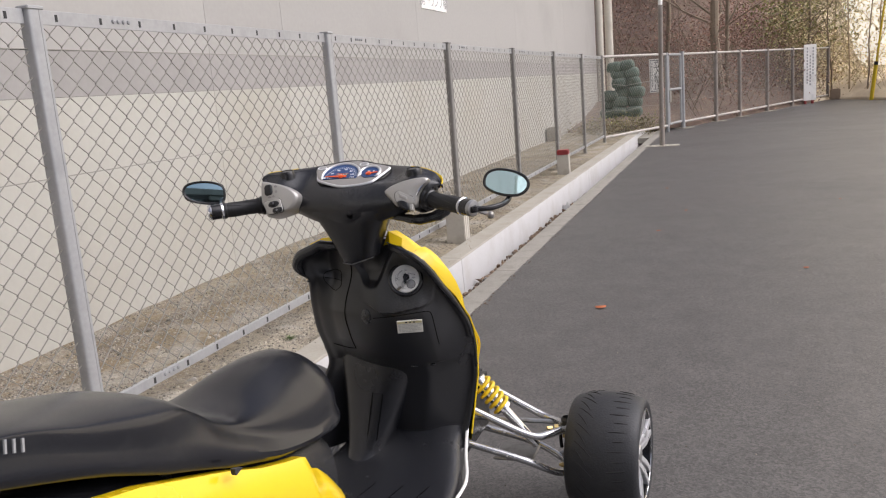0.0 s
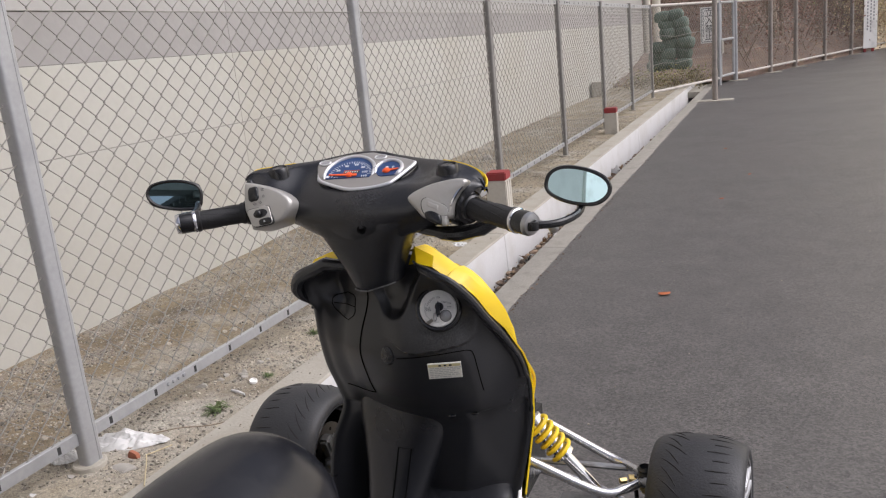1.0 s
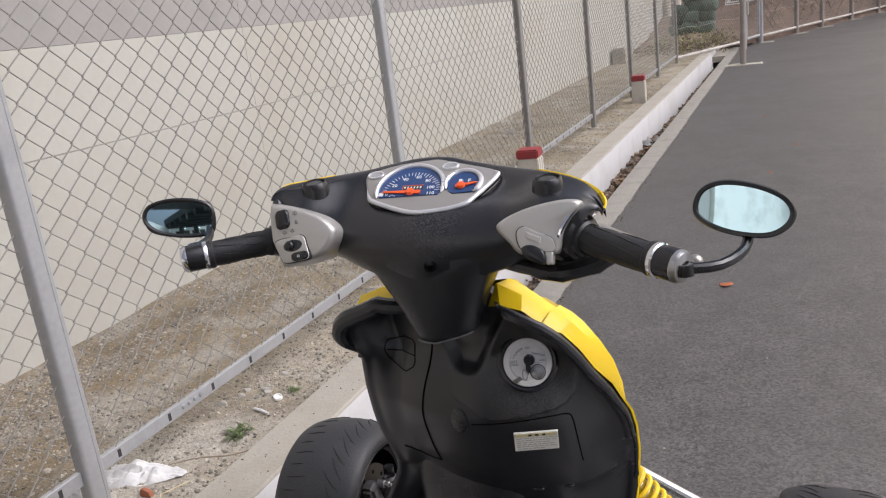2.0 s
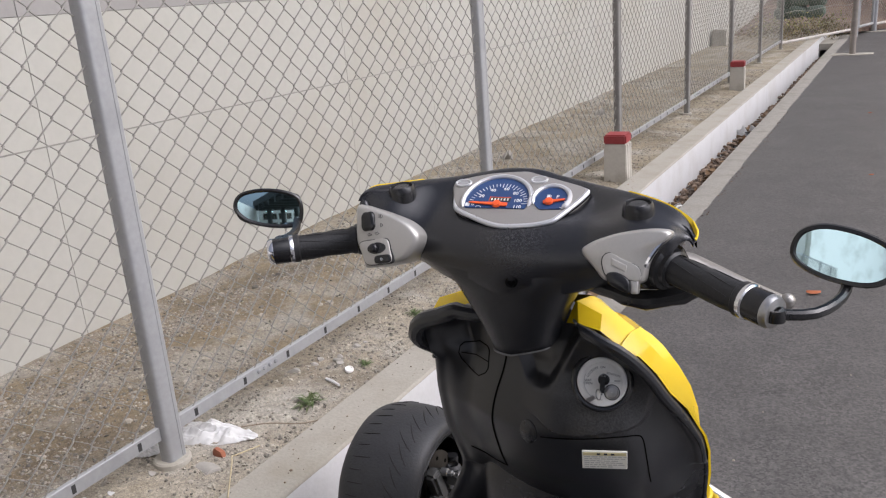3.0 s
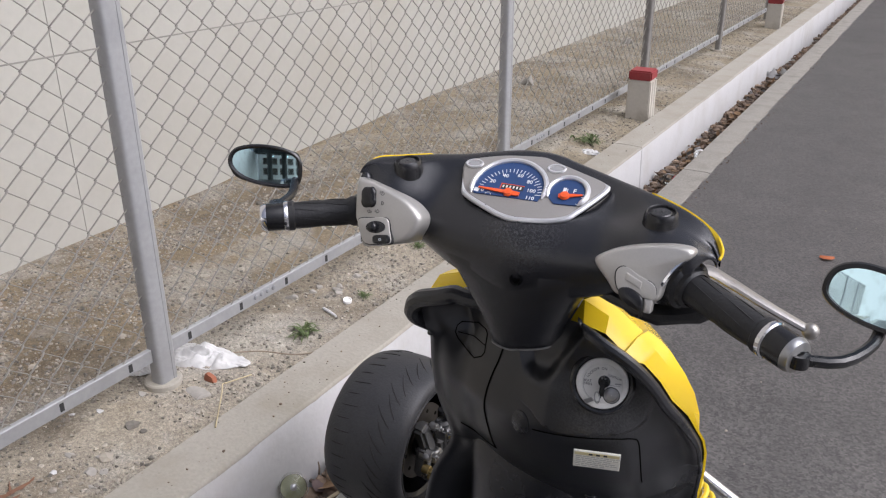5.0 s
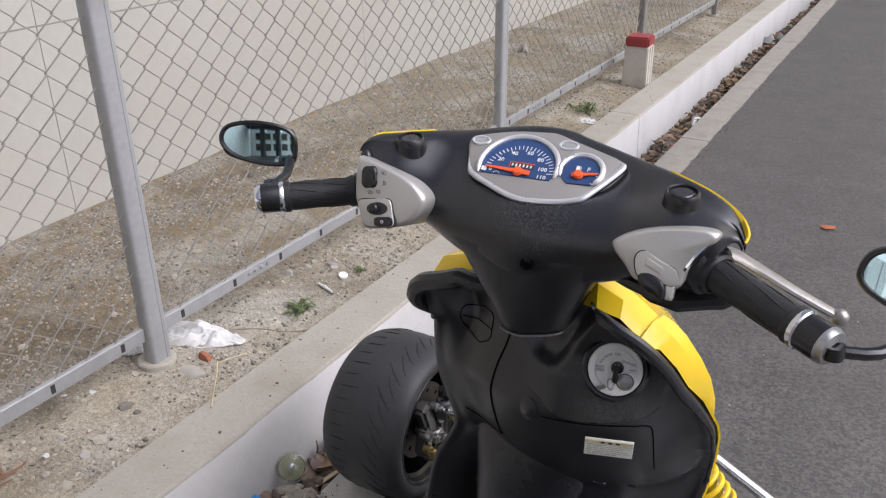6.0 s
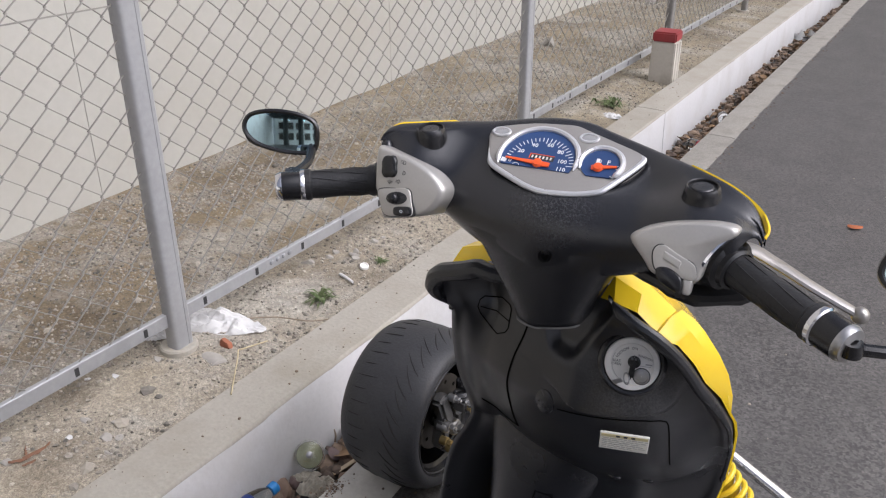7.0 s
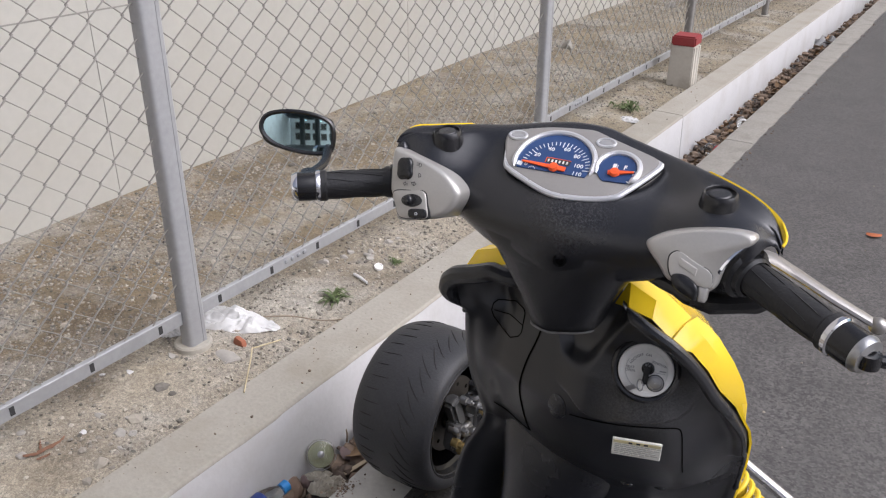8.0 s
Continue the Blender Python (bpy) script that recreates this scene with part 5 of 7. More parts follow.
button(HRo, HR @ pose(0, 0, 0.0115), [(-0.0168, -0.0096), (-0.0175, 0.0018), (-0.0100, 0.0068), (0.004, 0.0007), (0.0205, -0.0070), (0.0215, -0.0200), (0.006, -0.0195), (-0.0110, -0.0180)], 0.003, SILVER, "starter_plate", 0.0005, 0.04, 40)
button(HRo, HR @ pose(0, 0, 0.0124), quad((-0.0079, 0.0016), (0.0082, -0.0052), (0.0075, -0.0125), (-0.0083, -0.0056), 0.08), 0.003, SILVER, "raised_tab", 0.0006, 0.06)
button(HRo, HR @ pose(0, 0, 0.0115), [(-0.0125, -0.0150), (-0.0016, -0.0128), (0.0112, -0.0205), (0.0121, -0.0337), (0.0004, -0.0310), (-0.0105, -0.0245)], 0.014, GLOSS_BLACK, "starter_button", 0.0035)
button(HRo, HR @ pose(0, 0, 0.0095), quad((0.0118, -0.0200), (0.0205, -0.0205), (0.0200, -0.0346), (0.0132, -0.0347)), 0.012, SILVER, "housing_foot", 0.002)
bm = bmesh.new()
tube(bm, smooth_path([(0.0500, 0.0305, 0.004), (0.0378, 0.0160, 0.0065), (0.0300, 0.0035, 0.0075), (0.0250, -0.0080, 0.0065)], 12), [0.0008] + [0.0026] * 10 + [0.0006], 7)
part("bright_edge", bm, CHROME, HRo, at=HR)

# brake lever and master cylinder under the right housing
bm = bmesh.new()
pts = smooth_path([(0.150, 0.095, 0.905), (0.176, 0.116, 0.909), (0.205, 0.116, 0.900), (0.245, 0.110, 0.886), (0.287, 0.108, 0.871)], 16)
rows = [[p + Vector((0.0, 0.0105 * math.cos(a) * (1.25 - 0.6 * i / 15), 0.0042 * math.sin(a))) for a in (2 * math.pi * k / 10 for k in range(10))] for i, p in enumerate(pts)]
rings(bm, rows)
lv = part("brake_lever", bm, DULL_ALLOY, sc, "polished aluminium brake lever")
bm = bmesh.new()
bmesh.ops.create_uvsphere(bm, u_segments=14, v_segments=8, radius=0.0085, matrix=Matrix.Translation(pts[-1]))
part("lever_ball", bm, DULL_ALLOY, lv)
bm = bmesh.new()
tube(bm, smooth_path([(0.03, 0.085, 0.884), (0.10, 0.07, 0.877), (0.14, 0.062, 0.872), (0.18, 0.075, 0.878), (0.205, 0.085, 0.892)], 14), [0.006, 0.007, 0.007, 0.009, 0.0085, 0.0105, 0.0095, 0.012, 0.0105, 0.0105, 0.0125, 0.011, 0.012, 0.008], 10)
part("master_cylinder", bm, GLOSS_BLACK, sc)
bm = bmesh.new()
tube(bm, smooth_path([(0.20, 0.09, 0.888), (0.165, 0.105, 0.876), (0.11, 0.11, 0.870), (0.03, 0.10, 0.872)], 14), 0.0045, 8)
part("brake_hose", bm, GLOSS_BLACK, sc)

# mirror-hole caps on the cover
for x, y, z in ((-0.166, 0.074, 0.986), (0.135, 0.076, 0.980)):
    M = frame_of((x, y, z), (1, 0, 0.0), (0, 0.99, 0.12)) @ Matrix.Scale(0.78, 4)
    bm = bmesh.new()
    lathe(bm, [(0.0300, -0.045), (0.0268, -0.032), (0.0222, -0.009), (0.0208, -0.003), (0.0190, 0.0), (0.0176, -0.0008), (0.0168, -0.004), (0.001, -0.0045)], M, 32)
    cp = part("mirror_hole_cap", bm, GLOSS_BLACK, sc)
    bm = bmesh.new()
    lathe(bm, [(0.0135, -0.006), (0.0132, -0.0025), (0.0115, -0.0012), (0.001, -0.001)], M, 28)
    part("plug", bm, PLASTIC, cp)

# mirrors
def mirror(name, m, outline, stem):
    bm = bmesh.new()
    outline = [(x * 0.92, y * 0.92) for x, y in outline]
    pillow(bm, outline, m @ pose(0, 0, 0, 180), 0.0, 0.012, 4, 0.35)
    t = part(name, bm, GLOSS_BLACK, sc, "oval bar-end mirror with blue-tinted glass", angle=50)
    bm = bmesh.new()
    tube(bm, [m @ Vector((x, y, 0.001)) for x, y in outline], 0.0032, 6, loop=True)
    part("rim", bm, GLOSS_BLACK, t)
    bm = bmesh.new()
    bulge = lambda x, y: 0.0032 - (x * x + y * y) / (2 * 0.62)
    rows = [[m @ Vector((x * k, y * k, bulge(x * k, y * k))) for x, y in outline] for k in (0.965, 0.85, 0.7, 0.55, 0.4, 0.25, 0.1)]
    vs = rings(bm, rows, cap=False)
    bm.faces.new(vs[-1])
    part("mirror_glass", bm, MIRROR, t, "blue-tinted mirror glass", angle=80)
    bm = bmesh.new()
    tube(bm, smooth_path(stem, 10), 0.0055, 10)
    part("mirror_stem", bm, GLOSS_BLACK, t)
    bm = bmesh.new()
    lathe(bm, [(0.001, -0.006), (0.009, -0.006), (0.010, 0), (0.009, 0.006), (0.001, 0.006)], Matrix.Translation(stem[0]), 16)
    part("stem_clamp", bm, GLOSS_BLACK, t)


ML = frame_of((-0.387, 0.071, 0.944), (0.080, 0.047, -0.010), (-0.004, 0.008, 0.05))
mirror("left_mirror", ML, rounded([(-0.050, 0.006), (-0.040, 0.020), (-0.010, 0.027), (0.025, 0.025), (0.046, 0.014), (0.049, -0.012), (0.040, -0.024), (0.005, -0.026), (-0.028, -0.020), (-0.046, -0.008)], 44),
       [(-0.322, 0.016, 0.918), (-0.336, 0.060, 0.918), (-0.360, 0.098, 0.928)])
MR = frame_of((0.341, 0.050, 0.945), (0.085, -0.006, -0.012), (0.0, 0.011, 0.052))
mirror("right_mirror", MR, rounded([(-0.049, -0.008), (-0.046, 0.014), (-0.025, 0.026), (0.010, 0.026), (0.038, 0.018), (0.050, 0.004), (0.046, -0.012), (0.028, -0.024), (-0.005, -0.026), (-0.034, -0.020)], 44),
       [(0.290, -0.014, 0.903), (0.322, 0.000, 0.903), (0.342, 0.035, 0.908), (0.346, 0.060, 0.922)])

# instrument panel
G = frame_of((-0.021, 0.090, 0.967), (1, 0.0, -0.07), (0, math.cos(radians(28)), math.sin(radians(28))))
BEZ = [(-0.0866, 0.014), (-0.0864, 0.0232), (-0.0761, 0.0304), (-0.0461, 0.0444), (-0.0162, 0.0523), (0.0001, 0.0554), (0.0167, 0.0522), (0.0514, 0.0452), (0.0739, 0.0404), (0.083, 0.0353), (0.0845, 0.0289), (0.0777, 0.0116),
       (0.0648, -0.0145), (0.0587, -0.0234), (0.0443, -0.0319), (0.0265, -0.038), (0.0023, -0.0430), (-0.0162, -0.0415), (-0.0395, -0.035), (-0.0615, -0.0274), (-0.0706, -0.0191), (-0.0823, 0.0034)]
bez = rounded(BEZ, 66)
bm = bmesh.new()
pillow(bm, bez, G, 0.012, 0.0036, 4, 0.05)
panel = part("instrument_panel", bm, PANEL_SILVER, sc, "silver instrument panel with blue dials", angle=50)
bm = bmesh.new()
low = bez[25:63]
tube(bm, [G @ Vector((x * 0.982, y * 0.978, 0.0022)) for x, y in low], [0.0004, 0.0012, 0.0022] + [0.0031] * 32 + [0.0022, 0.0012, 0.0004], 8)
part("bright_rim", bm, BRIGHT, panel)
bm = bmesh.new()
tube(bm, [G @ Vector((x * 1.002, y * 1.002, -0.002)) for x, y in bez], 0.0011, 6, loop=True)
part("panel_gap", bm, SEAM, panel)


def dial(cx, cy, r, hub, ticks, start, sweep, needle, length, arc, level, slope, ring):
    """A blue face cut off by a slanting line below, in a raised bright ring."""
    cut = lambda x: level + slope * (x - cx)
    face = [(x, y) for x, y in ellipse(r, r, 90, cx, cy) if y > cut(x)]
    first = max(range(len(face)), key=lambda i: math.dist(face[i], face[i - 1]))
    face = face[first:] + face[:first]
    bm = bmesh.new()
    rings(bm, [[G @ Vector((x, y, z)) for x, y in face] for z in (0.001, 0.0056)])
    d = part("dial", bm, DIAL, panel, "blue dial with white figures and an orange needle", smooth=False)
    bm = bmesh.new()
    arcp = [G @ Vector((cx + r * 1.065 * math.cos(a), cy + r * 1.065 * math.sin(a), 0.0060)) for a in (radians(ring[0] + (ring[1] - ring[0]) * q / 48) for q in range(49))]
    tube(bm, arcp, [0.0006, 0.0018] + [0.0030] * 45 + [0.0018, 0.0006], 8)
    part("dial_ring", bm, BRIGHT, d)
    bm = bmesh.new()
    for k in range(ticks + 1):
        a = radians(start - sweep * k / ticks)
        long = 0.20 if k % 4 == 0 else 0.13
        mm = pose(hub[0], hub[1], 0.0057) @ pose(0, 0, 0, 0, 0, math.degrees(a))
        box(bm, arc * (1 - long), arc, -0.0004, 0.0004, 0, 0.0003, m=G @ mm)
    part("tick_marks", bm, PRINT, d, smooth=False)
    bm = bmesh.new()
    mm = G @ pose(hub[0], hub[1], 0.0066) @ pose(0, 0, 0, 0, 0, needle)
    rings(bm, [[mm @ Vector(p) for p in ((x, -w, 0), (x, w, 0), (x, w, 0.0014), (x, -w, 0.0014))] for x, w in ((-length * 0.36, 0.0024), (-length * 0.30, 0.0028), (0, 0.0030), (length * 0.2, 0.0022), (length, 0.0009))])
    lathe(bm, [(0.0005, 0.0036), (0.0044, 0.0032), (0.0056, 0.0)], mm, 18)
    part("needle", bm, ORANGE, d, "orange needle")
    return d


speedo = dial(-0.0185, -0.0040, 0.0395, (-0.0150, -0.0118), 24, 183, 170, 185, 0.0355, 0.0372, -0.0188, 0.14, (-6, 208))
for txt, x, y in (("0", -0.0450, -0.0166), ("20", -0.0398, -0.0007), ("40", -0.0293, 0.0114), ("60", -0.0135, 0.0166), ("80", 0.0006, 0.0109), ("100", 0.0076, -0.0008), ("110", 0.0105, -0.0112)):
    writing("figure", txt, 0.0070, G @ pose(x, y, 0.0059, 0, 0, 8), PRINT, speedo)
bm = bmesh.new()
box(bm, -0.0130, 0.0130, -0.0034, 0.0034, 0.0056, 0.0058, m=G @ pose(-0.0145, -0.0024, 0, 0, 0, 7))
odo = part("odometer_window", bm, BLACK_PRINT, speedo, smooth=False)
for k in range(6):
    bm = bmesh.new()
    box(bm, -0.0113 + 0.0040 * k, -0.0096 + 0.0040 * k, -0.0018, 0.0018, 0.0058, 0.0061, m=G @ pose(-0.0145, -0.0024, 0, 0, 0, 7))
    part("odometer_bar", bm, PAPER, odo, smooth=False)
bm = bmesh.new()
box(bm, -0.0130, 0.0130, 0.0034, 0.0041, 0.0056, 0.006, m=G @ pose(-0.0145, -0.0024, 0, 0, 0, 7))
box(bm, -0.0137, -0.0130, -0.0034, 0.0041, 0.0056, 0.006, m=G @ pose(-0.0145, -0.0024, 0, 0, 0, 7))
part("odometer_line", bm, ORANGE, speedo, smooth=False)
bm = bmesh.new()
box(bm, -0.0548, -0.0490, -0.0205, -0.0150, 0.0056, 0.006, m=G)
part("print_bar", bm, PRINT, speedo, smooth=False)
bm = bmesh.new()
tube(bm, [G @ Vector((-0.0365 + 0.0034 * math.cos(a), -0.0205 + 0.0030 * math.sin(a), 0.0058)) for a in (math.pi * (0.05 + 0.95 * q / 10) for q in range(11))], 0.00035, 4)
part("lamp_symbol", bm, PRINT, speedo)
fuel = dial(0.0463, 0.0100, 0.0207, (0.0458, 0.0035), 4, 26, 48, 20, 0.0190, 0.0205, -0.0080, 0.22, (-38, 215))
writing("figure", "F", 0.0080, G @ pose(0.0530, 0.0138, 0.0059, 0, 0, 10), PRINT, fuel)
bm = bmesh.new()
box(bm, -0.0022, 0.0014, -0.003, 0.003, 0.0056, 0.006, m=G @ pose(0.0424, 0.0128, 0, 0, 0, 10))
box(bm, 0.0022, 0.0029, -0.003, 0.0018, 0.0056, 0.006, m=G @ pose(0.0424, 0.0128, 0, 0, 0, 10))
part("pump_symbol", bm, PRINT, fuel, smooth=False)
for x, y in ((-0.0735, 0.0190), (0.0200, 0.0405)):
    bm = bmesh.new()
    tube(bm, [G @ pose(x, y, 0.0046, 0, 0, 12) @ Vector((0.0095 * math.cos(a), 0.0056 * math.sin(a), 0)) for a in (2 * math.pi * q / 24 for q in range(24))], 0.0016, 6, loop=True)
    w = part("warning_lamp", bm, BRIGHT, panel)
    bm = bmesh.new()
    pillow(bm, ellipse(0.0088, 0.0050, 22), G @ pose(x, y, 0.0042, 0, 0, 12), 0.001, 0.0006, 2, 0.2)
    part("lamp_lens", bm, GREY_PRINT, w)

# ---- leg shield: black inner panel, yellow outer cowl ----
EDGE_R = [(0.820, 0.040, 0.125), (0.800, 0.066, 0.119), (0.790, 0.097, 0.116), (0.771, 0.119, 0.125), (0.741, 0.135, 0.145), (0.707, 0.148, 0.166), (0.669, 0.161, 0.198), (0.630, 0.170, 0.230), (0.604, 0.175, 0.250), (0.569, 0.176, 0.273), (0.516, 0.173, 0.298), (0.440, 0.165, 0.315), (0.376, 0.152, 0.318), (0.304, 0.136, 0.312), (0.280, 0.130, 0.305), (0.250, 0.134, 0.295)]
EDGE_L = [(0.820, -0.100, 0.120), (0.802, -0.140, 0.122), (0.787, -0.176, 0.127), (0.765, -0.193, 0.135), (0.745, -0.192, 0.142), (0.724, -0.184, 0.150), (0.690, -0.190, 0.163), (0.653, -0.197, 0.176), (0.585, -0.201, 0.197), (0.533, -0.196, 0.215), (0.490, -0.196, 0.230), (0.457, -0.208, 0.228), (0.420, -0.226, 0.228), (0.380, -0.238, 0.228), (0.310, -0.248, 0.224), (0.250, -0.252, 0.222)]
MID = [(0.820, 0.116), (0.790, 0.127), (0.740, 0.139), (0.715, 0.1335), (0.700, 0.129), (0.680, 0.1245), (0.660, 0.1205), (0.640, 0.119), (0.600, 0.130), (0.560, 0.146), (0.520, 0.172), (0.490, 0.196), (0.460, 0.217), (0.380, 0.243), (0.250, 0.270)]
ZS = [0.815 - 0.565 * k / 200 for k in range(201)]
US = [-1 + 2 * k / 200 for k in range(201)]


# the edge, in width and height, where the raised flat round the ignition switch ends
LEDGE = ((-0.30, 0.655), (-0.10, 0.660), (-0.060, 0.667), (-0.036, 0.671), (-0.015, 0.663), (0.004, 0.650), (0.016, 0.646), (0.051, 0.647), (0.100, 0.655), (0.112, 0.659), (0.121, 0.670), (0.128, 0.702), (0.136, 0.790), (0.30, 0.90))


def ledge_line(x):
    k = max(i for i in range(len(LEDGE) - 1) if LEDGE[i][0] <= x)
    (x0, z0), (x1, z1) = LEDGE[k], LEDGE[k + 1]
    return z0 + (z1 - z0) * (x - x0) / (x1 - x0)


def inner_y(u, z):
    (xl, yl), (xr, yr) = interp(EDGE_L, z), interp(EDGE_R, z)
    (ym,) = interp(MID, z)
    ye = yl if u < 0 else yr
    w = abs(u)
    flat = 0.62 if z > 0.5 else 0.45
    t = max(0.0, (w - flat) / (1 - flat))
    t = t * t * (3 - 2 * t)
    x = (xl * (1 - u) + xr * (1 + u)) / 2
    lip = (0.022 if u < 0 else 0.0165) * math.exp(-((w - 0.97) / 0.05) ** 2) * ((0.25 + 0.75 * ease(z, 0.70, 0.76)) if u < 0 else 1 if z > 0.55 else 0.4)
    ym += 2.3 * (x + 0.008) ** 2 * (1 - t)
    hollow = 0.017 + 0.5 * (z - 0.704) - abs(x + 0.014)      # flat-bottomed hollow under the stem
    ym += (0.016 + 0.02 * ease(z, 0.74, 0.79)) * ease(z, 0.702, 0.722) * max(0.0, min(1.0, hollow / 0.014))
    over = z - ledge_line(x)
    plate = 0.0105 * max(0.0, min(1.0, over / 0.0045)) * ease(x, -0.045, 0.010) * (1 - ease(z, 0.765, 0.805))
    return x, ym - plate + (ye - ym + plate) * t - lip


bm = bmesh.new()
front = [[(inner_y(u, z)[0], inner_y(u, z)[1], z) for u in US] for z in ZS]
back = [[(x * 0.98, y + 0.02, z) for x, y, z in r] for r in front]
va, vb = rings(bm, front, closed=False), rings(bm, back, closed=False)
n, mrow = len(US), len(ZS)
for i in range(mrow - 1):
    bm.faces.new((va[i][0], va[i + 1][0], vb[i + 1][0], vb[i][0]))
    bm.faces.new((va[i][-1], va[i + 1][-1], vb[i + 1][-1], vb[i][-1]))
for j in range(n - 1):
    bm.faces.new((va[0][j], va[0][j + 1], vb[0][j + 1], vb[0][j]))
    bm.faces.new((va[-1][j], va[-1][j + 1], vb[-1][j + 1], vb[-1][j]))
shield = part("leg_shield", bm, SHIELD_PLASTIC, sc, "scuffed black plastic inner leg shield", angle=50)

# rolled rim round the shield's edge
for side, z0 in ((-1, 0.715), (1, 0.46)):
    bm = bmesh.new()
    pts = [inner_y(side * 0.985, 0.812 - (0.812 - z0) * k / 40) + (0.812 - (0.812 - z0) * k / 40,) for k in range(41)]
    lead = [] if side > 0 else [(-0.060, 0.112, 0.8055), (-0.080, 0.106, 0.8085), (-0.100, 0.101, 0.8110)]
    tube(bm, lead + [(x, y + 0.002, z) for x, y, z in pts], [0.0105] * len(lead) + [0.002 if side > 0 else 0.0115] + [(0.0036 + 0.0040 * ease(z, 0.60, 0.70) if side > 0 else 0.0012 + 0.0110 * ease(z, 0.715, 0.762)) for x, y, z in pts[1:39]] + [0.005, 0.002], 10)
    part("rolled_rim", bm, PLASTIC, shield)

NOSE = [(0.845, 0.150), (0.820, 0.215), (0.760, 0.310), (0.640, 0.420), (0.500, 0.480), (0.400, 0.490), (0.250, 0.450)]
# each row: the edge behind the rim, the ridge, and the outer bend
COWL_R = (((0.029, 0.124, 0.805), (0.0432, 0.121, 0.837), (0.050, 0.172, 0.826)), ((0.050, 0.110, 0.812), (0.0452, 0.1215, 0.8372), (0.057, 0.174, 0.822)), ((0.076, 0.115, 0.804), (0.0732, 0.1305, 0.8195), (0.074, 0.183, 0.802)),
          ((0.100, 0.110, 0.790), (0.102, 0.145, 0.7915), (0.094, 0.192, 0.779)), ((0.102, 0.111, 0.7890), (0.106, 0.142, 0.7955), (0.103, 0.193, 0.782)), ((0.114, 0.116, 0.778), (0.119, 0.145, 0.7885), (0.117, 0.200, 0.768)),
          ((0.121, 0.127, 0.771), (0.130, 0.149, 0.777), (0.131, 0.210, 0.748)), ((0.137, 0.147, 0.741), (0.1465, 0.166, 0.746), (0.1505, 0.215, 0.716)), ((0.149, 0.167, 0.707), (0.158, 0.184, 0.710), (0.163, 0.222, 0.690)), ((0.163, 0.202, 0.669), (0.168, 0.211, 0.670), (0.168, 0.238, 0.648)))
COWL_LOW = ((0.171, 0.232, 0.630), (0.1765, 0.252, 0.604), (0.1775, 0.275, 0.569), (0.1745, 0.300, 0.516), (0.1665, 0.317, 0.440), (0.150, 0.320, 0.350), (0.140, 0.310, 0.280))
COWL_L = (((-0.050, 0.128, 0.803), (-0.055, 0.148, 0.824), (-0.050, 0.20, 0.815)), ((-0.135, 0.127, 0.801), (-0.134, 0.148, 0.820), (-0.120, 0.20, 0.808)), ((-0.176, 0.132, 0.787), (-0.170, 0.152, 0.806), (-0.155, 0.21, 0.790)), ((-0.190, 0.139, 0.770), (-0.184, 0.156, 0.780), (-0.170, 0.22, 0.760)),
          ((-0.186, 0.155, 0.735), (-0.180, 0.175, 0.735), (-0.170, 0.24, 0.72)), ((-0.192, 0.182, 0.653), (-0.188, 0.200, 0.653), (-0.175, 0.28, 0.64)), ((-0.196, 0.205, 0.585), (-0.192, 0.225, 0.585), (-0.175, 0.31, 0.575)), ((-0.192, 0.225, 0.533), (-0.188, 0.245, 0.533), (-0.165, 0.34, 0.52)), ((-0.178, 0.260, 0.440), (-0.172, 0.285, 0.440), (-0.15, 0.36, 0.43)), ((-0.180, 0.275, 0.280), (-0.172, 0.295, 0.280), (-0.15, 0.36, 0.28)))


def cowl_half(rows):
    """Facets from the rim's edge over the ridge and round to the nose."""
    out = []
    for edge, ridge, bend in rows:
        (yn,) = interp(NOSE, bend[2])
        yn = max(yn, bend[1] + 0.03)
        far = [(bend[0] + (CX - bend[0]) * t, bend[1] + (yn - bend[1]) * (1 - (1 - t) ** 2.2), bend[2] - 0.02 * t) for t in (0.25, 0.55, 1.0)]
        swell = 0.004 * ease(ridge[2], 0.62, 0.70)
        mid = tuple(0.5 * (a + b) + c for a, b, c in zip(ridge, bend, ((1.5 if ridge[0] > 0 else -1.5) * swell, 0.0, swell)))
        out.append([edge, ridge, mid, bend] + far)
    return out


low_rows = tuple(((p[0] - 0.001, p[1], p[2]), (p[0] + 0.0014, p[1] + 0.004, p[2] - 0.001), (p[0] - 0.014, p[1] + 0.034, p[2] - 0.034)) for p in COWL_LOW)
bm = bmesh.new()
rings(bm, cowl_half(COWL_R + low_rows), closed=False)
rings(bm, cowl_half(COWL_L), closed=False)
cowl = part("front_cowl", bm, YELLOW, sc, "glossy yellow front cowl with creased facets", angle=24)

# ignition switch
IG = frame_of((0.0715, 0.1320, 0.7265), (1, 0.30, 0), (0, 0.36, 1)) @ Matrix.Scale(0.86, 4)
bm = bmesh.new()
lathe(bm, [(0.047, -0.012), (0.0455, 0.001), (0.042, 0.004), (0.0385, 0.003), (0.038, -0.006)], IG, 44)
ring = part("ignition_surround", bm, GLOSS_BLACK, sc)
bm = bmesh.new()
lathe(bm, [(0.0365, -0.004), (0.0365, 0.003), (0.035, 0.0042), (0.0295, 0.0042), (0.0290, 0.0036), (0.0284, 0.0036), (0.0279, 0.0042), (0.0005, 0.0042)], IG, 44)
ig = part("ignition_plate", bm, PLATE, sc, "round silver-white ignition switch plate with a key")
bm = bmesh.new()
lathe(bm, [(0.0105, 0.0042), (0.0105, 0.0056), (0.0088, 0.0060), (0.0080, 0.0048), (0.0062, 0.0052), (0.0005, 0.0056)], IG @ pose(0.0140, -0.0150, 0), 26)
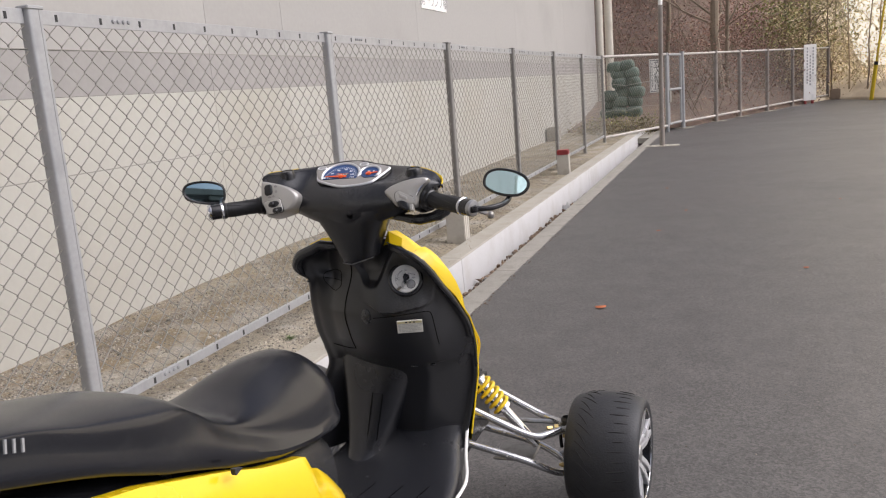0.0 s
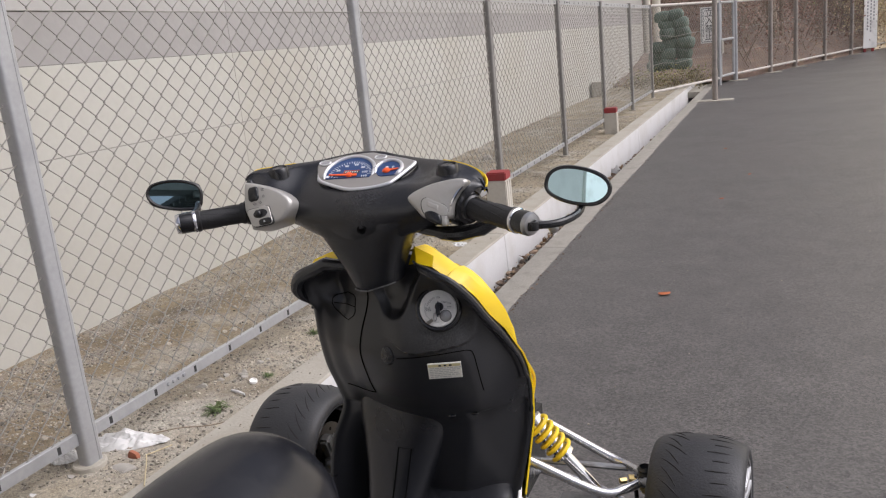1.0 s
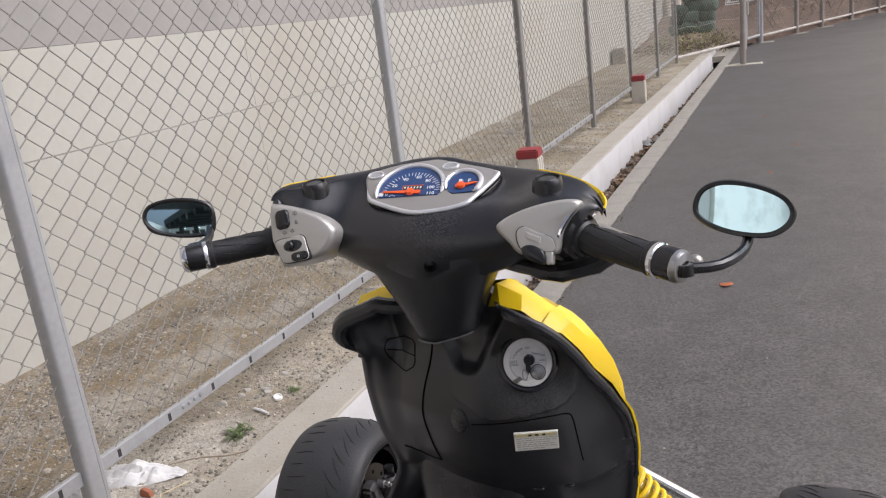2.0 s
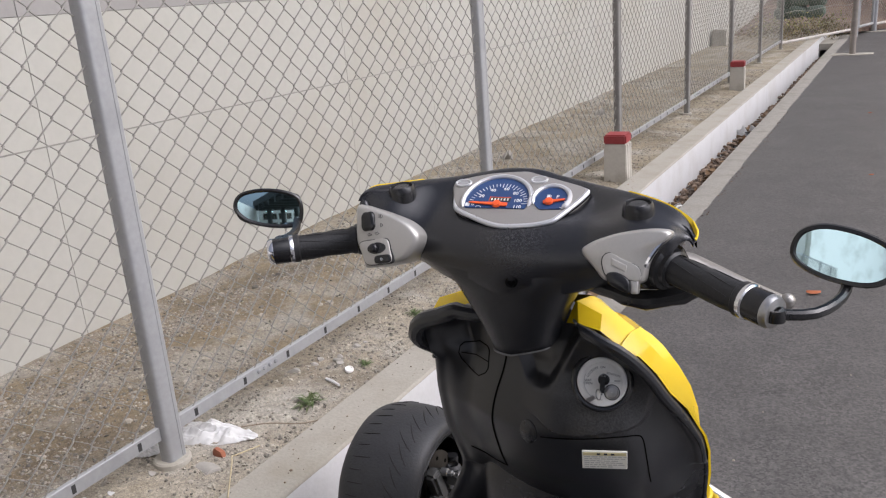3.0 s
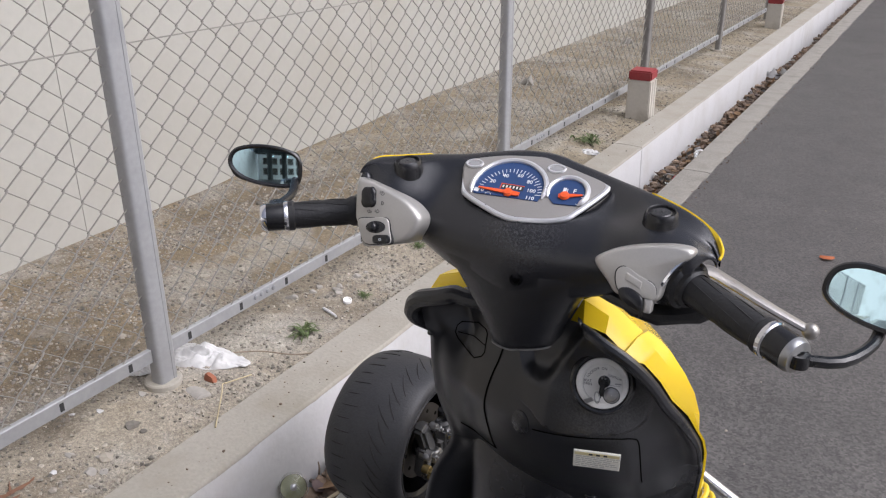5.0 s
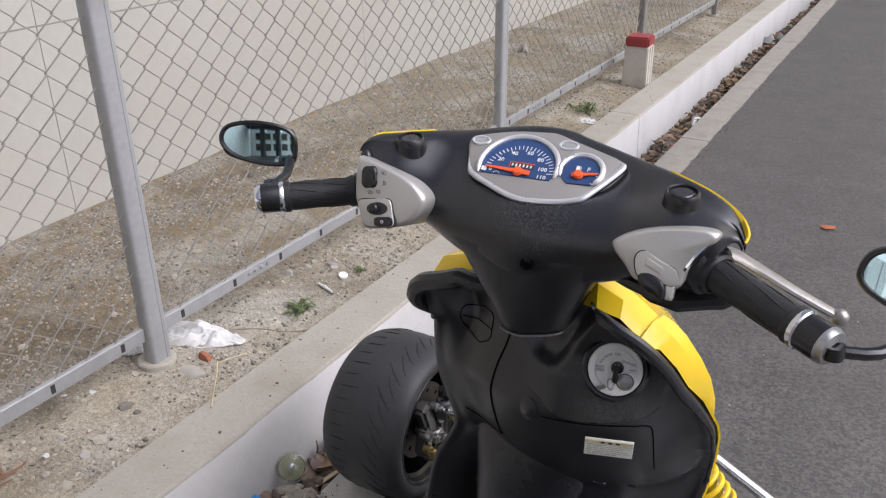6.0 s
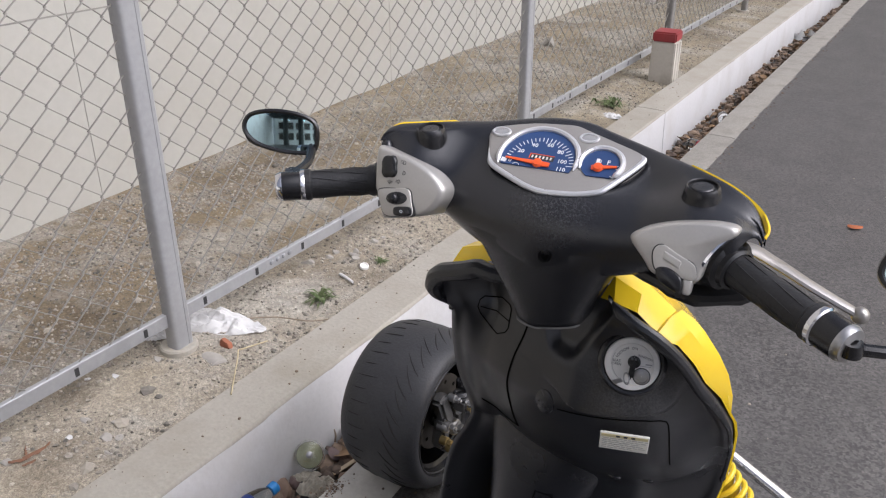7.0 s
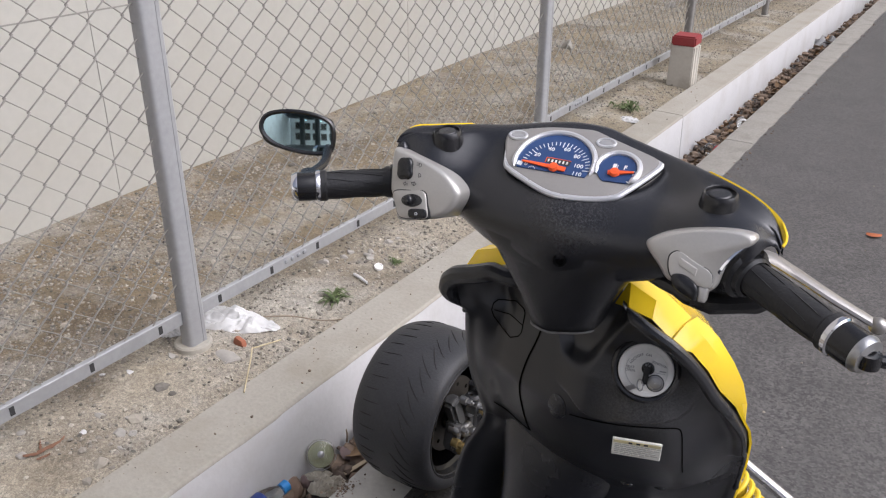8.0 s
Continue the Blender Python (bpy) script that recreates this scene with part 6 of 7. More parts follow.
part("lock_shutter", bm, STEEL, ig)
bm = bmesh.new()
tube(bm, [(0.0140 + 0.0112 * math.cos(a), -0.0150 + 0.0112 * math.sin(a), 0.0044) for a in (2 * math.pi * q / 24 for q in range(24))], 0.0007, 5, loop=True)
part("shutter_gap", bm, DARK, ig, at=IG)
bm = bmesh.new()
lathe(bm, [(0.0085, 0.0042), (0.0085, 0.0065), (0.0062, 0.0072), (0.0060, 0.005), (0.0005, 0.005)], IG @ pose(0.0025, 0.0035, 0), 26)
part("key_barrel", bm, GLOSS_BLACK, ig)
bm = bmesh.new()
box(bm, -0.0036, 0.0036, -0.016, 0.014, 0.006, 0.026, 0.0025, m=IG @ pose(0.0010, -0.0005, 0.0, 0, 0, -4))
key = part("ignition_key", bm, GLOSS_BLACK, ig, "black key left in the lock")
bm = bmesh.new()
tube(bm, [IG @ Vector((-0.005 + 0.0075 * math.cos(a) * 0.5, -0.0165 + 0.0075 * math.sin(a), 0.020 + 0.0075 * math.cos(a))) for a in (2 * math.pi * q / 18 for q in range(18))], 0.0008, 5, loop=True)
part("key_ring", bm, STEEL, key)
bm = bmesh.new()
box(bm, -0.0030, 0.0030, -0.0060, 0.0060, -0.0008, 0.0008, 0.0004, m=IG @ pose(-0.0165, -0.0245, 0.010, 20, 25, -50), seg=1)
part("key_tag", bm, STEEL, key)
for txt, x, y, turn in (("LOCK", -0.0175, 0.0125, 52), ("OFF", -0.0095, 0.0195, 26), ("ON", 0.0012, 0.0215, -2), ("SEAT", -0.0205, 0.0020, 0), ("OPEN", -0.0205, -0.0025, 0), ("IGNITION", 0.0165, 0.0110, -14)):
    writing("lettering", txt, 0.0050 if txt != "IGNITION" else 0.0044, IG @ pose(x, y, 0.0044, 0, 0, turn), BLACK_PRINT, ig, 0.0002)
bm = bmesh.new()
tube(bm, [(0.0265 * math.cos(a), 0.0265 * math.sin(a), 0.0043) for a in (radians(150 + 120 * q / 20) for q in range(21))], 0.00035, 4)
tube(bm, [(0.0070, -0.0010, 0.0043), (0.0250, -0.0010, 0.0043)], 0.00035, 4)
part("printed_line", bm, GREY_PRINT, ig, at=IG)
bm = bmesh.new()
box(bm, 0.0175, 0.0262, 0.0010, 0.0028, 0.0042, 0.0045)
part("print_bar", bm, GREY_PRINT, ig, at=IG, smooth=False)

PALE_PRINT = material("faded_print", (0.44, 0.43, 0.40), 0.6, bump=0, vary=0.03)
# caution sticker
ST = frame_of((0.0745, 0.1265, 0.6165), (1, 0.34, 0), (0, -0.33, 1))
bm = bmesh.new()
box(bm, -0.029, 0.029, -0.0165, 0.0165, -0.002, 0.0012, 0.0006, seg=1)
sticker = part("caution_sticker", bm, PAPER, sc, "cream caution sticker with fine print", at=ST)
bm = bmesh.new()
box(bm, -0.0275, 0.0275, 0.0095, 0.0150, 0.0012, 0.0016)
part("heading_band", bm, material("heading_band", (0.62, 0.55, 0.30), 0.6, bump=0), sticker, smooth=False)
for k in range(3):
    bm = bmesh.new()
    box(bm, -0.010 + 0.009 * k, -0.0055 + 0.009 * k, 0.0108, 0.0140, 0.0016, 0.0019)
    part("print_bar", bm, BLACK_PRINT, sticker, smooth=False)
for k in range(6):
    bm = bmesh.new()
    x = -0.026
    while x < 0.024 - (0.014 if k in (2, 5) else 0):
        w = rng.uniform(0.003, 0.009)
        box(bm, x, x + w, 0.0062 - 0.0038 * k, 0.0078 - 0.0038 * k, 0.0012, 0.0015)
        x += w + 0.0014
    part("print_bar", bm, PALE_PRINT, sticker, smooth=False)

# glove box lid seams, pocket cover and catches
def seam(pts, name="seam", r=0.0016, mat=None):
    bm = bmesh.new()
    tube(bm, pts, r, 5)
    return part(name, bm, mat or SEAM, shield)


def on_shield(u, z, lift=0.0):
    x, y = inner_y(u, z)
    return Vector((x, y - lift, z))


def on_face(x, z, lift=0.0):
    """The shield's surface at a width and height."""
    (xl, _), (xr, _) = interp(EDGE_L, z), interp(EDGE_R, z)
    return on_shield((2 * x - xl - xr) / (xr - xl), z, lift)


def seam_on(points, r, name="seam", n=60):
    return seam([on_face(p.x, p.y, 0.0004) for p in smooth_path([(x, z, 0) for x, z in points], n)], name, r)


seam_on(((-0.066, 0.765), (-0.068, 0.740), (-0.073, 0.712), (-0.083, 0.680), (-0.089, 0.650), (-0.091, 0.615), (-0.087, 0.546)), 0.0013)
seam_on(((-0.012, 0.636), (0.03, 0.640), (0.060, 0.643), (0.095, 0.646), (0.110, 0.645), (0.116, 0.636), (0.118, 0.60), (0.118, 0.555)), 0.0009)
seam([on_face(x, z, 0.0003) for x, z in ((-0.144, 0.735), (-0.118, 0.741), (-0.103, 0.738), (-0.100, 0.733), (-0.100, 0.708), (-0.104, 0.701), (-0.118, 0.692), (-0.128, 0.694), (-0.146, 0.712), (-0.149, 0.722), (-0.148, 0.731), (-0.144, 0.735))], "hook_seam", 0.0008)
seam([on_face(x, z, 0.0003) for x, z in ((-0.146, 0.722), (-0.125, 0.719), (-0.101, 0.717))], "hook_seam", 0.0007)
seam_on(((-0.087, 0.546), (-0.110, 0.543), (-0.135, 0.542), (-0.160, 0.547)), 0.0010, "pocket_seam")
bm = bmesh.new()
pillow(bm, ellipse(0.014, 0.018, 24), frame_of(on_face(-0.030, 0.640, -0.001), (1, -0.2, 0), (0.1, 0.0, 1)), 0.004, 0.003, 4, 0.4)
part("glove_box_catch", bm, PLASTIC, shield)
for x in (0.046, 0.085):
    bm = bmesh.new()
    pillow(bm, ellipse(0.009, 0.0030, 18), frame_of(on_face(x, 0.496, 0.0), (1, 0.1, 0), (0, -0.5, 1)), 0.004, 0.003, 3, 0.4)
    part("clip", bm, GLOSS_BLACK, shield)
# floor board and lower body
bm = bmesh.new()
rows = []
for y, hw, zt, zb in ((0.36, 0.13, 0.335, 0.19), (0.25, 0.150, 0.296, 0.18), (0.18, 0.172, 0.273, 0.17), (0.12, 0.185, 0.257, 0.17), (0.07, 0.192, 0.250, 0.17), (0.02, 0.195, 0.249, 0.17), (-0.10, 0.190, 0.252, 0.17), (-0.26, 0.15, 0.265, 0.17), (-0.34, 0.12, 0.30, 0.17)):
    rows.append([(CX + x, y, z) for x, z in ellipse(hw, (zt - zb) / 2, 32, 0, (zt + zb) / 2, 5)])
rings(bm, rows)
part("floor_board", bm, PLASTIC, sc, "black floor board with a rubber mat", angle=50)
bm = bmesh.new()
rows = []
for z, xl, xr, yf in ((0.515, -0.165, 0.050, 0.200), (0.49, -0.165, 0.042, 0.192), (0.45, -0.163, 0.024, 0.190), (0.40, -0.160, 0.002, 0.186), (0.34, -0.157, -0.025, 0.178), (0.29, -0.153, -0.046, 0.164), (0.262, -0.151, -0.057, 0.146), (0.246, -0.153, -0.056, 0.130)):
    rows.append([((xl + xr) / 2 + a, b, z) for a, b in ellipse((xr - xl) / 2, (0.34 - yf) / 2, 40, 0, (0.34 + yf) / 2, 2.7)])
rings(bm, rows)
spine = part("centre_tunnel", bm, PLASTIC, sc, angle=60)
bm = bmesh.new()
tube(bm, [(-0.065, 0.1885, 0.424), (-0.038, 0.1885, 0.425), (-0.059, 0.1725, 0.310), (-0.085, 0.1725, 0.309)], 0.0013, 5, loop=True)
part("slot_cover_seam", bm, SEAM, spine)
for pts, mat, lab in (([(0.152, 0.275, 0.615), (0.156, 0.330, 0.555), (0.157, 0.372, 0.505), (0.147, 0.380, 0.455), (0.140, 0.380, 0.415)], YELLOW, ""), ([(0.140, 0.380, 0.415), (0.131, 0.362, 0.355), (0.128, 0.320, 0.300), (0.145, 0.240, 0.258), (0.172, 0.160, 0.246), (0.184, 0.080, 0.246), (0.182, -0.10, 0.252)], SIGN_WHITE, "worn white lower edge of the leg shield")):
    bm = bmesh.new()
    tube(bm, smooth_path(pts, 20), 0.0034 if mat == YELLOW else 0.0038, 7)
    part("edge_trim", bm, mat, sc, lab)
for k, x in enumerate((-0.02, 0.05, 0.11)):
    bm = bmesh.new()
    tube(bm, [(x, 0.10, 0.2500), (x - 0.03, -0.05, 0.2500), (x - 0.05, -0.2, 0.2500)], 0.0011, 5)
    part("mat_groove", bm, SEAM, sc)
# rear body under the seat
bm = bmesh.new()
rows = []
for y, hw, zt, zb in ((-0.28, 0.095, 0.54, 0.26), (-0.34, 0.112, 0.575, 0.24), (-0.50, 0.120, 0.605, 0.28), (-0.64, 0.122, 0.65, 0.34), (-0.80, 0.120, 0.71, 0.42), (-0.95, 0.10, 0.755, 0.54), (-1.10, 0.05, 0.775, 0.66)):
    rows.append([(CX + x, y, z) for x, z in ellipse(hw, (zt - zb) / 2, 32, 0, (zt + zb) / 2, 4)])
rings(bm, rows)
part("rear_body", bm, PLASTIC, sc, angle=50)
for side in (-1, 1):
    bm = bmesh.new()
    rows = []
    for y, x, zt, zb in ((-0.290, 0.124, 0.398, 0.375), (-0.306, 0.138, 0.432, 0.365), (-0.326, 0.146, 0.464, 0.36), (-0.364, 0.153, 0.500, 0.36), (-0.402, 0.157, 0.531, 0.36), (-0.432, 0.159, 0.546, 0.37), (-0.438, 0.159, 0.568, 0.38), (-0.452, 0.159, 0.574, 0.38), (-0.500, 0.159, 0.588, 0.38), (-0.56, 0.158, 0.608, 0.40), (-0.64, 0.157, 0.642, 0.44), (-0.80, 0.152, 0.700, 0.52), (-0.90, 0.143, 0.724, 0.57), (-1.03, 0.115, 0.748, 0.66), (-1.12, 0.06, 0.762, 0.72)):
        rows.append([(CX + side * (x - 0.012 - 0.020 * (2 * abs(k / 10 - 0.5)) ** 3), y, zb + (zt - zb) * k / 10) for k in range(11)] + [(CX + side * (x - 0.05), y, zt), (CX + side * (x - 0.05), y, zb)])
    rings(bm, rows)
    sp = part("side_panel", bm, YELLOW, sc, "glossy yellow side panel with a small chip", angle=45)
    if side == 1:
        bm = bmesh.new()
        rings(bm, [[(x, -0.654, 0.648), (x, -0.654, 0.654), (x, -0.646, 0.652), (x, -0.636, 0.648), (x, -0.652, 0.644)] for x in (CX + 0.140, CX + 0.1475)])
        part("fixing_hole", bm, DARK, sp)

# seat
SEAT = [(-0.215, 0.04, 0.605, 0.565), (-0.226, 0.075, 0.638, 0.555), (-0.255, 0.10, 0.680, 0.552), (-0.295, 0.115, 0.700, 0.556), (-0.36, 0.122, 0.706, 0.566), (-0.42, 0.126, 0.703, 0.578), (-0.50, 0.128, 0.690, 0.596),
        (-0.57, 0.128, 0.692, 0.620), (-0.62, 0.128, 0.712, 0.638), (-0.66, 0.128, 0.745, 0.655), (-0.70, 0.127, 0.775, 0.672), (-0.76, 0.125, 0.793, 0.696), (-0.85, 0.122, 0.815, 0.738), (-0.95, 0.116, 0.840, 0.776), (-1.05, 0.102, 0.855, 0.808), (-1.13, 0.07, 0.850, 0.822), (-1.16, 0.03, 0.842, 0.828)]
CREASE = [(-0.20, 0.590), (-0.30, 0.597), (-0.392, 0.603), (-0.462, 0.619), (-0.552, 0.661), (-0.604, 0.691), (-0.652, 0.721), (-0.680, 0.739), (-0.731, 0.748), (-0.826, 0.777), (-0.903, 0.813), (-0.965, 0.838), (-1.16, 0.836)]
bm = bmesh.new()
rows = []
for y, hw, zt, zb in SEAT:
    zc = min(interp(CREASE, y)[0], zt - 0.010)
    zc = max(zc, zb + 0.014 + 0.26 * (zt - zb) * ease(y, -0.42, -0.26))
    f = ease(y, -0.76, -0.62) * (1 - 0.85 * ease(y, -0.58, -0.32))                 # the flank leans out in front, hollow behind
    nose = ease(y, -0.56, -0.34)
    h = zc - zb
    edge = 0.955 + (0.795 - 0.955) * f
    half = [(edge * hw * math.sin(a) ** (0.9 + 0.1 * nose), zc + (zt - zc) * max(0.0, math.cos(a)) ** (0.72 + 0.38 * nose)) for a in (math.pi / 2 * k / 12 for k in range(13))]
    half += [(hw * (p + (q - p) * f), zc - d * h) for p, q, d in ((0.945, 0.865, 0.20), (0.950, 0.938, 0.42), (0.995, 1.0, 0.64), (0.992, 0.996, 0.84), (0.94, 0.94, 1.0), (0.5, 0.5, 1.03))]
    rows.append([(CX + a, y, b) for a, b in half] + [(CX - a, y, b) for a, b in half[:0:-1]])
n_ = len(rows[0])
cols = [smooth_path([r[k] for r in rows], 70) for k in range(n_)]
full = [[cols[k][i] for k in range(n_)] for i in range(70)]
rings(bm, full)
seat = part("seat", bm, VINYL, sc, "black vinyl saddle with a stepped pillion", angle=42)
# maker's mark on the seat's side as plain slanted strokes
for k in range(6):
    y = -0.995 + 0.0095 * k
    bm = bmesh.new()
    box(bm, -0.0010, 0.0010, -0.0014, 0.0014, -0.0070, 0.0070, m=Matrix.Translation((CX + 0.1165 + 0.07 * (y + 0.95), y, 0.822 - 0.36 * (y + 0.95))) @ pose(0, 0, 0, -18, -8, 5))
    part("mark_stroke", bm, GREY_PRINT, seat, "pale plain stroke on the seat's side", smooth=False)

# ---- front wheels ----
CAST_DARK = material("dark_cast_alloy", (0.17, 0.17, 0.168), 0.34, metal=0.7, grain=160, coarse=30, vary=0.25, bump=0.1, second=(0.07, 0.068, 0.062))
DISC = material("dark_disc", (0.085, 0.075, 0.062), 0.4, metal=0.8, grain=120, coarse=30, vary=0.2, bump=0.05)
for m, level in ((RUBBER, 0.38), (VINYL, 0.36), (SHIELD_PLASTIC, 0.62), (ASPHALT, 0.8)):
    m.node_tree.nodes["Principled BSDF"].inputs["Specular IOR Level"].default_value = level
GROOVE = material("tread_cut", (0.016, 0.016, 0.016), 0.9, bump=0, vary=0.05)
RIM_BLACK = material("rim_black", (0.006, 0.006, 0.007), 0.22, grain=200, coarse=12, vary=0.2, bump=0.02)
RIM_BLACK.node_tree.nodes["Principled BSDF"].inputs["Specular IOR Level"].default_value = 0.3
TREAD_R, TREAD_W = 0.172, 0.19


def front_wheel(name, place, side):
    """A wide low tyre with cut grooves on a split-spoke rim. side: the way to its outer face."""
    R = frame_of(place, (0.045, 1, 0), (0, 0, 1)) if side > 0 else frame_of(place, (0, -1, 0), (0, 0, 1))
    R = R @ Matrix.Diagonal((place[2] / TREAD_R, place[2] / TREAD_R, 1, 1))
    w = TREAD_W / 2
    half = [(0.124, w - 0.012), (0.131, w - 0.004), (0.141, w - 0.0005), (0.149, w - 0.002), (0.155, w - 0.007), (0.160, w - 0.015), (0.1645, w - 0.027), (0.168, w - 0.042), (0.1708, w - 0.065), (0.172, w - 0.092)]
    prof = [(r, -h) for r, h in half] + half[::-1]
    bm = bmesh.new()
    lathe(bm, prof, R, 72)
    hub = new(name)
    hub.parent = sc
    tagged(hub, "wide low-profile front wheel on a black split-spoke rim")
    part("tyre", bm, RUBBER, hub, "worn wide black tyre with slanted grooves", angle=50)
    for k in range(20):
        a0 = 2 * math.pi * k / 20
        for s in (-1, 1):
            for j, (h0, h1, turn) in enumerate(((0.010, 0.076, 0.07), (0.022, 0.064, 0.05))):
                sh = a0 + (0.17 if s > 0 else 0) + 0.16 * j
                pts = []
                for q in range(5):
                    t = q / 4
                    off = h0 + (h1 - h0) * t
                    rr = 0.1535 + 0.0185 * (1 - (1 - min(1.0, max(0.0, (off - 0.006) / 0.085))) ** 2.3) + 0.0003
                    a = sh + (0.30 if s < 0 else 0.4 * turn) * t ** 1.4
                    pts.append(R @ Vector((rr * math.cos(a), rr * math.sin(a), s * (w - off))))
                bm = bmesh.new()
                tube(bm, pts, [0.0007, 0.0017, 0.0019, 0.0016, 0.0005], 5)
                part("tread_groove", bm, GROOVE, hub)
    bm = bmesh.new()
    lathe(bm, [(0.117, -w + 0.03), (0.122, -w + 0.02), (0.128, -w + 0.004), (0.131, -w + 0.008), (0.126, -w + 0.02), (0.112, -w + 0.03), (0.108, 0), (0.112, w - 0.03), (0.126, w - 0.02), (0.131, w - 0.008), (0.128, w - 0.004), (0.122, w - 0.008), (0.117, w - 0.03)] + ([(0.100, w - 0.034)] if side > 0 else [(0.060, w - 0.040), (0.028, w - 0.045)]), R, 56)
    part("rim", bm, RIM_BLACK, hub, "gloss black rim with a bright lip")
    for s in (-1, 1):
        bm = bmesh.new()
        tube(bm, [R @ Vector((0.1285 * math.cos(a), 0.1285 * math.sin(a), s * (w - 0.005))) for a in (2 * math.pi * k / 40 for k in range(40))], 0.0022, 5, loop=True)
        part("rim_lip", bm, CHROME if side > 0 else GLOSS_BLACK, hub)
    for k in range(5):
        for d in (-0.13, 0.13):
            bm = bmesh.new()
            a = 2 * math.pi * k / 5 + 0.3
            mm = R @ pose(0, 0, 0, 0, 0, math.degrees(a))
            pts = [(0.022, d * 0.08, w - 0.028), (0.07, d * 0.12, w - 0.014), (0.124, d * 0.17, w - 0.009)]
            rings(bm, [[mm @ Vector((x, y + 0.0095 * sx, z + 0.006 * sz)) for sx, sz in ((-1, -1), (1, -1), (0.8, 1), (-0.8, 1))] for x, y, z in pts])
            part("spoke", bm, BRIGHT if side > 0 else GLOSS_BLACK, hub)
    bm = bmesh.new()
    lathe(bm, [(0.001, w - 0.012), (0.022, w - 0.014), (0.030, w - 0.022), (0.034, w - 0.05), (0.030, -w + 0.04), (0.001, -w + 0.04)], R, 24)
    part("hub", bm, STEEL if side > 0 else GLOSS_BLACK, hub)
    bm = bmesh.new()
    zi = -w + 0.040
    lathe(bm, [(0.045, zi - 0.002), (0.082, zi - 0.002), (0.082, zi + 0.002), (0.035, zi + 0.002), (0.035, zi - 0.002)], R, 40)
    part("brake_disc", bm, DISC, hub, "drilled brake disc")
    for k in range(10):
        a = 2 * math.pi * k / 10
        bm = bmesh.new()
        lathe(bm, [(0.0005, zi - 0.0028), (0.0045, zi - 0.0028), (0.0045, zi - 0.001)], R @ pose(0.065 * math.cos(a), 0.065 * math.sin(a), 0), 8)
        part("disc_hole", bm, SEAM, hub)
    # caliper and upright on the inner side
    inner = Vector(place) - Vector((side * (w - 0.015), 0, 0))
    c = new("brake_caliper")
    c.parent = sc
    tagged(c, "small cast brake caliper with brass fittings")

    def at(dx, dy, dz):
        return inner + Vector((-side * dx, dy, dz))

    bm = bmesh.new()
    for dx, dy, dz, sx, sy, sz, turn in ((0.004, -0.034, 0.038, 0.015, 0.017, 0.042, 20), (0.008, -0.046, -0.012, 0.015, 0.015, 0.034, -14), (0.012, -0.020, -0.050, 0.014, 0.026, 0.012, 25), (0.014, -0.004, 0.052, 0.013, 0.024, 0.011, -22), (0.004, 0.016, 0.0, 0.012, 0.012, 0.045, 6)):
        box(bm, -sx, sx, -sy, sy, -sz, sz, 0.007, m=Matrix.Translation(at(dx, dy, dz)) @ pose(0, 0, 0, turn, 0, 0), seg=2)
    part("caliper_body", bm, CAST_DARK, c)
    for dy, dz, r in ((0.006, 0.030, 0.021), (-0.014, -0.014, 0.018), (-0.048, 0.006, 0.011)):
        bm = bmesh.new()
        tube(bm, [at(0.004, dy, dz), at(0.024, dy, dz), at(0.028, dy, dz), at(0.030, dy, dz)], [r, r, r * 0.86, r * 0.6], 20)
        part("piston_housing", bm, STEEL, c)
    for dy, dz, r, mat in ((0.008, 0.034, 0.0125, BRASS), (-0.014, -0.012, 0.0095, STEEL), (-0.058, -0.020, 0.0075, BRASS), (-0.046, 0.010, 0.0070, STEEL), (-0.028, 0.070, 0.0065, STEEL), (-0.034, -0.056, 0.0085, BRASS), (0.012, -0.058, 0.0065, STEEL)):
        bm = bmesh.new()
        tube(bm, [at(0.016, dy, dz), at(0.031, dy, dz), at(0.032, dy, dz)], [r * 1.3, r * 1.3, r], 14)
        tube(bm, [at(0.030, dy, dz), at(0.041, dy, dz)], r, 6)
        tube(bm, [at(0.040, dy, dz), at(0.046, dy, dz), at(0.047, dy, dz)], [r * 0.55, r * 0.55, r * 0.3], 10)
        part("bolt", bm, mat, c)
    bm = bmesh.new()
    tube(bm, smooth_path([at(0.034, 0.010, 0.036), at(0.052, 0.026, 0.042), at(0.060, 0.040, 0.020), at(0.060, 0.048, -0.02)], 10), 0.005, 8)
    part("brake_hose", bm, GLOSS_BLACK, c)
    bm = bmesh.new()
    tube(bm, [at(0.006, 0.030, -0.075), at(0.012, 0.030, 0.075)], 0.012, 10)
    tube(bm, [at(-0.03, 0.005, 0.0), at(0.004, 0.005, 0.0)], 0.024, 12)
    part("upright", bm, GLOSS_BLACK, c)
    return hub


WL, WR = (-0.513, 0.548, 0.176), (0.453, 0.520, 0.159)
front_wheel("front_wheel", WL, -1)
front_wheel("front_wheel", WR, 1)

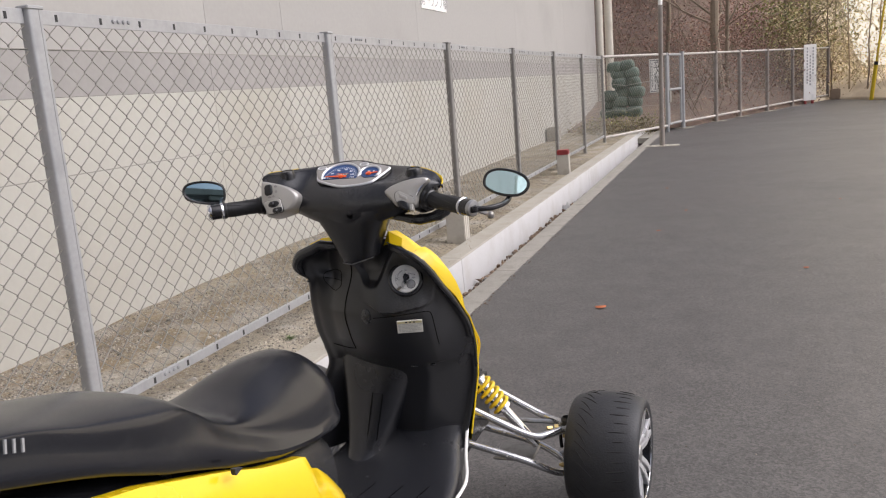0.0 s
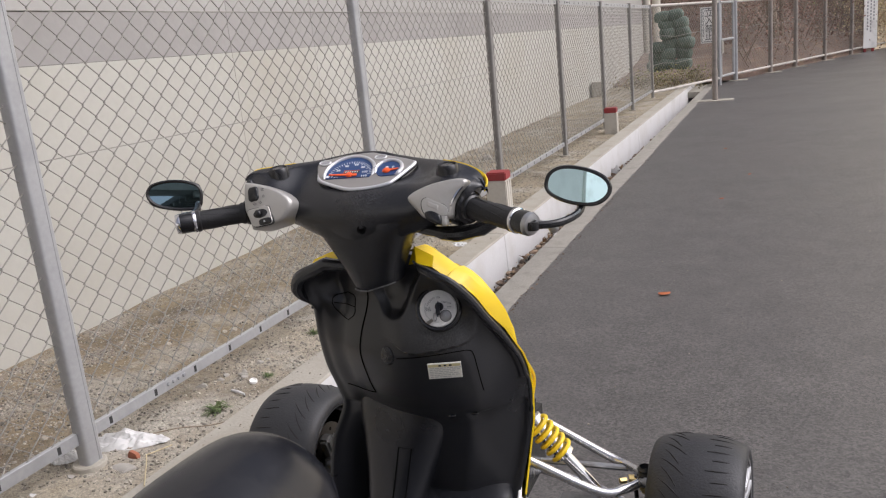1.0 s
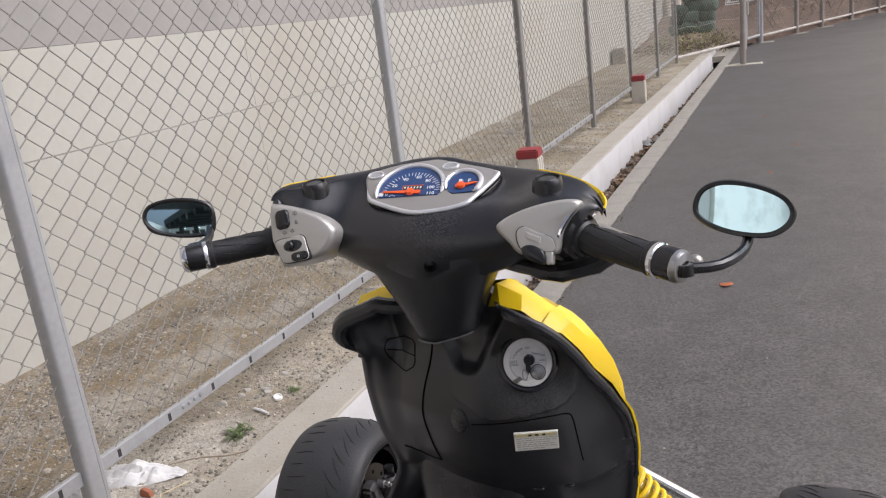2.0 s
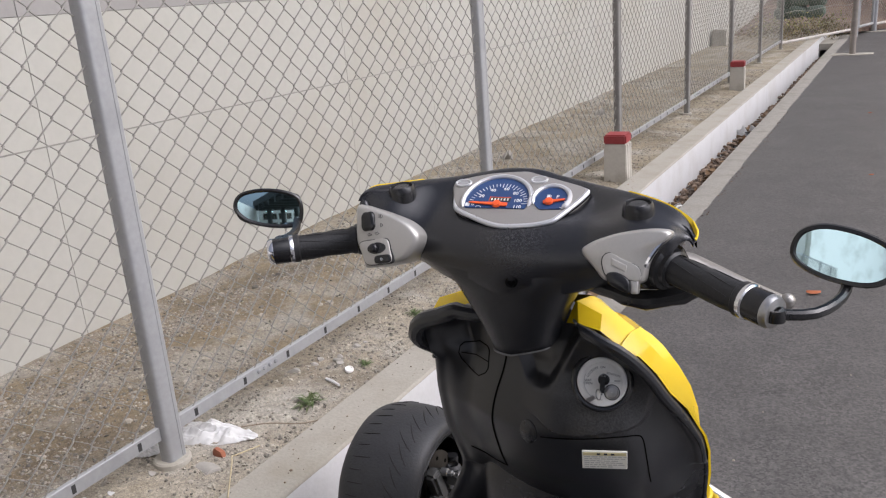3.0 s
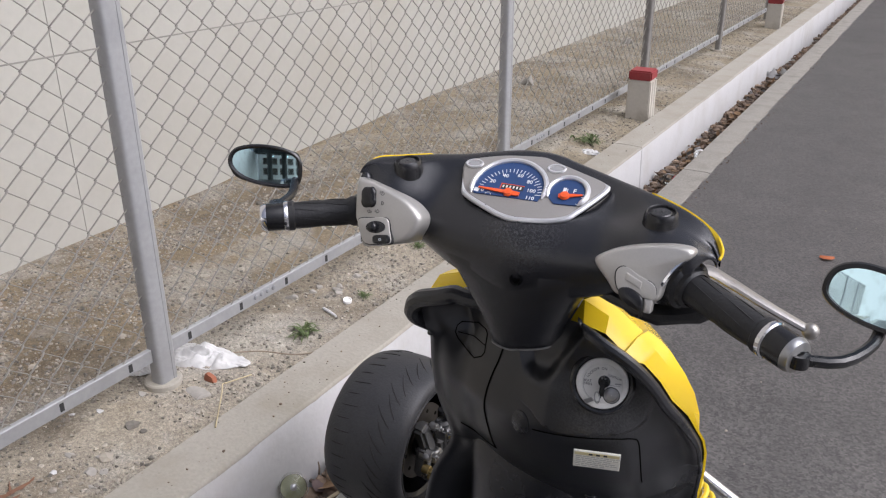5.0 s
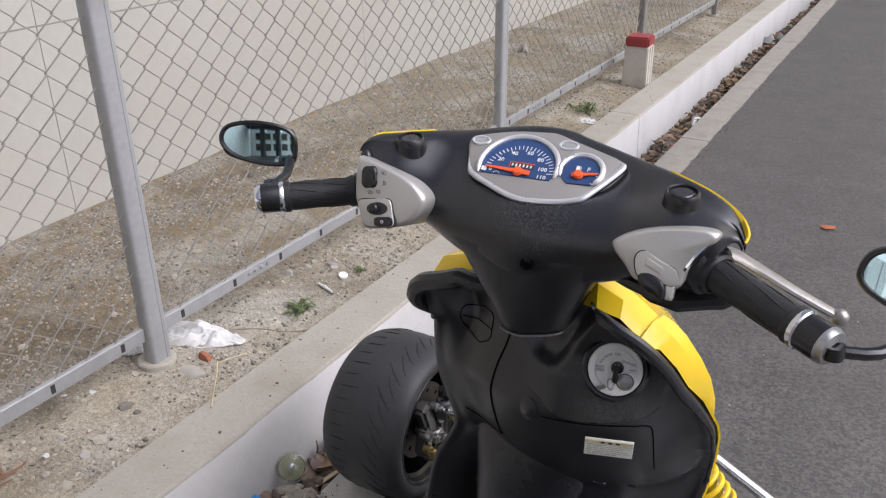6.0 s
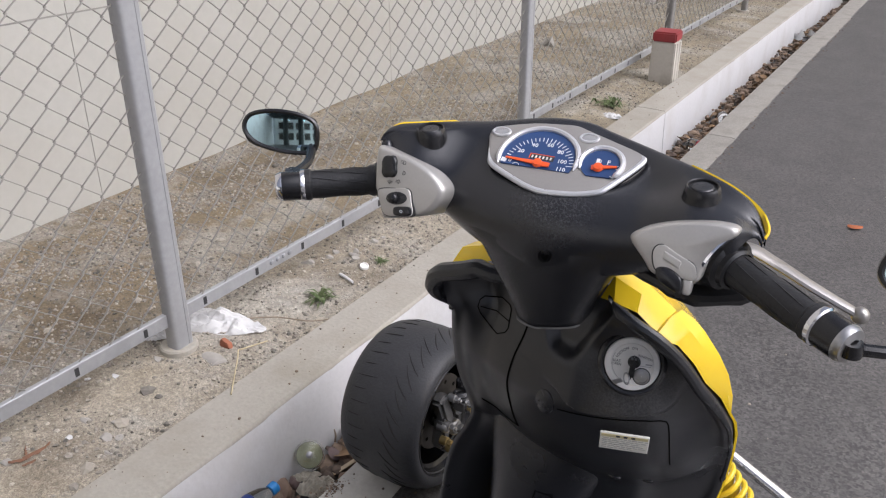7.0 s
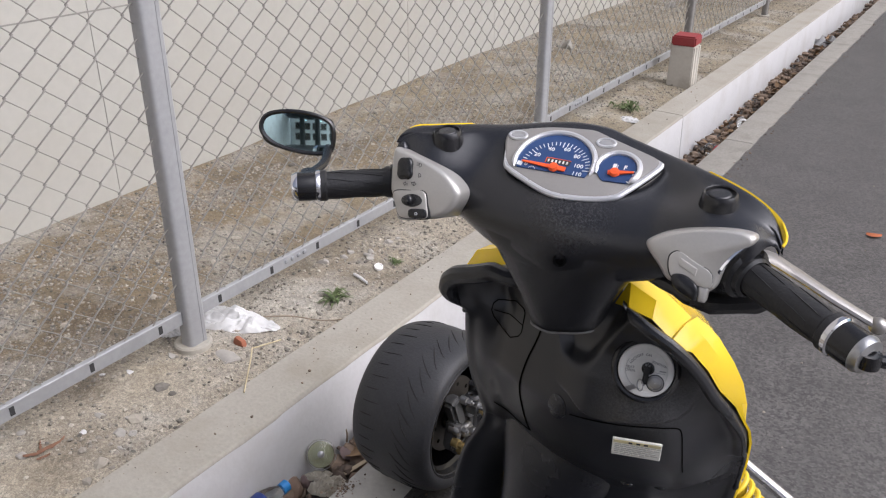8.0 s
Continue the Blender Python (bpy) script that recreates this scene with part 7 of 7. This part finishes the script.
# suspension arms, dampers and track rods on both sides
for side, wc in ((-1, WL), (1, WR)):
    k = side
    kn = Vector((wc[0] - k * 0.115, wc[1] + 0.0, 0.0))
    sh = 0.10 if k < 0 else 0.0                  # rear legs, tucked behind the shield on the gutter side
    bm = bmesh.new()
    tube(bm, smooth_path([(k * 0.118, 0.410 + sh, 0.300), (k * 0.255, 0.430 + sh, 0.232), (kn.x - k * 0.03, 0.46 + sh * 0.8, 0.226), (kn.x, wc[1], 0.222), (kn.x - k * 0.035, 0.575, 0.212), (k * 0.245, 0.600, 0.222), (k * 0.095, 0.60, 0.300)], 40), 0.0100, 14)
    arm = part("upper_arm", bm, POLISHED, sc, "polished tubular upper wishbone")
    bm = bmesh.new()
    box(bm, -0.018, 0.018, -0.02, 0.02, -0.016, 0.016, 0.006, m=Matrix.Translation((kn.x, wc[1], 0.222)))
    joint = part("ball_joint", bm, CAST_DARK, arm)
    bm = bmesh.new()
    tube(bm, [(kn.x - k * 0.030, wc[1] - 0.012, 0.224), (kn.x - k * 0.017, wc[1] - 0.008, 0.223)], 0.0085, 6)
    tube(bm, [(kn.x - k * 0.046, wc[1] - 0.030, 0.226), (kn.x - k * 0.034, wc[1] - 0.022, 0.225)], 0.0065, 6)
    part("nut", bm, BRASS, joint)
    bm = bmesh.new()
    lathe(bm, [(0.013, -0.012), (0.017, -0.006), (0.014, 0.0), (0.017, 0.006), (0.012, 0.012)], Matrix.Translation((kn.x + k * 0.004, wc[1] - 0.004, 0.240)), 16)
    part("rubber_boot", bm, RUBBER, joint)
    bm = bmesh.new()
    tube(bm, smooth_path([(k * 0.090, 0.400 + sh, 0.212), (k * 0.24, 0.42 + sh, 0.165), (kn.x - k * 0.02, 0.47 + sh * 0.7, 0.112), (kn.x, wc[1], 0.100), (kn.x - k * 0.03, 0.57, 0.108), (k * 0.22, 0.61, 0.130), (k * 0.075, 0.61, 0.165)], 40), 0.0095, 14)
    low_arm = part("lower_arm", bm, POLISHED, sc, "polished tubular lower wishbone")
    bm = bmesh.new()
    box(bm, k * 0.15, k * 0.26, 0.44, 0.54, 0.148, 0.156, 0.003, seg=1)
    part("arm_gusset", bm, CAST_DARK, low_arm)
    top, bot = Vector((k * 0.116, 0.470, 0.362)), Vector((k * 0.270, 0.490, 0.168))
    d = (bot - top).normalized()
    M = frame_of(top, d.orthogonal(), d.cross(d.orthogonal()))
    bm = bmesh.new()
    pts = [M @ Vector((0.0250 * math.cos(a), 0.0250 * math.sin(a), 0.004 + 0.090 * t)) for t, a in ((q / 120, 2 * math.pi * 5 * q / 120) for q in range(121))]
    tube(bm, pts, 0.0046, 8)
    dm = part("damper", bm, SPRING, sc, "yellow coil-over damper")
    bm = bmesh.new()
    lathe(bm, [(0.001, -0.006), (0.022, -0.004), (0.022, 0.002), (0.0175, 0.004), (0.0175, 0.088), (0.023, 0.092), (0.024, 0.102), (0.013, 0.106), (0.012, 0.235), (0.001, 0.24)], M, 22)
    part("damper_body", bm, CHROME, dm)
    bm = bmesh.new()
    tube(bm, [(k * 0.06, 0.56, 0.215), (kn.x + k * 0.02, 0.585, 0.205)], 0.007, 8)
    part("track_rod", bm, STEEL, sc)
# subframe under the cowl
bm = bmesh.new()
box(bm, -0.10, 0.10, 0.37, 0.62, 0.17, 0.36, 0.02)
part("subframe", bm, GLOSS_BLACK, sc)
# rear wheel and engine
bm = bmesh.new()
RW = frame_of((CX, -0.76, 0.215), (0, 1, 0), (0, 0, 1))
lathe(bm, [(0.13, -0.05), (0.17, -0.062), (0.20, -0.05), (0.213, -0.02), (0.215, 0), (0.213, 0.02), (0.20, 0.05), (0.17, 0.062), (0.13, 0.05)], RW, 48)
rw = part("rear_wheel", bm, RUBBER, sc)
bm = bmesh.new()
lathe(bm, [(0.001, 0.045), (0.05, 0.045), (0.12, 0.03), (0.135, 0.05), (0.135, -0.05), (0.12, -0.03), (0.001, -0.045)], RW, 40)
part("rim", bm, GLOSS_BLACK, rw)
bm = bmesh.new()
box(bm, -0.17, -0.07, -0.86, -0.36, 0.17, 0.31, 0.03)
part("engine_case", bm, STEEL, sc)
# ---- litter ----
def crumpled(name, label, place, size, mat, seed, category="rag", taper=0.0):
    """A thin sheet lying in folds, with a torn outline. taper: how far it narrows towards +x."""
    t = thing(name, label, category, place)
    bm = bmesh.new()
    n = 54
    g = []
    for i in range(n + 1):
        row = []
        for j in range(n + 1):
            u, v = -1 + 2 * i / n, -1 + 2 * j / n
            a = math.atan2(v, u)
            rr = 1 + 0.20 * noise.noise(Vector((math.cos(a) * 1.5, math.sin(a) * 1.5, seed))) + 0.10 * noise.noise(Vector((math.cos(a) * 5, math.sin(a) * 5, seed + 3)))
            k = math.hypot(u, v) and max(abs(u), abs(v)) / math.hypot(u, v)
            px, py = u * k * rr, v * k * rr * (1 - taper * (0.5 + 0.5 * u))
            fold = 0.0
            for f, w in ((1.6, 0.50), (3.3, 0.32), (7.0, 0.16)):
                fold += w * (1 - 2.2 * abs(noise.noise(Vector((px * f + seed, py * f * 0.8 - px * f * 0.5, f)))))
            e = max(abs(u), abs(v))
            row.append(bm.verts.new((px * size[0], py * size[1], max(0.0, fold) * size[2] * (1 - e ** 6) + 0.0015 + 0.004 * max(0.0, noise.noise(Vector((px * 4, py * 4, seed + 9)))))))
        g.append(row)
    for i in range(n):
        for j in range(n):
            bm.faces.new((g[i][j], g[i + 1][j], g[i + 1][j + 1], g[i][j + 1]))
    part("fabric", bm, mat, t, angle=50)
    return t


crumpled("white_rag", "crumpled white plastic rag lying at a fence post's foot", (-1.965, 2.246, soil_height(-1.95, 2.25) - 0.003), (0.128, 0.082, 0.036), CLOTH, 3, taper=0.62).rotation_euler = (0, 0, radians(14))
crumpled("white_rag", "small scrap of white plastic beside the post", (-2.090, 2.100, soil_height(-2.09, 2.10) + 0.002), (0.050, 0.040, 0.028), CLOTH, 5)
crumpled("paper_scrap", "pale crumpled paper scrap on the kerb side soil", (-1.80, 4.74, soil_height(-1.80, 4.74) - 0.002), (0.06, 0.035, 0.018), CLOTH, 8, "paper")


def stone(name, label, place, size, mat, seed):
    t = thing(name, label, "stone", place)
    bm = bmesh.new()
    bmesh.ops.create_icosphere(bm, subdivisions=3, radius=1.0)
    r = random.Random(seed)
    cuts = [(Vector((r.gauss(0, 1), r.gauss(0, 1), r.gauss(0, 1))).normalized(), r.uniform(0.40, 0.78)) for _ in range(11)]
    for v in bm.verts:
        v.co *= 1 + 0.12 * noise.noise(v.co * 1.6 + Vector((seed, 0, 0)))
        for axis, reach in cuts:                 # broken faces
            over = v.co.dot(axis) - reach
            if over > 0:
                v.co -= axis * over * 0.9
        v.co *= 1 + 0.05 * noise.noise(v.co * 6)
        v.co = Vector((v.co.x * size[0], v.co.y * size[1], v.co.z * size[2])) * 1.15
    part("body", bm, mat, t, angle=22)
    return t


BRICKRED = material("brick_red", (0.30, 0.11, 0.06), 0.9, grain=60, coarse=15, vary=0.25, bump=0.4)
PALE_STONE = material("pale_stone", (0.335, 0.315, 0.28), 0.9, grain=50, coarse=10, vary=0.2, bump=0.4)
stone("brick_fragment", "rounded red-brown brick fragment on the soil", (-1.882, 2.168, 0.055), (0.021, 0.020, 0.020), BRICKRED, 1)
stone("grey_stone", "flat grey stone beside the post foot", (-1.870, 2.108, 0.043), (0.044, 0.034, 0.018), PALE_STONE, 2)
stone("grey_stone", "pale stone standing out of the soil", (-2.02, 2.66, 0.05), (0.022, 0.018, 0.018), PALE_STONE, 4)
stone("pale_rock", "pale rounded rock on the soil behind the fence", (-2.75, 6.0, 0.07), (0.06, 0.05, 0.05), PALE_STONE, 6)
stone("pale_rock", "pale rock on the soil by the wall", (-2.70, 7.9, 0.07), (0.07, 0.05, 0.05), PALE_STONE, 7)
for k in range(7):
    x, y = -1.93 + rng.uniform(-.08, .06), 2.85 + rng.uniform(-.16, .16)
    stone("concrete_crumb", "broken pale concrete crumb on the soil", (x, y, soil_height(x, y)), (rng.uniform(.012, .03), rng.uniform(.01, .02), rng.uniform(.006, .012)), PALE_STONE, 10 + k)

cap = thing("bottle_cap", "white plastic bottle cap lying on the soil", "bottle cap", (-1.845, 2.732, soil_height(-1.845, 2.732) + 0.004), turn=20)
bm = bmesh.new()
lathe(bm, [(0.0135, 0.0), (0.0145, 0.001), (0.0145, 0.008), (0.0135, 0.010), (0.012, 0.010), (0.0115, 0.003), (0.001, 0.003)], pose(0, 0, 0, 12, 8, 0), 24)
part("shell", bm, SIGN_WHITE, cap)
stick = thing("wood_stick", "short pale broken stick on the soil", "stick", (-1.852, 2.645, soil_height(-1.85, 2.64) + 0.006))
bm = bmesh.new()
tube(bm, [(-0.032, 0.012, 0.0), (0.0, 0.0, 0.003), (0.036, -0.010, 0.0)], [0.005, 0.0055, 0.004], 7)
part("wood", bm, CLOTH, stick)
STRAW_LINE = [(0.026, 0.073, 0.0), (0.004, 0.006, 0.005), (0.0, -0.007, 0.006), (0.030, -0.040, 0.008), (0.125, -0.157, 0.008)]
straw = thing("dry_stem", "bent dry plant stem hanging over the kerb", "stem", (-1.80, 2.14, 0.082))
bm = bmesh.new()
tube(bm, smooth_path(STRAW_LINE, 16), 0.0020, 5)
part("stem", bm, material("straw", (0.5, 0.42, 0.26), 0.8), straw)
twig = thing("twig", "thin dark twig lying across the soil", "twig", (-1.85, 2.30, 0.06))
bm = bmesh.new()
tube(bm, smooth_path([(-0.10, -0.02, 0.0), (0.0, 0.03, 0.012), (0.10, 0.06, 0.016), (0.16, 0.13, 0.012)], 14), 0.002, 5)
part("stem", bm, BARK, twig)


def weed(place, size, seed, label):
    """A low tuft of narrow bent leaves."""
    t = thing("weed", label, "weed", place)
    r = random.Random(seed)
    bm = bmesh.new()
    for k in range(46):
        a, ln, up = r.uniform(0, 6.3), size * r.uniform(0.5, 1.2), r.uniform(0.2, 0.9)
        d, sd = Vector((math.cos(a), math.sin(a), 0)), Vector((-math.sin(a), math.cos(a), 0))
        w = size * r.uniform(0.035, 0.095)
        b = Vector((r.gauss(0, size * 0.25), r.gauss(0, size * 0.25), 0))
        p = [b, b + d * ln * 0.5 + Vector((0, 0, up * size * 0.5)), b + d * ln + Vector((0, 0, up * size * 0.25))]
        rings(bm, [[p[0] - sd * w * 0.3, p[0] + sd * w * 0.3], [p[1] - sd * w, p[1] + sd * w], [p[2] - sd * w * 0.1, p[2] + sd * w * 0.1]], closed=False)
    part("leaves", bm, LEAF_GREEN, t, smooth=False)
    return t


weed((-1.842, 2.505, soil_height(-1.842, 2.505)), 0.052, 1, "small green weed tuft beside the kerb")
weed((-1.83, 2.80, soil_height(-1.83, 2.80)), 0.028, 2, "tiny green weed on the sandy soil")
weed((-1.90, 3.25, soil_height(-1.90, 3.25)), 0.035, 4, "flat green weed on the sandy soil")
weed((-1.86, 4.88, soil_height(-1.86, 4.88)), 0.085, 3, "pale grassy weed tuft at the kerb")

leaf = thing("fallen_leaf", "curled orange-brown leaf lying on the asphalt", "leaf", (-0.566, 4.017, 0.002), turn=15)
bm = bmesh.new()
rings(bm, [[(x, -w, 0.004 + 0.012 * abs(x) * 10 * 0.1), (x, 0, 0.012), (x, w, 0.003)] for x, w in ((-0.024, 0.003), (-0.012, 0.014), (0.006, 0.016), (0.020, 0.009), (0.028, 0.002))], closed=False)
part("blade", bm, material("orange_leaf", (0.42, 0.13, 0.05), 0.8, grain=60, coarse=20, vary=0.3), leaf)
for k, (x, y) in enumerate(((-0.45, 6.1), (0.9, 7.4), (-0.55, 8.4), (-0.3, 7.0), (0.75, 3.4), (0.45, 4.9))):
    lf = copy_thing(leaf, pose(x, y, 0.002, 0, 0, 70 * k + 20) @ Matrix.Scale(0.55, 4))
    tagged(lf, "small dry brown leaf on the asphalt")

# brown leaf, white chips and cement crumbs on the trodden soil
brown = thing("dead_leaf", "torn dark brown dead leaf lying on the soil", "leaf", (-1.922, 1.622, soil_height(-1.922, 1.622) + 0.001), turn=70)
bm = bmesh.new()
for ox, oy, turn, size in ((0.0, 0.0, 10, 1.0), (-0.012, 0.022, 75, 0.7), (-0.034, -0.004, -20, 0.8), (0.030, 0.012, 40, 0.55), (-0.016, -0.026, 5, 0.6)):
    m = pose(ox, oy, 0, 0, 0, turn) @ Matrix.Scale(size, 4)
    rings(bm, [[m @ Vector((x, -w, 0.001)), m @ Vector((x, 0.001, 0.006)), m @ Vector((x, w * 0.7, 0.001))] for x, w in ((-0.024, 0.002), (-0.014, 0.007), (-0.004, 0.003), (0.006, 0.008), (0.016, 0.003), (0.024, 0.001))], closed=False)
part("blade", bm, material("dead_brown_leaf", (0.155, 0.078, 0.045), 0.85, grain=80, coarse=25, vary=0.35), brown)
for x, y, s, mat in ((-1.906, 1.698, 0.008, CLOTH), (-2.013, 1.909, 0.009, CLOTH), (-1.985, 2.02, 0.012, PALE_STONE), (-2.06, 1.865, 0.007, CLOTH), (-1.84, 1.745, 0.014, PALE_STONE), (-1.815, 1.765, 0.010, PALE_STONE), (-1.86, 1.79, 0.009, PALE_STONE), (-1.80, 1.72, 0.008, PALE_STONE), (-1.93, 1.76, 0.011, PALE_STONE), (-1.95, 1.58, 0.014, PALE_STONE), (-2.02, 1.62, 0.010, PALE_STONE)):
    stone("concrete_crumb", "broken pale concrete crumb on the soil", (x, y, soil_height(x, y)), (s * 1.4, s, s * 0.55), mat, 30 + int(1000 * s) + int(-100 * x))

# flat stones, bark, crumpled paper and flecks round the glass lid
GUTTER_BROWN = material("wet_brown_stone", (0.20, 0.135, 0.095), 0.8, grain=70, coarse=16, vary=0.3, bump=0.3)
GUTTER_ROSE = material("dull_rose_stone", (0.175, 0.125, 0.115), 0.8, grain=70, coarse=16, vary=0.3, bump=0.3)
STAINED_PAPER = material("stained_paper", (0.42, 0.385, 0.31), 0.85, grain=60, coarse=22, vary=0.15, bump=0.25, second=(0.20, 0.165, 0.115))
for x, y, sx, sy, mat, lab in ((-1.540, 1.985, 0.042, 0.030, GUTTER_BROWN, "flat brown stone lying in the gutter"), (-1.524, 2.012, 0.018, 0.014, GUTTER_ROSE, "small dull pink stone in the gutter"), (-1.462, 2.150, 0.030, 0.026, GUTTER_BROWN, "smooth brown stone beside the tyre"),
                               (-1.500, 2.150, 0.032, 0.026, GUTTER_ROSE, "dull rose-brown stone behind the glass lid"), (-1.430, 2.095, 0.024, 0.020, GUTTER_BROWN, "brown stone at the gutter's lip"), (-1.400, 2.030, 0.020, 0.016, GUTTER_ROSE, "small brown stone at the gutter's lip"), (-1.480, 1.900, 0.026, 0.020, GUTTER_ROSE, "brown stone in the gutter's shade")):
    stone("gutter_stone", lab, (x, y, -0.140), (sx, sy, 0.020), mat, 60 + int(-1000 * x))
crumpled("crumpled_paper", "stained pale paper crumpled in the gutter", (-1.462, 2.030, -0.138), (0.052, 0.034, 0.034), STAINED_PAPER, 17, "paper", taper=0.2).rotation_euler = (0, 0, radians(35))
crumpled("crumpled_paper", "torn strip of stained paper in the gutter", (-1.510, 2.035, -0.130), (0.040, 0.012, 0.016), STAINED_PAPER, 19, "paper").rotation_euler = (0, 0, radians(50))
strip = thing("wood_strip", "short pale strip of wood leaning in the gutter", "stick", (-1.452, 2.115, -0.128))
bm = bmesh.new()
box(bm, -0.006, 0.006, -0.032, 0.032, -0.0015, 0.0015, 0.001, m=pose(0, 0, 0, 14, 0, -25), seg=1)
part("wood", bm, PALE_STEM, strip)
r_twig = random.Random(77)
for k in range(9):
    tw = thing("twig", "short dark twig stuck among the gutter stones", "twig", (-1.515 + r_twig.uniform(-.03, .05), 2.200 + r_twig.uniform(-.03, .05), -0.135))
    bm = bmesh.new()
    dx, dy, ln = r_twig.uniform(-.5, .5), r_twig.uniform(-.5, .5), r_twig.uniform(0.03, 0.065)
    tube(bm, smooth_path([(0, 0, 0), (dx * ln * 0.5 + 0.003, dy * ln * 0.5, ln * 0.45), (dx * ln, dy * ln, ln * 0.8)], 6), [0.0028, 0.0026, 0.0026, 0.0024, 0.002, 0.0015], 6)
    part("stem", bm, BARK, tw)
flecks = [(r_twig.uniform(LIP_L + 0.01, LIP_R - 0.01), 1.2 + 2.2 * r_twig.random(), 0.0055, 0.0012 + 0.0030 * r_twig.random() ** 3) for _ in range(150)]
flecks += [(-1.330 + r_twig.gauss(0, 0.012), 1.930 + r_twig.gauss(0, 0.018), 0.0055, 0.0010 + 0.0020 * r_twig.random() ** 2) for _ in range(120)]
flecks += [(r_twig.uniform(KERB_L + 0.01, KERB_R - 0.02), 0.9 + 4.5 * r_twig.random() ** 1.5, 0.0865, 0.0012 + 0.0030 * r_twig.random() ** 4) for _ in range(260)]
pebbles("dirt_flecks", flecks, RUBBLE, "dark crumbs of dirt on the kerb and the gutter lip", 43)
# glass lid and bottles in the gutter
jar = thing("glass_lid", "round greenish pressed-glass lid with a knob lying in the gutter", "glass lid", (-1.519, 2.066, -0.085))
JM = frame_of((0, 0, 0), (0.72, 0.69, 0.0), (-0.45, 0.47, 0.76))
bm = bmesh.new()
lathe(bm, [(0.0365, -0.006), (0.0385, -0.003), (0.0385, 0.001), (0.0360, 0.004), (0.0335, 0.0035), (0.0325, 0.006), (0.024, 0.0095), (0.014, 0.011), (0.001, 0.0115), (0.001, 0.0085), (0.014, 0.008), (0.024, 0.0065), (0.0315, 0.003), (0.034, -0.006)], JM, 40)
part("glass", bm, LID_GLASS, jar)
bm = bmesh.new()
lathe(bm, [(0.0075, 0.010), (0.0055, 0.014), (0.0085, 0.019), (0.0080, 0.024), (0.004, 0.026), (0.0005, 0.0262)], JM, 24)
part("knob", bm, STEEL, jar)
# opaque disc added behind the glass to keep it from going dark
bm = bmesh.new()
lathe(bm, [(0.0005, -0.007), (0.033, -0.007), (0.033, -0.0085), (0.0005, -0.0085)], JM, 30)
part("glass_backing", bm, material("olive_backing", (0.36, 0.36, 0.25), 0.7, grain=60, coarse=20, vary=0.3), jar)


def bottle(place, turn, mat, capmat, label, band):
    t = thing("plastic_bottle", label, "bottle", place)
    m = pose(0, 0, 0, 86, 0, turn)
    bm = bmesh.new()
    lathe(bm, [(0.001, 0.0), (0.026, 0.002), (0.031, 0.010), (0.031, 0.05), (0.029, 0.06), (0.031, 0.07), (0.031, 0.125), (0.024, 0.150), (0.013, 0.168), (0.012, 0.178)], m, 24)
    part("shell", bm, mat, t)
    bm = bmesh.new()
    lathe(bm, [(0.0316, 0.072), (0.0320, 0.074), (0.0320, 0.118), (0.0316, 0.120)], m, 24)
    part("wrapper", bm, band, t)
    bm = bmesh.new()
    lathe(bm, [(0.0145, 0.172), (0.0145, 0.190), (0.013, 0.192), (0.001, 0.192)], m, 18)
    part("screw_cap", bm, capmat, t)
    return t


BLUE_CAP = material("blue_cap", (0.03, 0.22, 0.55), 0.4, bump=0)
BLUE_BAND = material("blue_wrapper", (0.02, 0.04, 0.18), 0.4, bump=0.02)
RED_BAND = material("red_wrapper", (0.35, 0.02, 0.03), 0.4, bump=0.02)
bottle((-1.516, 1.742, -0.088), 177, CLEAR, BLUE_CAP, "clear plastic bottle with a blue cap and wrapper in the gutter", BLUE_BAND)
bottle((-1.46, 4.98, -0.11), 60, CLEAR, SIGN_WHITE, "clear plastic bottle with a red wrapper in the gutter", RED_BAND)
bottle((-1.44, 5.55, -0.11), 20, CLEAR, SIGN_WHITE, "crushed clear plastic bottle among gutter stones", SIGN_WHITE)

scrap = thing("plastic_sheet", "crumpled white plastic sheet caught in the gutter", "litter", (-1.485, 8.15, -0.20), turn=30)
bm = bmesh.new()
rows = []
for i in range(9):
    u = -1 + 2 * i / 8
    rows.append([(0.10 * u + 0.02 * noise.noise(Vector((u * 3, v * 3, 1))), 0.05 * v + 0.03 * noise.noise(Vector((u * 2, v * 2, 5))), 0.05 + 0.09 * (1 - abs(v)) * (0.6 + 0.8 * noise.noise(Vector((u * 2.5, v * 2.5, 9))))) for v in (-1 + 2 * j / 8 for j in range(9))])
rings(bm, rows, closed=False)
for v in list(bm.verts):
    v.co.z = max(v.co.z, 0.0)
bmesh.ops.solidify(bm, geom=list(bm.faces), thickness=0.002)
part("sheet", bm, CLOTH, scrap, angle=60)
crumbs = []
for _ in range(260):
    y = 1.5 + 7 * rng.random() ** 1.4
    crumbs.append((LIP_R + rng.gauss(0.012, 0.012), y, 0.002, 0.002 + 0.004 * rng.random() ** 2))
pebbles("lip_crumbs", crumbs, RUBBLE, "dark crumbs along the worn edge of the gutter lip", 41)
